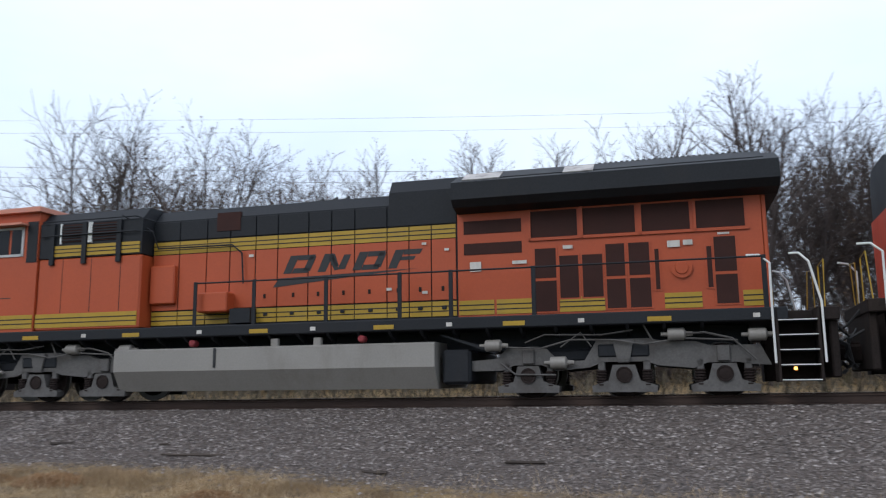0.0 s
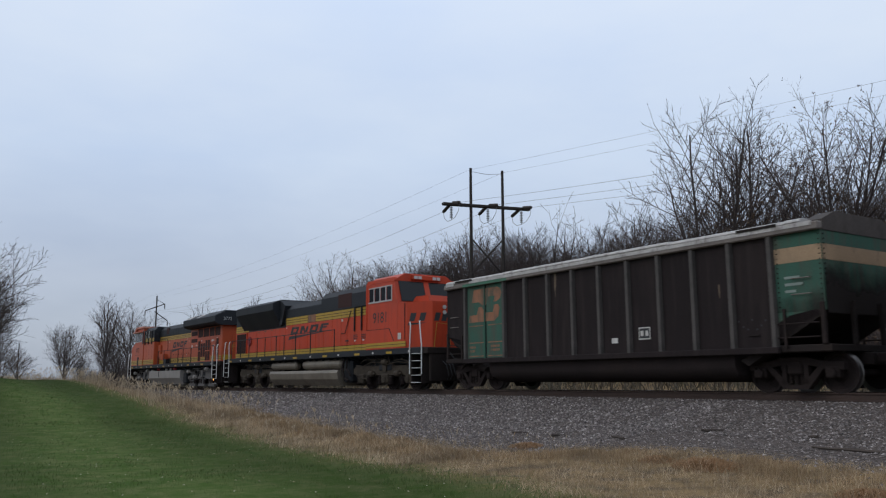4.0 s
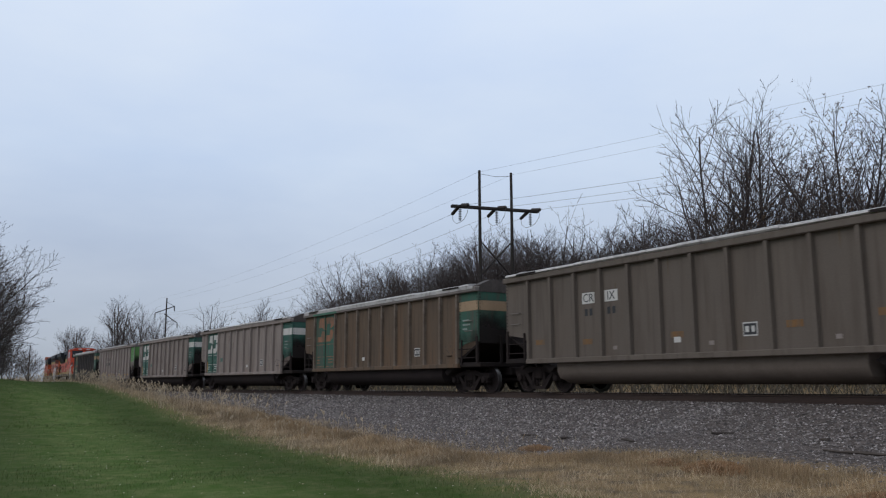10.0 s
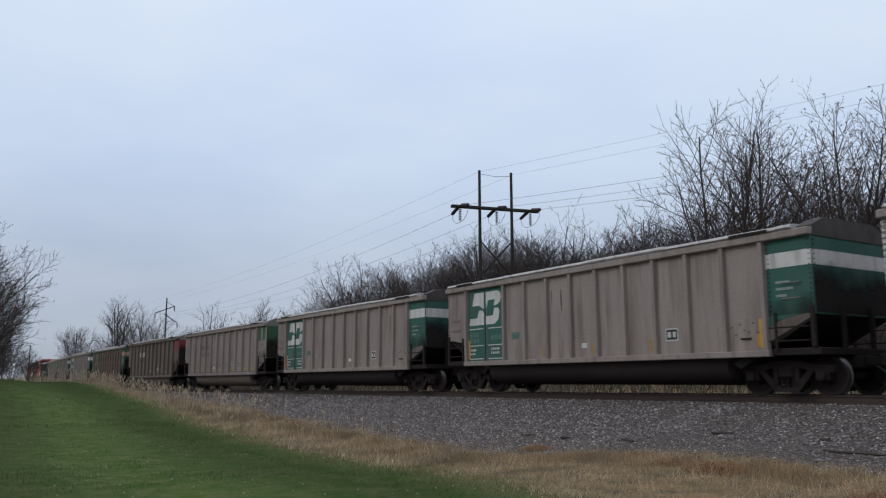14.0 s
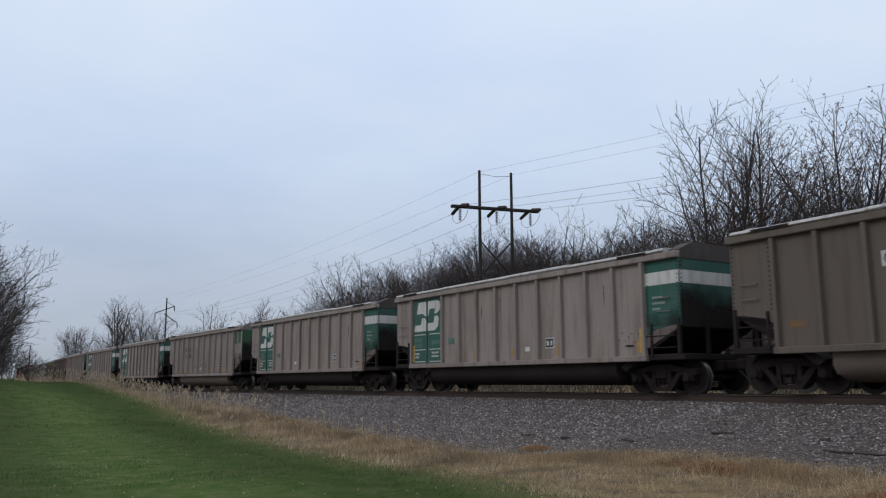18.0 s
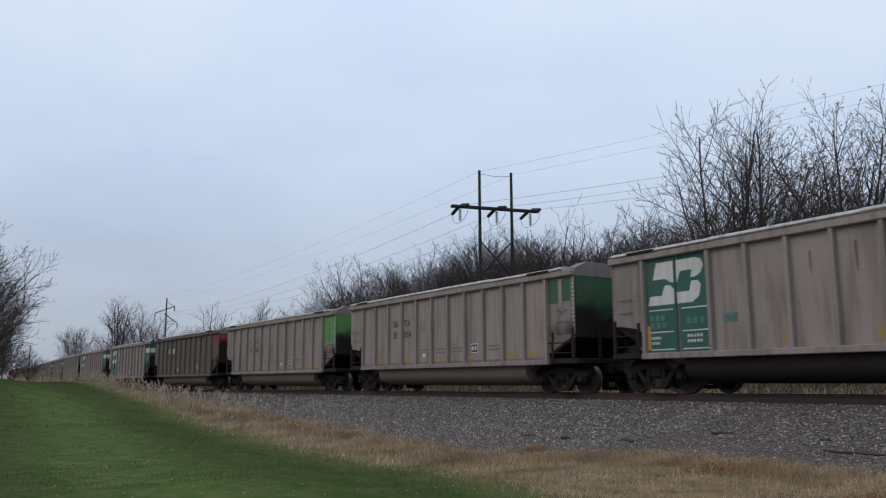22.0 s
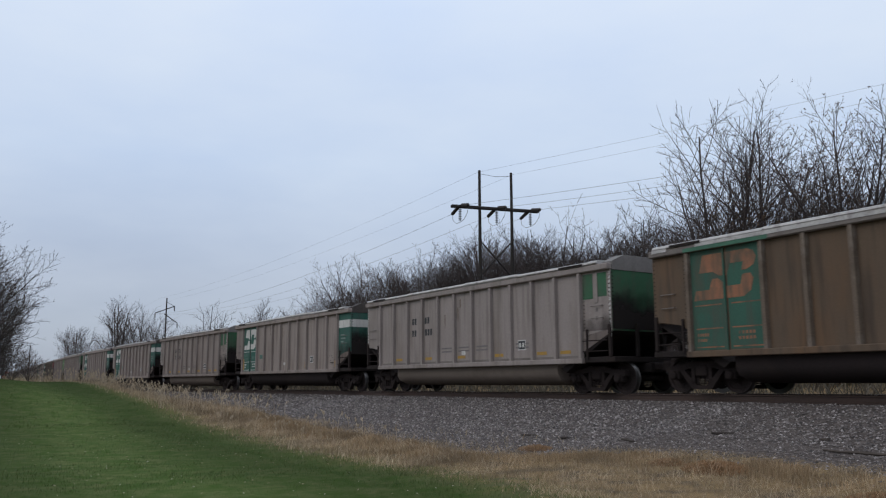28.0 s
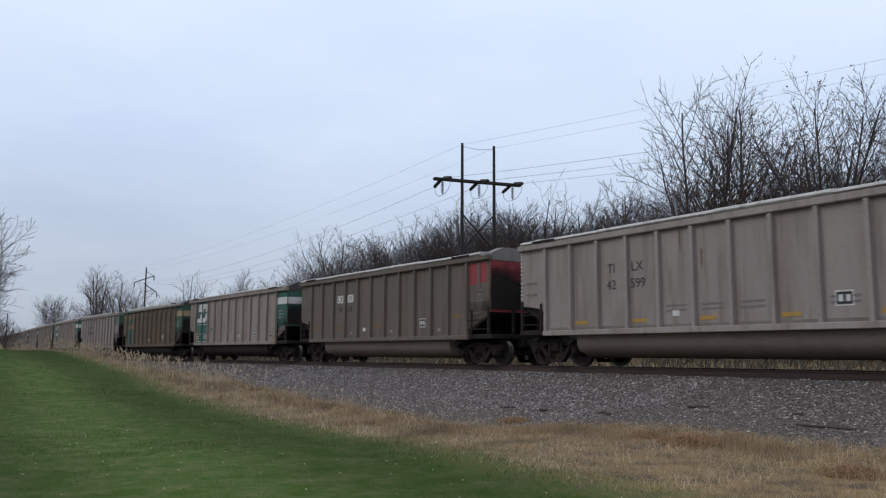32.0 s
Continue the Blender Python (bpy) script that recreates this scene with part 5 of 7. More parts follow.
def loco_truck(lo, x, mat, gaps=(-1.86, 0.0, 1.84), number=-1):
    """Three-axle truck: cast frames with journal pedestals, springs, brake cylinders and pipes."""
    tr = part("truck", shared(("lt", mat), lambda: Geo().box(-2.3, 2.3, -0.9, 0.9, 0.72, 0.98, 0.05).box(-0.5, 0.5, -1.2, 1.2, 0.78, 1.05, 0.04).mesh("truck", M["loco_black"])), None, lo)
    tr.matrix_basis = pose(x, 0, 0)
    for sd in (-1, 1):
        def frame_mesh():
            g = Geo()
            y0, y1 = sorted((sd * 1.04, sd * 1.17))
            if mat == "grey_truck":
                beam = [(-3.05, 0.56), (-3.05, 0.76), (-2.5, 0.80), (-2.3, 1.0), (-1.5, 0.98), (-1.25, 0.72), (-0.75, 0.74), (-0.5, 1.14), (0.5, 1.14), (0.75, 1.08), (1.35, 1.06), (1.6, 0.98), (2.5, 0.98), (2.68, 0.6), (2.3, 0.62),
                        (2.1, 0.66), (1.55, 0.66), (1.3, 0.56), (0.65, 0.62), (0.4, 0.70), (-0.4, 0.70), (-0.65, 0.6), (-1.3, 0.54), (-1.6, 0.66), (-2.15, 0.66), (-2.4, 0.56)]
            else:
                beam = [(-2.75, 0.66), (-2.75, 0.86), (-2.5, 1.0), (-0.6, 0.98), (-0.45, 1.08), (0.45, 1.08), (0.6, 0.98), (2.5, 1.0), (2.75, 0.86), (2.75, 0.66), (2.3, 0.58), (0.5, 0.6), (-0.5, 0.6), (-2.3, 0.58)]
            g.prism(beam, y0, y1, "y")
            ya, yb = sorted((sd * 1.02, sd * 1.25))
            for c in gaps:
                if mat == "grey_truck":
                    g.prism([(c - 0.21, 0.64), (c + 0.21, 0.64), (c + 0.3, 0.34), (c + 0.62, 0.24), (c + 0.6, 0.12), (c - 0.6, 0.12), (c - 0.62, 0.24), (c - 0.3, 0.34)], ya, yb, "y")
                    g.box(c - 0.5, c - 0.36, y0, y1, 0.5, 0.74, 0.02).box(c + 0.36, c + 0.5, y0, y1, 0.5, 0.74, 0.02)
                    g.box(c - 0.12, c + 0.12, *sorted((sd * 1.16, sd * 1.23)), 0.68, 0.98, 0.02)
                else:
                    g.box(c - 0.27, c + 0.27, ya, yb, 0.26, 0.66, 0.05).box(c - 0.42, c + 0.42, y0, y1, 0.36, 0.58, 0.03)
            g.prism([(-0.2, 1.12), (0.2, 1.12), (0.12, 0.74), (-0.12, 0.74)], *sorted((sd * 1.16, sd * 1.24)), "y")
            return g.mesh("truck_frame", M[mat])
        part("truck_frame", shared(("ltf", mat, sd), frame_mesh), None, tr)
        for c in gaps:
            part("journal_box", shared(("jb", mat, sd), lambda: Geo().disc((0, sd * 1.25, 0.45), "y", [(0, 0.155), (0.03 * sd, 0.155), (0.03 * sd, 0.125), (0.015 * sd, 0.12), (0.03 * sd, 0.06)], 16).mesh("journal_box", M["truck" if mat == "grey_truck" else mat], True)), None, tr).matrix_basis = pose(c, 0, 0)
            for e in (-0.44, 0.44):
                def coil():
                    prof = [(0.052 * k + a, r) for k in range(6) for a, r in ((0, 0.075), (0.012, 0.105), (0.032, 0.105), (0.044, 0.075))]
                    g = Geo().disc((0, sd * 1.16, 0.24), "z", prof, 10)
                    return g.mesh("coil_spring", M["truck"])
                part("coil_spring", shared(("coil", sd), coil), None, tr).matrix_basis = pose(c + e, 0, 0)
        for c, z in ((-2.55, 1.06), (-1.25, 0.7), (1.0, 1.2), (2.45, 1.16)) if mat == "grey_truck" else ((-1.0, 0.66), (1.1, 0.66), (0.1, 1.12)):
            part("brake_cylinder", shared(("lbc", mat, sd), lambda: Geo().disc((-0.16, sd * 1.27, 0), "x", [(-0.12, 0.035), (0, 0.04), (0.0, 0.105), (0.02, 0.12), (0.3, 0.12), (0.32, 0.1), (0.34, 0.05), (0.46, 0.04)], 12).mesh("brake_cylinder", M["tank" if mat == "grey_truck" else mat], True)), None, tr).matrix_basis = pose(c, 0, z)
        part("brake_pipe", shared(("lpipe", sd, mat), lambda: Geo().tube([(-2.3, sd * 1.3, 1.02), (-1.6, sd * 1.32, 0.98), (-1.0, sd * 1.3, 1.14), (-0.2, sd * 1.3, 1.12), (0.4, sd * 1.32, 1.02), (1.1, sd * 1.3, 1.12), (2.1, sd * 1.3, 1.06)], 0.018, 5)
             .tube([(-1.2, sd * 1.3, 1.0), (-0.8, sd * 1.3, 1.28), (-0.6, sd * 1.3, 1.0)], 0.015, 5).tube([(0.4, sd * 1.3, 1.4), (0.55, sd * 1.3, 1.1)], 0.02, 5).tube([(-1.9, sd * 1.3, 1.1), (-1.5, sd * 1.32, 1.25), (-0.4, sd * 1.3, 1.22), (0.2, sd * 1.3, 1.3)], 0.016, 5).tube([(0.9, sd * 1.3, 1.18), (1.5, sd * 1.32, 1.22), (2.0, sd * 1.3, 1.1), (2.4, sd * 1.3, 0.7)], 0.02, 5).tube([(-2.4, sd * 1.28, 0.7), (-2.1, sd * 1.3, 0.48), (-1.3, sd * 1.3, 0.46)], 0.02, 5).mesh("brake_pipe", M[mat])), None, tr)
    for c in gaps:
        w = wheelset(tr, c, 0.52)
        TURNING.append((w, number))


def posts(lo, xs, z1, y=1.46, mat="loco_black", w=0.045):
    for sd in (-1, 1):
        for x in xs:
            part("handrail_post", shared(("hp", z1, mat, w), lambda: Geo().box(-w, w, -0.015, 0.015, 1.45, z1, 0.008).mesh("handrail_post", M[mat])), None, lo).matrix_basis = pose(x, sd * y, 0)
        part("handrail", Geo().tube([(min(xs), sd * y, z1 - 0.03), (max(xs), sd * y, z1 - 0.03)], 0.02, 6), M[mat], lo)


def end_steps(lo, x, out):
    """Step well at a loco's end with pale tread edges, curved white handrails, coupler and hoses. out: +1 or -1 along x."""
    for sd in (-1, 1):
        y0, y1 = sorted((sd * 0.95, sd * 1.5))
        part("step_well", Geo().box(x - 0.36, x + 0.36, *sorted((sd * 0.93, sd * 1.0)), 0.3, 1.6, 0.02), M["sooty"], lo)
        for dx in (-0.38, 0.33):
            part("step_side", Geo().box(x + dx, x + dx + 0.05, y0, y1, 0.28, 1.62, 0.01), M["sooty"], lo)
        for k in range(5):
            z = 0.32 + 0.27 * k
            part("step_tread", Geo().box(x - 0.33, x + 0.33, y0, y1, z - 0.03, z, 0.006), M["loco_black"], lo)
            yy = sd * 1.5
            part("tread_edge", Geo().box(x - 0.33, x + 0.33, *sorted((yy, yy + sd * 0.012)), z - 0.012, z + 0.006), M["rail_white"], lo, "white step edge")
        for dx in (-0.42, 0.42):
            part("grab_rail", Geo().tube([(x + dx, sd * 1.53, 0.62), (x + dx, sd * 1.53, 1.7), (x + dx - 0.16 * (1 if dx > 0 else -0.1), sd * 1.5, 2.45), (x + dx - 0.3 * (1 if dx > 0 else 0.5), sd * 1.42, 2.62), (x + dx - 0.45 * (1 if dx > 0 else 0.8), sd * 1.3, 2.64)], 0.022, 7), M["rail_white"], lo, "white tubular grab rail")
        part("end_rail", Geo().tube([(x + out * 0.6, sd * 0.35, 1.6), (x + out * 0.6, sd * 0.35, 2.5), (x + out * 0.6, sd * 0.95, 2.55), (x + out * 0.55, sd * 1.05, 1.6)], 0.014, 6), M["loco_yellow"], lo)
        for q in (0.45, 0.6, 0.75):
            part("air_hose", Geo().tube([(x + out * 0.7, sd * q, 1.1), (x + out * 0.95, sd * q, 0.95), (x + out * 1.02, sd * (q - 0.05), 0.6), (x + out * 0.85, sd * (q - 0.1), 0.42)], 0.022, 6), M["ink"], lo)
    part("end_plate", Geo().box(*sorted((x + out * 0.38, x + out * 0.72)), -1.45, 1.45, 1.38, 1.62, 0.02).box(*sorted((x + out * 0.55, x + out * 0.70)), -1.3, 1.3, 0.35, 1.4, 0.03), M["sooty"], lo)
    part("coupler", Geo().box(*sorted((x + out * 0.6, x + out * 1.1)), -0.11, 0.11, 0.68, 0.92, 0.03).box(*sorted((x + out * 1.05, x + out * 1.35)), -0.17, 0.17, 0.62, 0.98, 0.05), M["truck"], lo)
    part("mu_cable", Geo().tube([(x + out * 0.7, -0.5, 1.5), (x + out * 0.95, -0.4, 1.2), (x + out * 1.15, 0, 1.1), (x + out * 1.35, 0.3, 1.35)], 0.025, 6), M["ink"], lo)


def slant_logo(lo, x, z, w, h, y, rise=0.0):
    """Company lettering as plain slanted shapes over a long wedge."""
    step = w / 4
    for i in range(4):
        a = x + i * step
        blocks = [[(0.0, 0), (0.24, 0), (0.38, 1), (0.12, 1)], [(0.25, 0), (0.74, 0), (0.78, 0.28), (0.3, 0.28)], [(0.36, 0.72), (0.82, 0.72), (0.88, 1), (0.38, 1)], [(0.58, 0.1), (0.8, 0.1), (0.9, 0.9), (0.7, 0.9)]]
        if i == 1:
            blocks[1], blocks[2] = [(0.25, 0.75), (0.4, 0.9), (0.62, 0.1), (0.5, 0.05)], [(0.3, 0.9), (0.42, 0.98), (0.6, 0.3), (0.5, 0.25)]
        if i == 3:
            blocks[3] = [(0.28, 0.42), (0.68, 0.42), (0.72, 0.62), (0.3, 0.62)]
            blocks.pop(1)
        g = Geo()
        for q in blocks:
            g.prism([(a + u * step * 0.98 + v * 0.08, z + v * h + rise * (i * step)) for u, v in q], y - 0.004, y, "y")
        part("logo_block", g, M["ink"], lo, "dark slanted logo shape")
    part("logo_wedge", Geo().prism([(x - 0.25, z - h * 0.75), (x - 0.1, z - h * 0.25), (x + w * 0.96, z - h * 0.05), (x + w * 0.55, z - h * 0.3)], y - 0.004, y, "y"), M["ink"], lo, "dark logo wedge")


def tags(lo, y, rows):
    for x, z, w, h, mt in rows:
        part("warning_label", Geo().box(x, x + w, y - 0.004, y, z, z + h), M[mt], lo)


def deck_of(lo, x0, x1):
    part("deck", Geo().box(x0, x1, -1.5, 1.5, 1.40, 1.64, 0.02).box(x0 + 0.6, x1 - 0.6, -0.5, 0.5, 0.95, 1.42, 0.03), M["loco_black"], lo)
    rnd = random.Random(int(x1 * 100))
    for i in range(14):
        x = x0 + 0.7 + (x1 - x0 - 1.4) * i / 13 + rnd.uniform(-0.2, 0.2)
        if i % 2 == 0:
            part("reflector", Geo().box(x - 0.22, x + 0.22, -1.508, -1.5, 1.44, 1.53), M["loco_yellow"], lo)
        else:
            part("warning_label", Geo().box(x - 0.06, x + 0.06, -1.508, -1.5, 1.46, 1.54), M["white"], lo)
    for i in range(26):
        x = x0 + 1.5 + (x1 - x0 - 3) * i / 25
        part("deck_bracket", shared("dbr", lambda: Geo().prism([(-1.45, 1.40), (-1.0, 1.40), (-1.0, 1.2), (-1.35, 1.32)], -0.03, 0.03, "x").mesh("deck_bracket", M["loco_black"])), None, lo).matrix_basis = pose(x, 0, 0)


def lead_loco():
    """Cab to the left: sloped nose, wide cab, ribbed hood, big winged radiator at the rear."""
    mid = 34.48
    lo = thing("diesel_locomotive", on_line(COUPLED - mid), "orange, black and yellow diesel locomotive with winged radiator", "locomotive", "locomotives of the train")
    deck_of(lo, -9.9, 10.3)
    # cab with the sloped nose
    part("cab", Geo().prism([(-9.75, 1.64), (-9.75, 2.95), (-9.3, 3.25), (-8.68, 3.42), (-8.52, 4.28), (-8.0, 4.52), (-6.3, 4.52), (-6.3, 1.64)], -1.42, 1.42, "y"), M["orange"], lo)
    part("cab_roof", Geo().prism([(-8.85, 4.22), (-8.1, 4.62), (-6.2, 4.64), (-6.2, 4.52), (-8.0, 4.52), (-8.58, 4.27)], -1.55, 1.55, "y"), M["pinkroof"], lo, "sun-bleached pinkish orange cab roof")
    for x0, x1 in ((-8.45, -8.15), (-8.06, -7.62), (-7.55, -7.15), (-7.08, -6.78)):
        slab(lo, "cab_window", x0, x1, 3.52, 4.12, 1.42, "glass", 0.01)
    slab(lo, "window_frame", -8.52, -6.72, 4.12, 4.18, 1.42, "frame_trim", 0.025)
    slab(lo, "window_frame", -8.52, -6.72, 3.46, 3.52, 1.42, "frame_trim", 0.025)
    for x in (-8.5, -8.1, -7.58, -6.74):
        slab(lo, "window_frame", x - 0.03, x + 0.03, 3.46, 4.18, 1.42, "frame_trim", 0.025)
    slab(lo, "sunshade", -8.65, -6.6, 4.2, 4.25, 1.42, "pinkroof", 0.26)
    slab(lo, "step_recess", -7.9, -7.5, 1.66, 2.3, 1.42, "loco_black", 0.012)
    slab(lo, "doorway", -6.62, -6.32, 3.3, 4.3, 1.42, "loco_black", 0.012)
    letters("road_number", "3772", 0.56, "ink", lo, pose(-7.95, -1.424, 2.62, 90, 0, 0))
    slab(lo, "number_underline", -8.6, -7.0, 2.45, 2.47, 1.42, "ink", 0.004)
    striped(lo, -9.7, -7.93, 1.72, 2.04, 1.42)
    striped(lo, -7.47, -6.33, 1.72, 2.04, 1.42)
    part("windshield", Geo().prism([(-8.7, 3.48), (-8.58, 4.2), (-8.56, 4.2), (-8.66, 3.48)], -1.2, 1.2, "y"), M["glass"], lo)
    # equipment hood behind the cab
    part("equipment_hood", Geo().box(-6.29, -3.45, -1.38, 1.38, 1.64, 3.36, 0.04), M["orange"], lo)
    part("equipment_roof", Geo().prism([(-1.38, 3.37), (-1.38, 4.2), (-1.1, 4.5), (1.1, 4.5), (1.38, 4.2), (1.38, 3.37)], -6.29, -3.45, "x"), M["loco_black"], lo)
    striped(lo, -6.27, -3.5, 1.72, 2.04, 1.38)
    striped(lo, -5.9, -3.5, 3.40, 3.66, 1.38)
    for x in (-5.9, -5.0, -4.05):
        slab(lo, "hood_rib", x - 0.06, x + 0.06, 3.2, 4.2, 1.38, "loco_black", 0.06)
    for x in (-5.15, -4.3):
        slab(lo, "louvre_box", x - 0.5, x + 0.25, 3.74, 4.16, 1.38, "grille", 0.02)
        for k in range(6):
            slab(lo, "louvre", x - 0.5, x + 0.25, 3.77 + 0.065 * k, 3.80 + 0.065 * k, 1.4, "loco_black", 0.02)
        for sgn in (-0.52, 0.27):
            slab(lo, "louvre_frame", x + sgn - 0.02, x + sgn + 0.02, 3.70, 4.19, 1.38, "rail_white", 0.045)
    slab(lo, "air_box", -3.4, -2.75, 2.2, 3.1, 0.96, "orange", 0.14, 0.03)
    slab(lo, "air_box", -2.0, -1.25, 1.95, 2.4, 0.96, "orange", 0.36, 0.03)
    slab(lo, "intake_mouth", -1.2, -0.7, 1.7, 2.02, 0.96, "loco_black", 0.3)
    # long hood: a column of plates for each door
    part("long_hood", Geo().box(-3.44, 10.05, -0.94, 0.94, 1.64, 4.2, 0.02), M["loco_black"], lo)
    part("hood_roof", Geo().prism([(-0.94, 3.68), (-0.94, 4.15), (-0.66, 4.46), (0.66, 4.46), (0.94, 4.15), (0.94, 3.68)], -3.44, 3.6, "x"), M["loco_black"], lo)
    part("raised_roof", Geo().prism([(-0.97, 3.70), (-0.97, 4.45), (-0.75, 4.74), (0.75, 4.74), (0.97, 4.45), (0.97, 3.70)], 2.45, 3.95, "x"), M["loco_black"], lo)
    xs = [-3.42, -2.72, -2.0, -1.4, -0.75, -0.2, 0.55, 1.1, 1.65, 2.4, 2.9, 3.4, 3.95]
    for x0, x1 in zip(xs, xs[1:]):
        a, b = x0 + 0.012, x1 - 0.012
        slab(lo, "hood_door", a, b, 2.06, 3.36, 0.94, "orange", 0.03, 0.006)
        slab(lo, "hood_panel", a, b, 3.70, 4.14, 0.94, "loco_black", 0.025, 0.006)
        striped(lo, a, b, 1.72, 2.03, 0.945)
        if x0 > -1.0:
            part("door_latch", shared("latch", lambda: Geo().box(-0.05, 0.05, -0.985, -0.96, -0.04, 0.04, 0.01).mesh("door_latch", M["loco_black"])), None, lo).matrix_basis = pose((a + b) / 2, 0, 1.9)
        striped(lo, a, b, 3.38, 3.67, 0.945)
    slab(lo, "hood_vent", -1.75, -1.15, 3.85, 4.28, 0.90, "grille", 0.08)
    for x in (0.4, 0.75, 1.05):
        part("roof_horn", Geo().disc((x, -0.2, 4.55), "x", [(-0.16, 0.03), (0.05, 0.045), (0.16, 0.1)], 10).box(x - 0.03, x + 0.03, -0.23, -0.17, 4.44, 4.55), M["ink"], lo)
    part("piping", Geo().tube([(-4.0, -1.4, 4.3), (-3.3, -1.2, 3.9), (-3.2, -1.1, 3.5), (-1.3, -1.05, 3.5), (-1.05, -1.05, 3.3), (-1.0, -1.05, 2.6)], 0.02, 5), M["loco_black"], lo)
    slant_logo(lo, -0.05, 2.78, 3.3, 0.40, -0.972)
    for x in (-5.6, -4.8, -4.0):
        slab(lo, "hood_seam", x, x + 0.012, 2.06, 3.34, 1.38, "loco_black", 0.004)
    for sd in (-1, 1):
        part("roof_rail", Geo().tube([(-6.2, sd * 1.43, 3.9), (-5.2, sd * 1.45, 3.9), (-3.6, sd * 1.45, 3.9), (-3.3, sd * 1.2, 3.9)], 0.018, 5).tube([(-6.2, sd * 1.43, 4.25), (-3.6, sd * 1.45, 4.25), (-3.3, sd * 1.15, 4.15)], 0.018, 5), M["loco_black"], lo)
    for x in (-0.5, 0.2, 0.8, 1.4, 2.0, 2.65, 3.15, 3.65):
        for z in (2.3,):
            part("door_latch", shared("latch2", lambda: Geo().box(-0.03, 0.03, -0.985, -0.968, -0.05, 0.05, 0.008).mesh("door_latch", M["sooty"])), None, lo).matrix_basis = pose(x, 0, z)
    # radiator section
    slab(lo, "radiator_side", 3.98, 10.03, 1.66, 3.9, 0.94, "orange", 0.03, 0.01)
    part("end_wall", Geo().box(10.03, 10.12, -0.95, 0.95, 1.64, 3.9, 0.02), M["orange"], lo)
    part("end_stripe", Geo().box(10.12, 10.13, -0.94, 0.94, 1.72, 2.05), M["loco_yellow"], lo)
    part("end_door", Geo().box(10.12, 10.15, -0.35, 0.35, 1.7, 3.5, 0.01), M["orange"], lo)
    part("radiator_wing", Geo().prism([(-0.98, 3.86), (-1.38, 3.92), (-1.55, 4.06), (-1.55, 4.42), (-0.9, 4.70), (0.9, 4.70), (1.55, 4.42), (1.55, 4.06), (1.38, 3.92), (0.98, 3.86)], 4.0, 10.35, "x"), M["loco_black"], lo, "black overhanging radiator wing")
    part("wing_roof", Geo().prism([(-1.35, 4.52), (-0.8, 4.78), (0.8, 4.78), (1.35, 4.52)], 4.6, 10.1, "x"), M["loco_black"], lo)
    for i in range(28):
        x = 7.0 + i * 0.11
        part("roof_slat", shared("rslat", lambda: Geo().box(-0.03, 0.03, -0.8, 0.8, 4.77, 4.805, 0.01).mesh("roof_slat", M["ink"])), None, lo).matrix_basis = pose(x, 0, 0)
    part("roof_cover", Geo().prism([(-1.42, 4.5), (-1.0, 4.72), (-0.98, 4.70), (-1.40, 4.47)], 4.2, 5.0, "x"), M["cover"], lo)
    part("roof_cover", Geo().prism([(-1.42, 4.5), (-1.0, 4.72), (-0.98, 4.70), (-1.40, 4.47)], 6.3, 6.9, "x"), M["cover"], lo)
    for x0, x1 in ((5.55, 6.5), (6.62, 7.65), (7.78, 8.7), (8.82, 9.72)):
        slab(lo, "radiator_screen", x0, x1, 3.27, 3.82, 0.97, "grille", 0.012)
        slab(lo, "screen_frame", x0 - 0.05, x0, 3.2, 3.86, 0.97, "orange", 0.04)
    slab(lo, "screen_frame", 5.5, 9.8, 3.2, 3.26, 0.97, "orange", 0.04)
    for z0, z1 in ((3.42, 3.70), (2.98, 3.22)):
        slab(lo, "radiator_screen", 4.12, 5.35, z0, z1, 0.97, "grille", 0.012)
    for x0, x1, z0, z1 in ((5.62, 6.05, 2.42, 3.03), (5.62, 6.05, 1.74, 2.36), (6.12, 6.5, 2.0, 2.86), (6.58, 6.98, 2.0, 2.86), (7.05, 7.42, 2.4, 3.05), (7.05, 7.42, 1.76, 2.34), (7.5, 7.9, 2.4, 3.05),
                           (7.5, 7.9, 1.76, 2.34), (9.12, 9.52, 2.4, 3.08), (9.12, 9.52, 1.78, 2.34), (8.98, 9.07, 2.1, 2.9), (8.0, 8.08, 2.1, 2.9)):
        slab(lo, "door_frame", x0 - 0.03, x1 + 0.03, z0 - 0.03, z1 + 0.03, 0.97, "orange", 0.02)
        slab(lo, "door_screen", x0, x1, z0, z1, 0.99, "grille", 0.006)
    part("fan_ring", Geo().disc((8.5, -0.99, 2.5), "y", [(0, 0.2), (-0.03, 0.2), (-0.03, 0.13), (-0.05, 0.12), (-0.05, 0.04)], 18), M["orange"], lo, "round orange fan cover")
    for x0, x1 in ((4.0, 4.75), (4.8, 5.55), (6.1, 7.0), (8.15, 8.85), (9.6, 10.0)):
        striped(lo, x0, x1, 1.72, 2.02, 0.97)
    tags(lo, -1.0, [(4.25, 2.62, 0.24, 0.2, "white"), (5.15, 2.74, 0.3, 0.07, "white"), (6.2, 3.0, 0.2, 0.07, "white"), (8.25, 2.92, 0.24, 0.13, "white"), (8.55, 2.95, 0.18, 0.1, "white"), (9.2, 3.12, 0.22, 0.04, "white"), (3.7, 3.1, 0.1, 0.05, "white"),
                    (3.2, 3.25, 0.1, 0.05, "white"), (3.2, 2.2, 0.12, 0.06, "white"), (2.4, 2.3, 0.12, 0.06, "white"), (-0.9, 3.2, 0.12, 0.06, "white")])
    letters("road_number", "3772", 0.28, "steel_bar", lo, pose(10.354, -0.75, 4.16, 90, 0, 90))
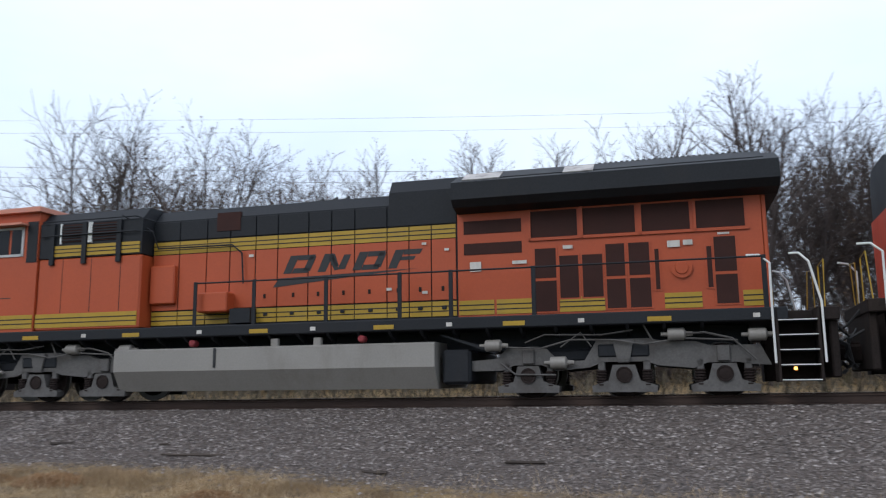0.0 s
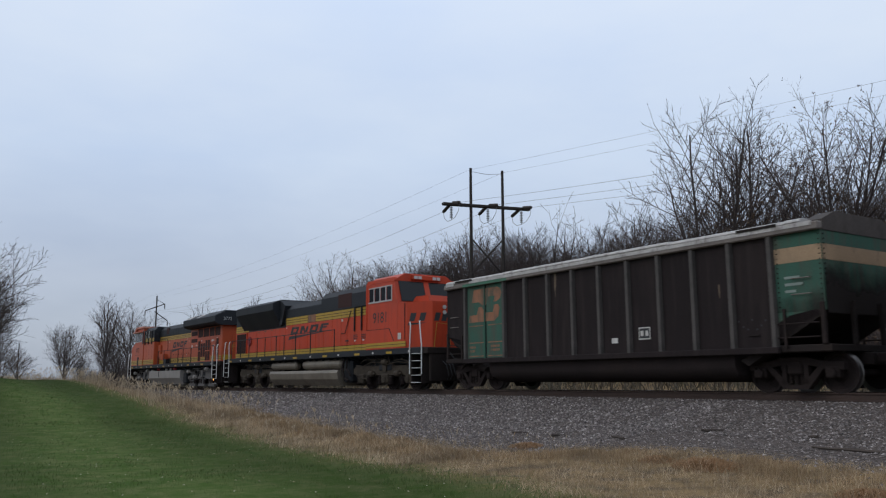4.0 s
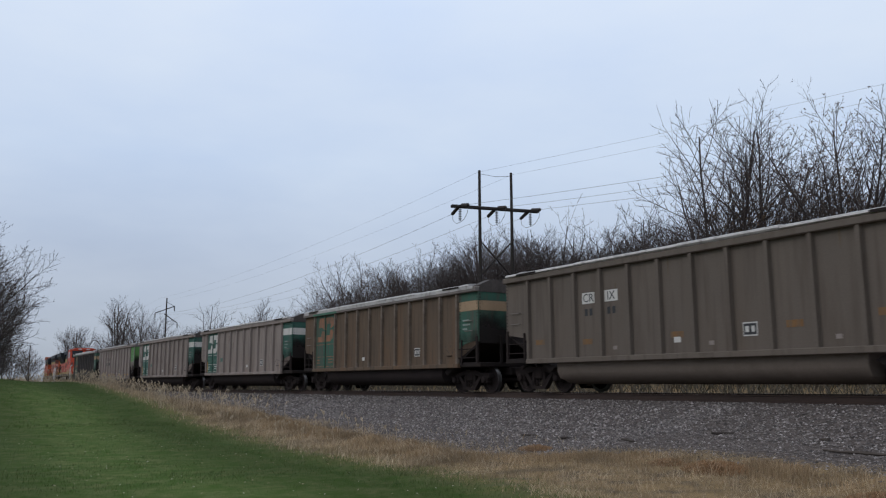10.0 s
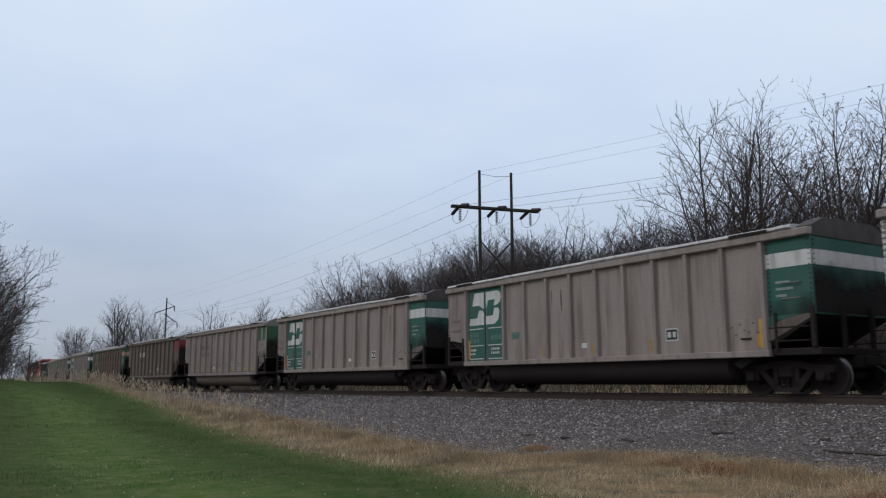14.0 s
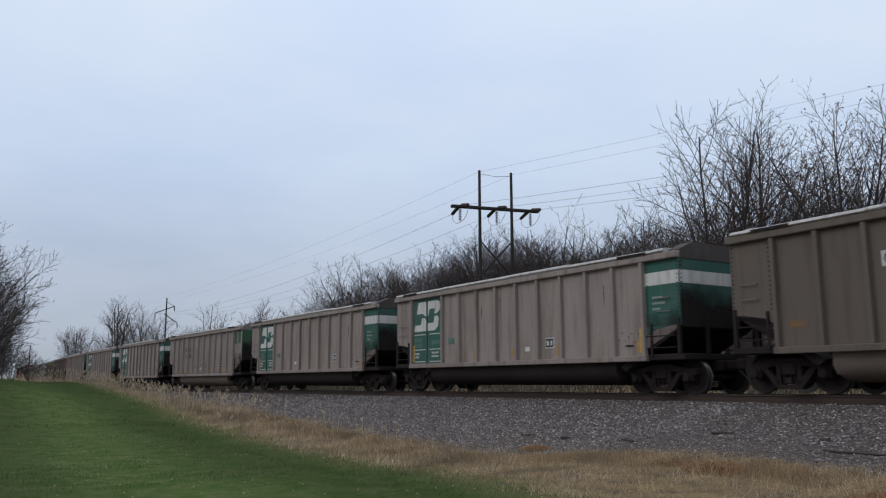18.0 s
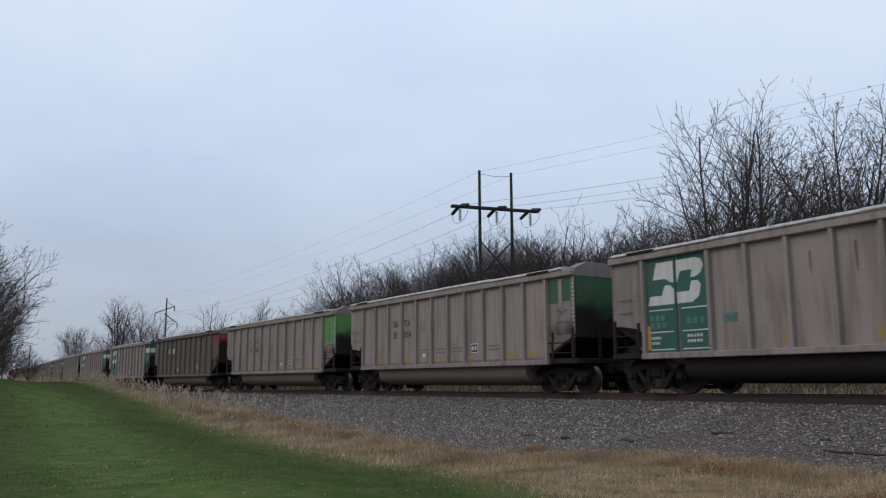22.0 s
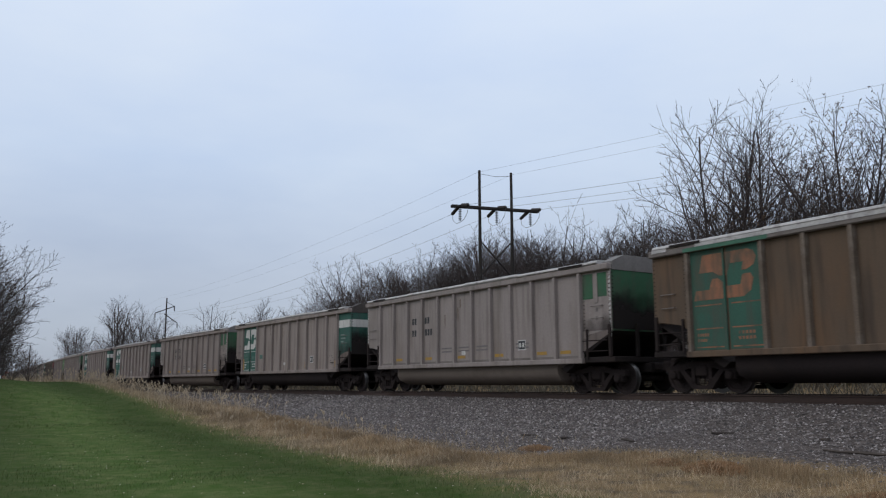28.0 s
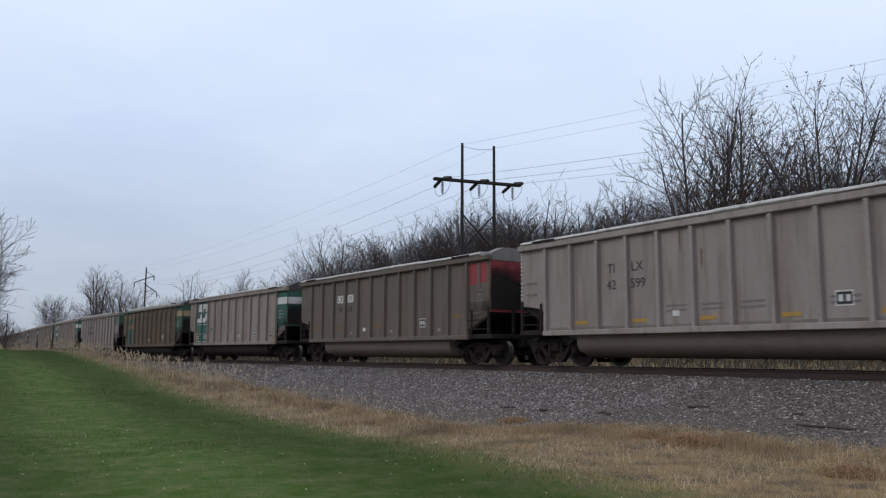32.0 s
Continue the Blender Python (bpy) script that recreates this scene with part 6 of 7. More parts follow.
    # tank, trucks, rails
    part("fuel_tank", Geo().prism([(-1.5, 1.12), (-1.5, 0.66), (-1.22, 0.22), (1.22, 0.22), (1.5, 0.66), (1.5, 1.12), (1.42, 1.16), (-1.42, 1.16)], -3.95, 3.6, "x"), M["tank"], lo, "grey fuel tank with an angled lower side")
    part("tank_gauge", Geo().box(-1.42, -1.36, -1.53, -1.5, 0.72, 1.14, 0.01), M["ink"], lo)
    part("underframe_box", Geo().box(3.7, 4.3, -1.3, 1.3, 0.3, 1.0, 0.06), M["loco_black"], lo)
    part("underframe_strut", Geo().prism([(3.65, 1.3), (3.75, 1.3), (4.9, 0.95), (4.8, 0.9)], -1.3, -1.2, "y"), M["loco_black"], lo)
    for x in (-2.0, 2.0):
        part("fuel_filler", Geo().disc((x, -1.38, 1.26), "y", [(-0.09, 0.05), (-0.06, 0.08), (0.1, 0.08)], 10), M["red"], lo, "red filler cap")
    for x in (-0.1, 0.9):
        part("tank_bracket", Geo().box(x, x + 0.18, -1.42, -1.3, 1.14, 1.32, 0.02), M["tank"], lo)
    loco_truck(lo, -6.25, "grey_truck", number=0)
    loco_truck(lo, 7.32, "grey_truck", number=0)
    posts(lo, [-1.95, -0.5, 1.2, 2.85, 3.95, 5.65, 9.95], 2.62)
    end_steps(lo, 10.45, 1)
    end_steps(lo, -9.75, -1)
    part("marker_lamp", Geo().disc((10.35, -1.51, 0.52), "y", [(0, 0.03), (-0.03, 0.03)], 8), M["amber"], lo, "small glowing amber lamp")
    LOCOS.append((lo, mid))


def second_loco():
    """Runs backwards: flared radiator to the left, cab and nose to the right."""
    mid = 11.5
    lo = thing("diesel_locomotive", on_line(COUPLED - mid), "orange and black diesel locomotive with yellow stripes and worn tank", "locomotive", "locomotives of the train")
    deck_of(lo, -10.6, 10.5)
    part("long_hood", Geo().box(-10.62, 6.2, -0.94, 0.94, 1.64, 4.05, 0.02), M["loco_black"], lo)
    xs = [-10.6, -8.75, -7.4, -6.3, -5.2, -4.1, -3.35, -2.5, -1.6, -0.7, 0.2, 1.1, 2.0, 2.9, 3.5, 4.2, 4.85, 5.5, 6.18]
    for x0, x1 in zip(xs, xs[1:]):
        a, b = x0 + 0.01, x1 - 0.01
        slab(lo, "hood_door", a, b, 1.95, 3.2 if x0 > -4 else 3.12, 0.94, "redorange", 0.03, 0.006)
        slab(lo, "yellow_stripe", a, b, 1.70, 1.93, 0.945, "loco_yellow", 0.02)
        slab(lo, "pin_line", a, b, 1.80, 1.82, 0.965, "loco_black", 0.003)
        if x0 > -4:
            if x0 == -0.7:
                slab(lo, "faded_patch", a, b, 3.22, 3.58, 0.945, "faded", 0.016)
            else:
                striped(lo, a, b, 3.22, 3.58, 0.945)
    part("roof_low", Geo().prism([(-0.95, 3.6), (-0.95, 4.0), (-0.7, 4.28), (0.7, 4.28), (0.95, 4.0), (0.95, 3.6)], -3.9, 0.8, "x"), M["loco_black"], lo)
    part("roof_high", Geo().prism([(-0.97, 3.6), (-0.97, 4.25), (-0.75, 4.52), (0.75, 4.52), (0.97, 4.25), (0.97, 3.6)], 0.8, 6.2, "x"), M["loco_black"], lo)
    slab(lo, "dynamic_brake_grille", 2.6, 3.9, 3.68, 4.3, 0.96, "grille", 0.02)
    part("radiator_flare", Geo().prism([(-0.96, 3.2), (-1.5, 4.05), (-1.5, 4.42), (-1.0, 4.62), (1.0, 4.62), (1.5, 4.42), (1.5, 4.05), (0.96, 3.2)], -9.3, -3.9, "x"), M["loco_black"], lo, "black flared radiator housing")
    part("flare_end", Geo().prism([(-3.9, 3.25), (-3.9, 4.6), (-3.2, 4.25), (-3.6, 3.3)], -1.1, 1.1, "y"), M["loco_black"], lo)
    part("rear_roof", Geo().prism([(-0.95, 3.35), (-0.95, 4.1), (-0.7, 4.42), (0.7, 4.42), (0.95, 4.1), (0.95, 3.35)], -10.64, -9.3, "x"), M["loco_black"], lo)
    striped(lo, -10.6, -8.6, 3.14, 3.5, 0.95)
    part("roof_fan", Geo().disc((-6.5, 0, 4.62), "z", [(0, 0.7), (0.08, 0.7), (0.08, 0.55)], 20), M["loco_black"], lo)
    slab(lo, "side_grille", -10.4, -8.85, 1.95, 3.05, 0.97, "grille", 0.02)
    slab(lo, "grille_frame", -10.47, -8.78, 3.05, 3.1, 0.97, "redorange", 0.05)
    slab(lo, "grille_frame", -8.85, -8.78, 1.9, 3.1, 0.97, "redorange", 0.05)
    part("fan_ring", Geo().disc((-8.35, -0.98, 2.6), "y", [(0, 0.26), (-0.05, 0.26), (-0.05, 0.2), (-0.03, 0.19)], 18).box(-8.37, -8.33, -1.02, -0.98, 2.35, 2.85).box(-8.6, -8.1, -1.02, -0.98, 2.58, 2.62), M["red"], lo, "round red wheel")
    part("rear_wall", Geo().box(-10.68, -10.62, -0.95, 0.95, 1.64, 3.4, 0.02), M["redorange"], lo)
    for i, x in enumerate((-0.1, 0.3, 0.6)):
        part("roof_horn", Geo().disc((x, -0.15, 4.5 + 0.08 * (i % 2)), "x", [(-0.25, 0.1), (-0.1, 0.05), (0.2, 0.03)], 10).box(x - 0.03, x + 0.03, -0.18, -0.12, 4.26, 4.5), M["ink"], lo)
    slant_logo(lo, -2.75, 2.72, 4.5, 0.36, -0.974)
    # cab, windows, nose
    part("cab", Geo().prism([(6.21, 1.64), (6.21, 4.35), (6.36, 4.5), (8.42, 4.5), (8.78, 3.42), (8.78, 1.64)], -1.5, 1.5, "y"), M["redorange"], lo)
    part("cab_roof", Geo().prism([(-1.52, 4.36), (-1.0, 4.68), (1.0, 4.68), (1.52, 4.36)], 6.15, 8.5, "x"), M["redorange"], lo)
    for x0, x1 in ((6.5, 6.86), (6.96, 7.36), (7.46, 7.84), (7.94, 8.3)):
        slab(lo, "cab_window", x0, x1, 3.62, 4.15, 1.5, "glass", 0.01)
        slab(lo, "window_frame", x1, x1 + 0.06, 3.56, 4.2, 1.5, "frame_trim", 0.02)
    slab(lo, "window_frame", 6.44, 8.36, 3.55, 3.61, 1.5, "frame_trim", 0.02)
    slab(lo, "window_frame", 6.44, 8.36, 4.16, 4.2, 1.5, "frame_trim", 0.015)
    part("windshield", Geo().prism([(8.44, 4.42), (8.76, 3.52), (8.79, 3.53), (8.47, 4.43)], -1.3, -0.12, "y"), M["glass"], lo)
    part("windshield", Geo().prism([(8.44, 4.42), (8.76, 3.52), (8.79, 3.53), (8.47, 4.43)], 0.12, 1.3, "y"), M["glass"], lo)
    part("windshield_post", Geo().prism([(8.43, 4.45), (8.77, 3.46), (8.82, 3.47), (8.48, 4.46)], -0.12, 0.12, "y"), M["redorange"], lo)
    part("headboard", Geo().box(8.2, 8.62, -0.7, 0.7, 4.42, 4.64, 0.03), M["redorange"], lo)
    for y in (-0.55, -0.35, 0.35, 0.55):
        part("number_lamp", Geo().box(8.62, 8.64, y - 0.08, y + 0.08, 4.46, 4.58), M["lamp"], lo)
    part("nose", Geo().prism([(8.79, -1.5), (9.42, -1.46), (10.3, -0.85), (10.3, 0.85), (9.42, 1.46), (8.79, 1.5)], 1.64, 3.42, "z"), M["redorange"], lo)
    part("nose_top", Geo().prism([(8.85, 3.42), (10.2, 3.42), (10.1, 3.66), (9.2, 3.68)], -0.9, 0.9, "y"), M["redorange"], lo)
    part("anti_glare", Geo().box(8.8, 9.35, -1.3, 1.3, 3.421, 3.44), M["ink"], lo)
    for z in (3.0, 3.2):
        part("headlight", Geo().disc((10.3, -0.3, z), "x", [(0, 0.08), (0.04, 0.08), (0.04, 0.06)], 12), M["lamp"], lo)
    letters("road_number", "9181", 0.62, "ink", lo, pose(7.4, -1.504, 2.72, 90, 0, 0))
    slab(lo, "seam", 6.25, 8.1, 2.44, 2.46, 1.5, "loco_black", 0.003)
    slab(lo, "seam", 9.28, 9.295, 1.95, 3.4, 1.475, "loco_black", 0.02)
    slab(lo, "cab_trim", 6.24, 6.3, 2.46, 4.3, 1.5, "redorange", 0.03)
    part("seam_slant", Geo().prism([(8.1, 2.44), (8.14, 2.46), (8.5, 1.96), (8.46, 1.94)], -1.503, -1.5, "y"), M["loco_black"], lo)
    for k in range(2):
        slab(lo, "louvre_patch", 4.1 + 0.75 * k, 4.5 + 0.75 * k, 2.2, 2.23, 0.975, "ink", 0.01)
        slab(lo, "louvre_patch", 4.1 + 0.75 * k, 4.5 + 0.75 * k, 2.28, 2.31, 0.975, "ink", 0.01)
        slab(lo, "louvre_patch", 4.1 + 0.75 * k, 4.5 + 0.75 * k, 2.36, 2.39, 0.975, "ink", 0.01)
    for x in (4.25, 4.9, 5.4, 5.85):
        slab(lo, "hood_bracket", x - 0.035, x + 0.035, 2.55, 3.6, 0.98, "loco_black", 0.05)
    slab(lo, "hood_rail", 4.2, 6.15, 3.62, 3.66, 1.0, "loco_black", 0.04)
    part("slant_rod", Geo().tube([(3.0, -1.0, 2.5), (3.35, -1.0, 2.5), (3.9, -1.0, 3.5)], 0.018, 5), M["loco_black"], lo)
    slab(lo, "yellow_stripe", 6.25, 9.4, 1.7, 1.9, 1.5, "loco_yellow", 0.012)
    slab(lo, "pin_line", 6.25, 9.4, 1.79, 1.81, 1.512, "loco_black", 0.003)
    for k in range(4):
        ob = part("logo_block", shared("nlogo", lambda: Geo().prism([(0, 2.66), (0.22, 2.66), (0.32, 2.98), (0.08, 2.98)], -0.006, -0.001, "y").mesh("logo_block", M["ink"])), None, lo, "dark slanted logo shape")
        ob.matrix_basis = pose(9.5 + 0.34 * k, -1.41 + 0.2357 * k, 0, 0, 0, 34.7) if k < 2 else pose(10.3, -0.78 + 0.34 * (k - 2), 0, 0, 0, 90)
    part("logo_wedge", Geo().prism([(-0.02, 2.5), (0.02, 2.58), (0.78, 2.6), (0.5, 2.54)], -0.006, -0.001, "y"), M["ink"], lo, "dark logo wedge").matrix_basis = pose(9.46, -1.437, 0, 0, 0, 34.7)
    slab(lo, "inspection_plate", 8.8, 9.04, 1.98, 2.24, 1.5, "white", 0.005)
    tags(lo, -1.0, [(3.0, 3.05, 0.14, 0.1, "white"), (-3.2, 3.05, 0.1, 0.06, "white"), (-7.2, 3.0, 0.3, 0.05, "faded"), (-6.2, 3.02, 0.3, 0.05, "faded"), (-5.3, 3.05, 0.3, 0.05, "faded"), (-4.4, 3.08, 0.3, 0.05, "faded"), (3.4, 2.12, 0.3, 0.06, "ink"), (4.25, 2.1, 0.14, 0.06, "white"), (5.0, 2.1, 0.14, 0.06, "white"), (-2.2, 3.05, 0.3, 0.05, "faded"), (-8.9, 3.28, 0.12, 0.07, "white")])
    part("air_reservoir", Geo().disc((-4.3, -1.15, 1.12), "x", [(0, 0.1), (0.08, 0.2), (3.0, 0.2), (3.1, 0.1)], 16), M["worn_tank"], lo, "worn cylindrical air tank")
    part("air_reservoir", Geo().disc((-0.4, -1.15, 1.12), "x", [(0, 0.1), (0.08, 0.22), (3.9, 0.22), (4.0, 0.1)], 16), M["worn_tank"], lo, "worn cylindrical air tank")
    part("fuel_tank", Geo().prism([(-1.45, 0.85), (-1.5, 0.72), (-1.45, 0.45), (-1.2, 0.16), (1.2, 0.16), (1.45, 0.45), (1.5, 0.72), (1.45, 0.85)], -4.1, 3.6, "x"), M["worn_tank"], lo, "worn tan fuel tank")
    part("underframe_box", Geo().box(3.65, 4.4, -1.2, 1.2, 0.3, 1.3, 0.08), M["loco_black"], lo)
    part("pipework", Geo().tube([(3.9, -1.3, 1.4), (3.8, -1.35, 0.9), (4.0, -1.35, 0.5), (4.3, -1.3, 0.4)], 0.05, 7).tube([(4.2, -1.3, 1.4), (4.1, -1.3, 0.9), (4.5, -1.3, 0.6)], 0.04, 7), M["sooty"], lo)
    loco_truck(lo, -6.45, "brown_truck", (-1.95, 0.0, 2.05), 0)
    loco_truck(lo, 7.3, "brown_truck", (-1.8, 0.0, 1.8), 0)
    posts(lo, [-9.9, -8.5, -7.2, -6.0, -4.9, -3.4, -2.4, -1.0, 0.7, 3.2], 2.68, 1.46, "loco_black", 0.03)
    end_steps(lo, 10.15, 1)
    end_steps(lo, -10.55, -1)
    for k in range(9):
        slab(lo, "grille_slat", -10.36 + 0.165 * k, -10.33 + 0.165 * k, 1.97, 3.03, 0.99, "sooty", 0.012)
    letters("road_number", "9181", 0.16, "ink", lo, pose(-9.9, -0.985, 3.02, 90, 0, 0))
    LOCOS.append((lo, mid))


M["amber"] = bpy.data.materials.new("amber_lamp_glow")
M["amber"].use_nodes = True
M["amber"].node_tree.nodes["Principled BSDF"].inputs["Base Color"].default_value = (0.9, 0.35, 0.05, 1)
M["amber"].node_tree.nodes["Principled BSDF"].inputs["Emission Color"].default_value = (1.0, 0.4, 0.08, 1)
M["amber"].node_tree.nodes["Principled BSDF"].inputs["Emission Strength"].default_value = 4.0
lead_loco()
second_loco()
# ---- bare trees ----
def grow(seed, height, fork, stems, spread, up, counts, leafy=0.0, whip=0.0, limbs=0):
    """A leafless tree: a trunk that forks at a share of its height into stems, each carrying side branches, twigs and fine shoots that bend upwards.
    counts: side branches on a stem, twigs on a branch, shoots on a twig."""
    rnd = random.Random(seed)
    wood, twig, leaf = Geo(), Geo(), Geo()
    wind = Vector((0.5, 0.86, 0.0)) * whip

    def around(d, a, w):
        """d turned by a towards the side w of its own axis."""
        s1 = d.cross(Vector((0.31, 0.17, 0.93)) if abs(d.z) < 0.9 else Vector((1, 0.2, 0))).normalized()
        s2 = d.cross(s1)
        return (d * math.cos(a) + (s1 * math.cos(w) + s2 * math.sin(w)) * math.sin(a)).normalized()

    def tuft(c):
        for _ in range(3):
            q = c + Vector((rnd.uniform(-1, 1), rnd.uniform(-1, 1), rnd.uniform(-1, 1))) * 0.07
            u = Vector((rnd.uniform(-1, 1), rnd.uniform(-1, 1), rnd.uniform(-1, 1))).normalized() * rnd.uniform(0.035, 0.07)
            v = u.cross(Vector((rnd.uniform(-1, 1), rnd.uniform(-1, 1), 1))).normalized() * rnd.uniform(0.025, 0.045)
            leaf.add([q - u, q + v, q + u, q - v], [(0, 1, 2, 3)])

    def branch(p, d, ln, r, lv):
        n = (6, 6, 3, 1, 1)[lv]
        pts, e = [p], d
        for i in range(n):
            e = (e + Vector((rnd.gauss(0, 1), rnd.gauss(0, 1), rnd.gauss(0, 0.7))) * (0.05, 0.065, 0.08, 0.09, 0.08)[lv] + Vector((0, 0, up * (0.3 if lv == 0 else 1.0 if lv < 3 else 1.6))) + wind * (i / n) * (0.2 if lv < 2 else 1.0)).normalized()
            pts.append(pts[-1] + e * (ln / n))
        end = 0.66 if lv == 0 else 0.34
        rs = [r * (1 - (1 - end) * i / n) for i in range(n + 1)]
        if lv < 3:
            (wood if lv < 2 else twig).tube(pts, rs, (7, 5, 3)[lv], caps=False)
        else:
            side = d.cross(Vector((rnd.uniform(-1, 1), rnd.uniform(-1, 1), rnd.uniform(-1, 1)))).normalized()
            for i in range(n):
                w0, w1 = max(rs[i], 0.0115), max(rs[i + 1], 0.009)
                if lv == 4 and i == n - 1:
                    twig.add([pts[i] + side * w0, pts[i] - side * w0, pts[i + 1]], [(0, 1, 2)])
                else:
                    twig.add([pts[i] + side * w0, pts[i] - side * w0, pts[i + 1] - side * w1, pts[i + 1] + side * w1], [(0, 1, 2, 3)])
            if leafy and lv == 4 and rnd.random() < leafy:
                tuft(pts[-1])
        return pts, rs

    def spot(pts, rs, f):
        x = f * (len(pts) - 1)
        i = min(int(x), len(pts) - 2)
        return pts[i].lerp(pts[i + 1], x - i), (pts[i + 1] - pts[i]).normalized(), rs[i] + (rs[i + 1] - rs[i]) * (x - i)

    def dress(pts, rs, ln, lv):
        """Side branches along a branch, shorter towards its tip."""
        if lv > 4:
            return
        n, w = counts[lv - 2], rnd.uniform(0, 6.28)
        for i in range(n):
            f = 0.16 + 0.82 * (i + rnd.uniform(0.1, 0.9)) / n
            p, e, r = spot(pts, rs, f)
            w += 2.4 + rnd.uniform(-0.5, 0.5)
            sub = ln * (0.58, 0.55, 0.5)[lv - 2] * (1.0 - 0.56 * f) * rnd.uniform(0.75, 1.2)
            q, rr = branch(p, around(e, rnd.uniform(0.5, 0.9), w), sub, max(r * 0.58, 0.02 if lv == 2 else 0.0), lv)
            dress(q, rr, sub, lv + 1)

    base = Vector((0, 0, -0.3))
    trunk, tr = branch(base, Vector((0, 0, 1)), height * fork + 0.3, height * 0.0155, 0)
    w = rnd.uniform(0, 6.28)
    for i in range(stems):
        w += 6.283 / stems * rnd.uniform(0.75, 1.25)
        a = spread * (rnd.uniform(0.08, 0.3) if i == 0 else rnd.uniform(0.35, 1.0))
        ln = height * (1 - fork) * (1.0 - 0.22 * a) * rnd.uniform(0.82, 1.05)
        p, _, r = spot(trunk, tr, rnd.uniform(0.7, 1.0) if i else 1.0)
        q, rr = branch(p, around(Vector((0, 0, 1)), a, w), ln, r * (0.82 if i == 0 else 0.68), 1)
        dress(q, rr, ln, 2)
    for i in range(limbs):
        p, e, r = spot(trunk, tr, 0.35 + 0.6 * i / max(limbs, 1))
        w += 2.4
        ln = height * 0.3 * rnd.uniform(0.7, 1.1)
        q, rr = branch(p, around(e, rnd.uniform(0.7, 1.0), w), ln, r * 0.4, 1)
        dress(q, rr, ln * 0.8, 2)
    return wood, twig, leaf


KINDS = {}
FORMS = {"open": (31, 14, 0.24, 6, 0.75, 0.08, (15, 9, 4)), "vee": (47, 14, 0.2, 5, 0.6, 0.07, (17, 9, 4)), "fan": (52, 14, 0.26, 7, 0.55, 0.07, (16, 8, 4), 0.2),
         "tall": (32, 15, 0.45, 4, 0.5, 0.10, (12, 8, 4), 0.0, 0.0, 6), "slim": (34, 13, 0.5, 3, 0.45, 0.12, (12, 8, 4), 0.0, 0.0, 7), "round": (33, 11, 0.2, 9, 0.95, 0.09, (12, 9, 4), 0.36),
         "wide": (35, 11, 0.15, 8, 1.1, 0.10, (13, 9, 4)), "brush": (36, 5.5, 0.04, 10, 0.9, 0.06, (9, 7, 4)), "sparse": (37, 13, 0.25, 4, 0.6, 0.05, (7, 5, 3)),
         "scrub": (38, 4.5, 0.04, 11, 1.1, 0.05, (9, 6, 4), 0.12), "whip": (39, 12, 0.12, 8, 0.4, 0.03, (7, 4, 3), 0.0, 0.16), "thicket": (40, 10, 0.08, 9, 0.5, 0.08, (14, 9, 4)),
         "low": (43, 11, 0.1, 11, 1.15, 0.09, (13, 9, 5)), "tufty": (41, 12, 0.2, 7, 0.6, 0.10, (11, 8, 4), 0.25)}


def tree_meshes(kind):
    w, t, lf = grow(*FORMS[kind])
    top = float(np.percentile([v[2] for v in t.v], 99.7))
    high = np.array([v for v in t.v if v[2] > 0.5 * top])
    cx, cy, cz = high.mean(axis=0)
    if kind != "whip":
        for g in (w, t, lf):  # the crown stands over the root
            g.v = [(x - cx * max(z, 0) / cz, y - cy * max(z, 0) / cz, z) for x, y, z in g.v]
    return w.mesh("trunk", M["bark"]), t.mesh("crown", M["twigs"]), lf.mesh("foliage", M["leaves"]) if lf.v else None, top


def tree(kind, az, across, rise, turn, label, name="bare_tree", group="bare trees along the railway", dist=None):
    """A tree by its bearing (degrees left of straight across the track), its distance across, and the angle to which its top rises."""
    if kind not in KINDS:
        KINDS[kind] = tree_meshes(kind)
    dist = dist or min(across * float(np.interp(az, [55, 76], [1.0, 0.68])) / max(math.cos(radians(az)), 0.16), 260)
    x, y = -dist * math.sin(radians(az)), dist * math.cos(radians(az))
    z = ground(x, y)
    w, tw, lf, top = KINDS[kind]
    k = (EYE + dist * math.tan(radians(rise)) - z) / top
    t = thing(name, pose(x, y, z, 0, 0, turn), label, "tree", group)
    t.scale = (k, k, k)
    part("trunk", w, None, t)
    part("crown", tw, None, t)
    if lf:
        part("foliage", lf, None, t, "brown withered leaves")
    return t


BARE = "leafless grey-brown tree beyond the railway"
rnd = random.Random(77)
# how high the mass of the wood stands against the sky, by bearing
SKY_AZ = [-22, -12, -3, 3, 8, 16, 22, 29.5, 35, 40, 44, 47, 52, 58, 63, 67, 70, 73, 77, 83]
SKY_UP = [13.6, 14, 14.5, 14.5, 14.6, 13.2, 13.2, 12.8, 12.2, 11.4, 11.2, 10.8, 10.4, 9.8, 8.4, 6.4, 5.5, 4.6, 3.7, 2.4]


def skyline(az):
    return float(np.interp(az, SKY_AZ, SKY_UP))


def row_of_trees(kinds, az, stop, near, far, low, high, gap, label=BARE, name="bare_tree", group="bare trees along the railway"):
    """Trees side by side by bearing, at distances and heights drawn at random."""
    while az < stop:
        tree(rnd.choice(kinds), az, rnd.uniform(near, far), skyline(az) * rnd.uniform(low, high), rnd.uniform(0, 360), label, name, group)
        az += rnd.uniform(0.75, 1.25) * gap * (1.0 if az > 24 else 1.6 if az > 0 else 2.8)


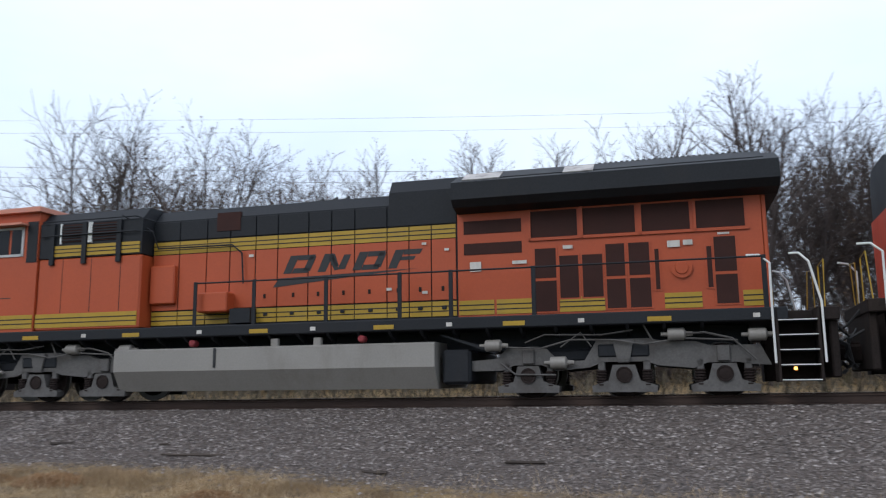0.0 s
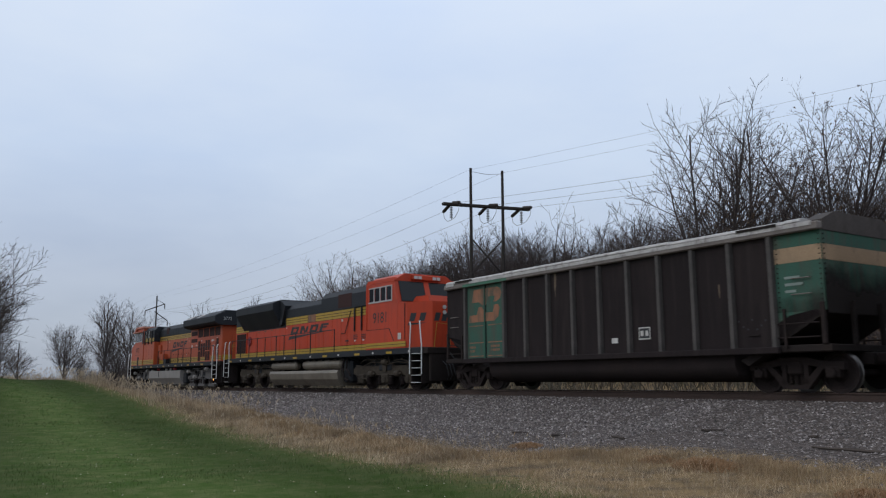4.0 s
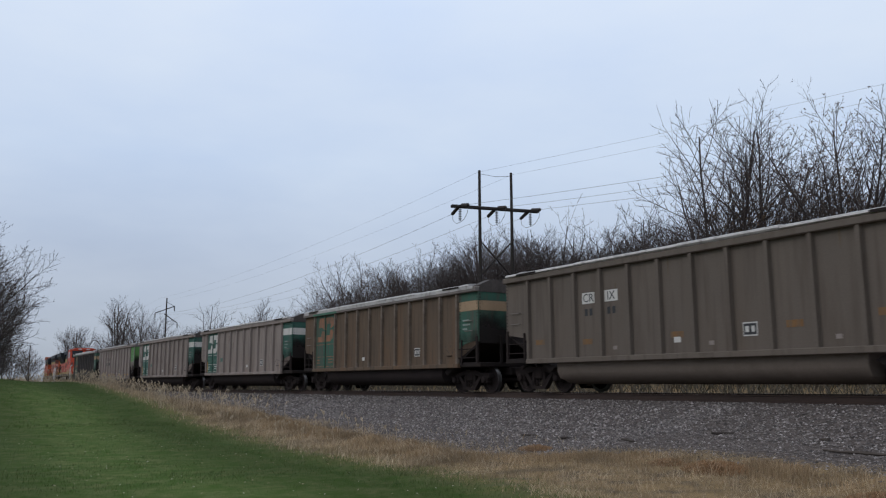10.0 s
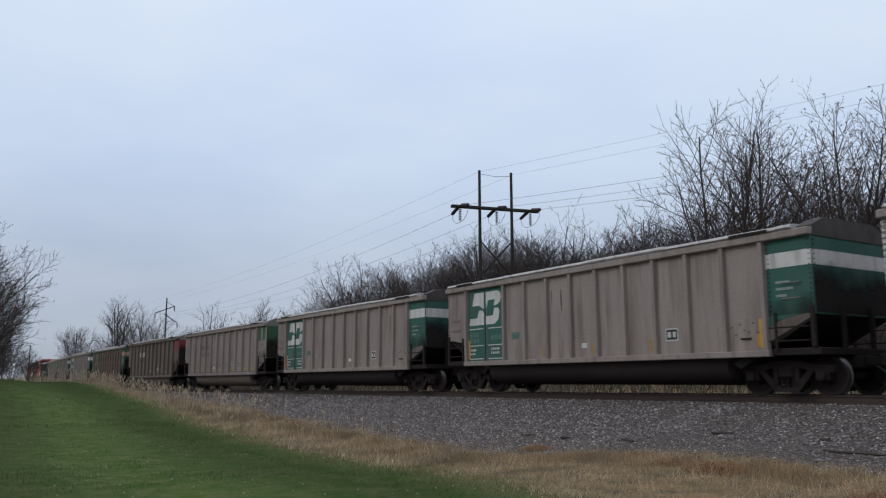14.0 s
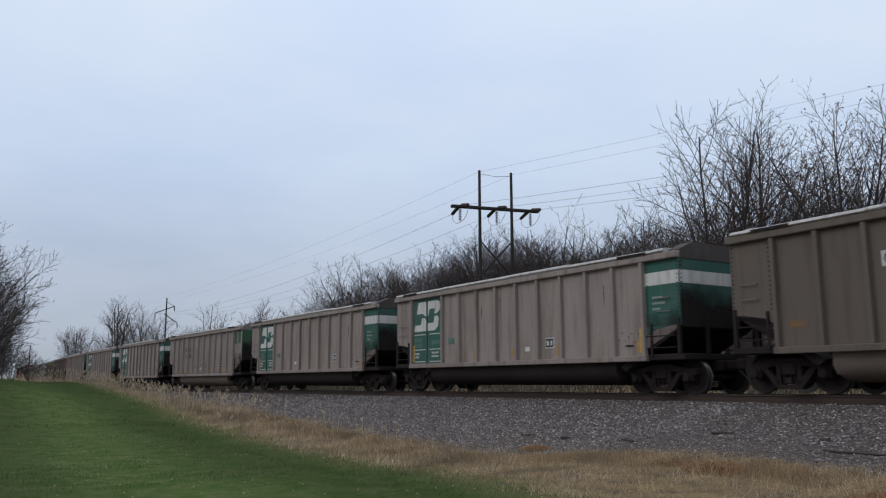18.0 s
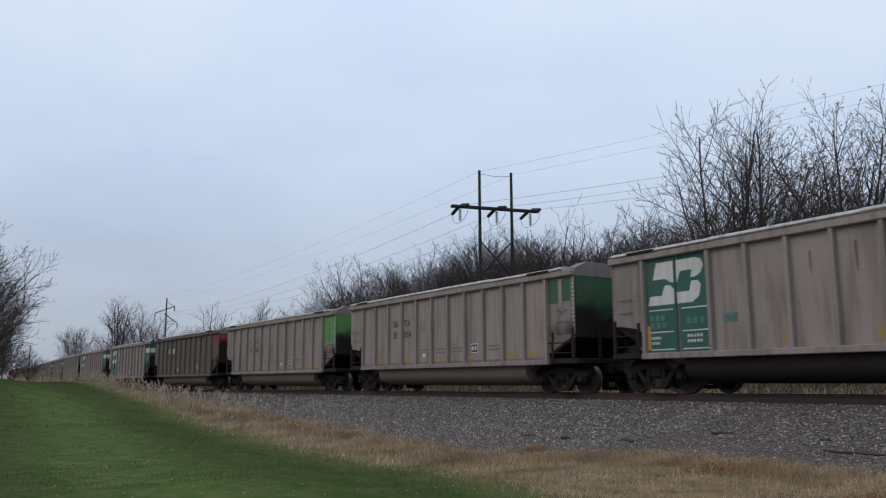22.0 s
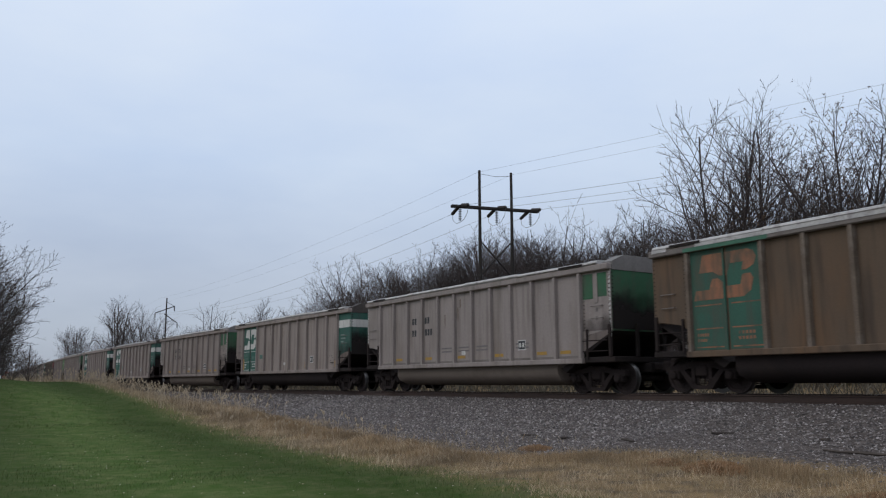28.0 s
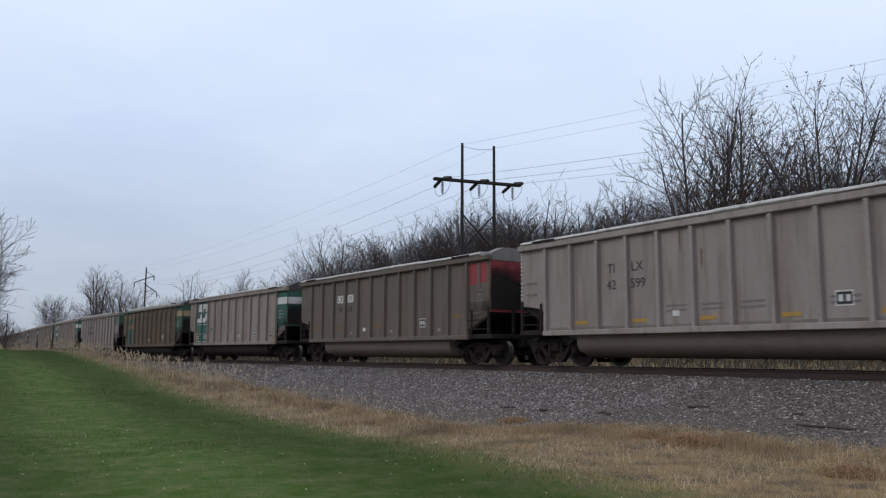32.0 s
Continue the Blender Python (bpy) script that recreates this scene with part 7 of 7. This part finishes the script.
row_of_trees(("open", "thicket", "tall", "wide", "vee"), -21, 83, 48, 58, 0.84, 1.03, 1.3)
row_of_trees(("thicket", "slim", "wide", "tall"), -21, 83, 43, 50, 0.55, 0.85, 1.2)
row_of_trees(("wide", "thicket", "brush"), -21, 80, 54, 62, 0.5, 0.75, 2.2)
row_of_trees(("brush", "scrub"), -21, 83, 37, 45, 0.3, 0.5, 1.5, "dense leafless brush at the edge of the wood", "bush", "brush along the railway")
row_of_trees(("thicket", "wide", "open"), 41, 62, 44, 50, 0.84, 1.0, 1.3)
# single trees that stand out against the sky
OPEN, TUFT, LEAFY, THIN = ("tall open leafless tree with crooked limbs", "tall fan-shaped tree with withered tufts at its tips", "rounded tree still holding brown withered leaves", "slender leafless tree with ascending limbs")
for kind, az, across, rise, turn, label in (
        ("vee", 39.9, 44, 17.7, 20, OPEN), ("slim", 37.6, 56, 16.6, 40, THIN), ("round", 36.6, 47, 14.8, 30, LEAFY), ("round", 35.4, 48, 13.9, 150, LEAFY), ("fan", 32.5, 44, 17.5, 120, TUFT),
        ("whip", 50.8, 46, 12.6, 0, "wind-swept leafless tree with whip-like limbs"), ("open", 65.3, 50, 8.7, 60, OPEN), ("tufty", 61.9, 50, 9.8, 80, "rounded tree with a few brown leaves"),
        ("thicket", 67.4, 52, 6.5, 20, BARE), ("slim", 72.4, 52, 5.7, 200, THIN), ("open", 55.0, 52, 10.9, 30, BARE), ("wide", 46.0, 48, 12.0, 330, BARE),
        ("fan", 26.0, 46, 15.7, 310, TUFT), ("open", 24.4, 50, 15.2, 100, OPEN), ("round", 18.5, 50, 15.3, 100, LEAFY), ("slim", 20.7, 46, 15.9, 10, THIN), ("tall", 13.4, 46, 16.8, 80, THIN),
        ("tufty", 11.2, 48, 16.5, 200, "rounded tree with a few brown leaves"), ("tall", 8.5, 46, 16.6, 140, THIN), ("wide", 4.5, 48, 17.0, 20, OPEN), ("slim", 1.4, 44, 18.4, 100, THIN),
        ("open", -3.0, 46, 16.6, 250, BARE), ("tall", -5.3, 38, 20.3, 10, "tall leafless tree growing close beside the railway"), ("vee", -8.0, 42, 17.6, 70, OPEN), ("fan", -10.2, 44, 16.2, 190, TUFT), ("tall", -12.4, 42, 15.8, 300, BARE)):
    tree(kind, az, across, rise, turn, label)
tree("sparse", 75.2, 0, 5.6, 60, "small lone leafless tree", dist=120)
for kind, az, rise, turn, d in (("tall", 81.2, 5.6, 20, 150), ("open", 79.7, 5.2, 80, 155), ("wide", 80.6, 4.4, 200, 160), ("thicket", 83.5, 3.5, 130, 210), ("slim", 78.7, 3.9, 10, 170)):
    tree(kind, az, 0, rise, turn, BARE, dist=d)
for kind, az, rise, turn, d in (("wide", 90.5, 9.9, 40, 58), ("low", 91.2, 10.4, 170, 55), ("wide", 88.9, 8.2, 300, 62), ("low", 89.6, 7.4, 120, 66), ("wide", 88.3, 5.8, 250, 68), ("wide", 91.4, 9.6, 80, 60), ("wide", 87.6, 3.9, 15, 72)):
    tree(kind, az, 0, rise, turn, "wide leafless tree on the grassy rise", group="trees on the rise", dist=d)
for k in range(7):
    tree(("brush", "scrub")[k % 2], 86.2 + 0.9 * k, 0, 2.2 + 0.2 * k, k * 67, "dense brown leafless brush on the grassy rise", "bush", "trees on the rise", dist=80 - 2.0 * k)

# ---- power line: twin-pole frames with a crossarm, insulators and wires ----
FRAMES = [(55.7, 70.0, 19.3), (78.25, 186.0, 19.0), (83.6, 330.0, 19.0)]


def power_frame(az, dist):
    x, y = -dist * math.sin(radians(az)), dist * math.cos(radians(az))
    z = ground(x, y)
    f = thing("power_pole", pose(x, y, z, 0, 0, 78 if dist < 100 else -8), "dark wooden twin-pole power line frame with crossarm", "power pole", "power line poles")
    for s in (-1.5, 1.5):
        part("pole", shared("pole", lambda: Geo().tube([(0, 0, -1), (0, 0, 8), (0, 0, 18.6)], [0.19, 0.16, 0.115], 10, caps=True).mesh("pole", M["pole"], True)), None, f).matrix_basis = pose(s, 0, 0)
    part("crossarm", shared("arm", lambda: Geo().box(-4.1, 4.1, -0.16, -0.03, 15.14, 15.38, 0.03).box(-4.1, 4.1, 0.13, 0.26, 15.14, 15.38, 0.03).mesh("crossarm", M["pole"])), None, f)
    part("cross_brace", shared("brace", lambda: Geo().tube([(-1.62, 0.17, 12.6), (1.62, 0.17, 9.2)], 0.075, 5).tube([(1.62, -0.17, 12.6), (-1.62, -0.17, 9.2)], 0.075, 5).mesh("cross_brace", M["pole"])), None, f)
    part("pole_tie", shared("pole_tie", lambda: Geo().tube([(-1.5, 0, 18.3), (0, 0, 18.15), (1.5, 0, 18.3)], 0.02, 5).mesh("pole_tie", M["cable"])), None, f)
    for q in (-3.3, 0.1, 3.3):
        def string():
            g = Geo().tube([(0, 0, 15.2), (0, 0, 13.9)], 0.025, 5)
            for k in range(7):
                g.disc((0, 0, 14.05 + 0.15 * k), "z", [(0, 0.05), (0.01, 0.15), (0.05, 0.14), (0.08, 0.05)], 8)
            return g.mesh("insulator", M["insulator"])
        part("insulator", shared("string", string), None, f).matrix_basis = pose(q, 0.05, 0)
        for sd in (-1, 1):
            part("dead_end_insulator", shared(("dead_end", sd), lambda: Geo().tube([(0, 0.15 * sd, 15.3), (0, 0.4 * sd, 15.3), (0, 0.5 * sd, 15.28), (0, 2.0 * sd, 15.0), (0, 2.1 * sd, 14.98)], [0.04, 0.05, 0.15, 0.15, 0.04], 8).mesh("dead_end_insulator", M["pole"])), None, f).matrix_basis = pose(q, 0.05, 0)
        part("jumper", shared("jumper", lambda: Geo().tube([(0, -2.05, 14.98), (0, -1.8, 14.35), (0, -1.0, 13.95), (0, 0, 13.88), (0, 1.0, 13.95), (0, 1.8, 14.35), (0, 2.05, 14.98)], 0.022, 5).mesh("jumper", M["cable"])), None, f).matrix_basis = pose(q, 0.05, 0)
    return f


ends = []
def far_pole(az, dist):
    """A single pole with slanted arms, hangers and a brace."""
    x, y = -dist * math.sin(radians(az)), dist * math.cos(radians(az))
    f = thing("power_pole", pose(x, y, ground(x, y), 0, 0, az), "dark wooden power pole with two slanted crossarms", "power pole", "power line poles")
    part("pole", Geo().tube([(0, 0, -1), (0, 0, 8), (0, 0, 18.6)], [0.22, 0.19, 0.14], 10, caps=True), M["pole"], f)
    for a, b, r in (((-2.3, -0.2, 15.25), (1.7, -0.2, 16.85), 0.11), ((-0.4, 0.2, 15.2), (2.4, 0.2, 13.2), 0.11)):
        part("crossarm", Geo().tube([a, b], r, 6, caps=True), M["pole"], f)
    part("cross_brace", Geo().tube([(0.1, -0.15, 17.7), (1.55, -0.2, 16.85)], 0.05, 5).tube([(0.0, 0.15, 13.3), (1.4, 0.2, 13.85)], 0.05, 5), M["pole"], f)
    for q, yy, z in ((-2.25, -0.2, 15.2), (1.65, -0.2, 16.8), (2.35, 0.2, 13.2)):
        part("insulator", shared("string2", lambda: Geo().disc((0, 0, 0), "z", [(-1.0, 0.06), (-0.9, 0.12), (-0.2, 0.12), (0, 0.05)], 8).mesh("insulator", M["insulator"])), None, f).matrix_basis = pose(q, yy, z)
    return f


def slim_post(az, dist, rise):
    """A single bare post on the grassy rise."""
    x, y = -dist * math.sin(radians(az)), dist * math.cos(radians(az))
    z = ground(x, y)
    h = EYE + dist * math.tan(radians(rise)) - z
    p = tagged(part("post", Geo().tube([(0, 0, -0.4), (0, 0, h * 0.5), (0, 0, h)], [0.06, 0.05, 0.045], 8), M["pole"], None), "slim dark wooden post on the grassy rise", "post")
    p.matrix_basis = pose(x, y, z)


slim_post(86.2, 88, 2.3)
for az, dist, h in FRAMES:
    f = power_frame(az, dist) if dist < 100 else far_pole(az, dist)
    ends.append(f.matrix_world.copy())
first = ends[0]
right = Matrix.Translation((128, 31, 0)) @ first
spans = [right] + ends
for a, b in zip(spans, spans[1:]):
    for q, h in ((-3.3, 15.0), (0.1, 15.0), (3.3, 15.0), (-1.6, 18.45), (1.6, 18.45)):
        hold = 2.1 if h < 18 else 0.0
        p0 = a @ Vector((q, 0.05 + (hold if a is first else 0.0), h))
        p1 = b @ Vector((q, 0.05 - (hold if b is first else 0.0), h))
        sag = 2.0 if h < 18 else 1.2
        pts = [p0.lerp(p1, i / 16) - Vector((0, 0, 4 * sag * (i / 16) * (1 - i / 16))) for i in range(17)]
        tagged(part("power_wire", Geo().tube(pts, 0.013 if h < 18 else 0.008, 5, caps=False), M["cable"], None), "thin grey power wire hung between poles", "power wire", "power line wires")
def motions():
    """The whole train runs at one speed along the line; near wheels roll."""
    run = lambda t: SPEED * t + 0.0086 * max(t - 11, 0) ** 2
    times = [0.5 * i for i in range(65)]
    for car, number in CARS:
        walk(car, [(t, on_line(COUPLED + (number - 0.5) * PITCH - run(t))) for t in times])
    for loco, middle in LOCOS:
        walk(loco, [(t, on_line(COUPLED - middle - run(t))) for t in times])
    for wheels, number in TURNING:
        r = wheels.matrix_basis.translation.z
        x = wheels.matrix_basis.translation.x
        near = (COUPLED + (number - 0.5) * PITCH + 6) / SPEED if number > 0 else 0.0
        t0, t1 = max(0.0, min(near, 31.0)), min(32.0, near + 3.4)
        step = 80.0 / math.degrees(SPEED / r)
        rows, t = [(0.0, pose(x, 0, r, 0, 0, 0))] if t0 > 0.02 else [], t0
        while t <= t1:
            rows.append((round(t * FPS) / FPS, pose(x, 0, r, 0, -math.degrees(SPEED / r * (round(t * FPS) / FPS - t0)), 0)))
            t += max(step, 1.0 / FPS)
        last = rows[-1][1]
        if rows[-1][0] < 31.9:
            rows.append((32.0, last))
        walk(wheels, rows)
motions()
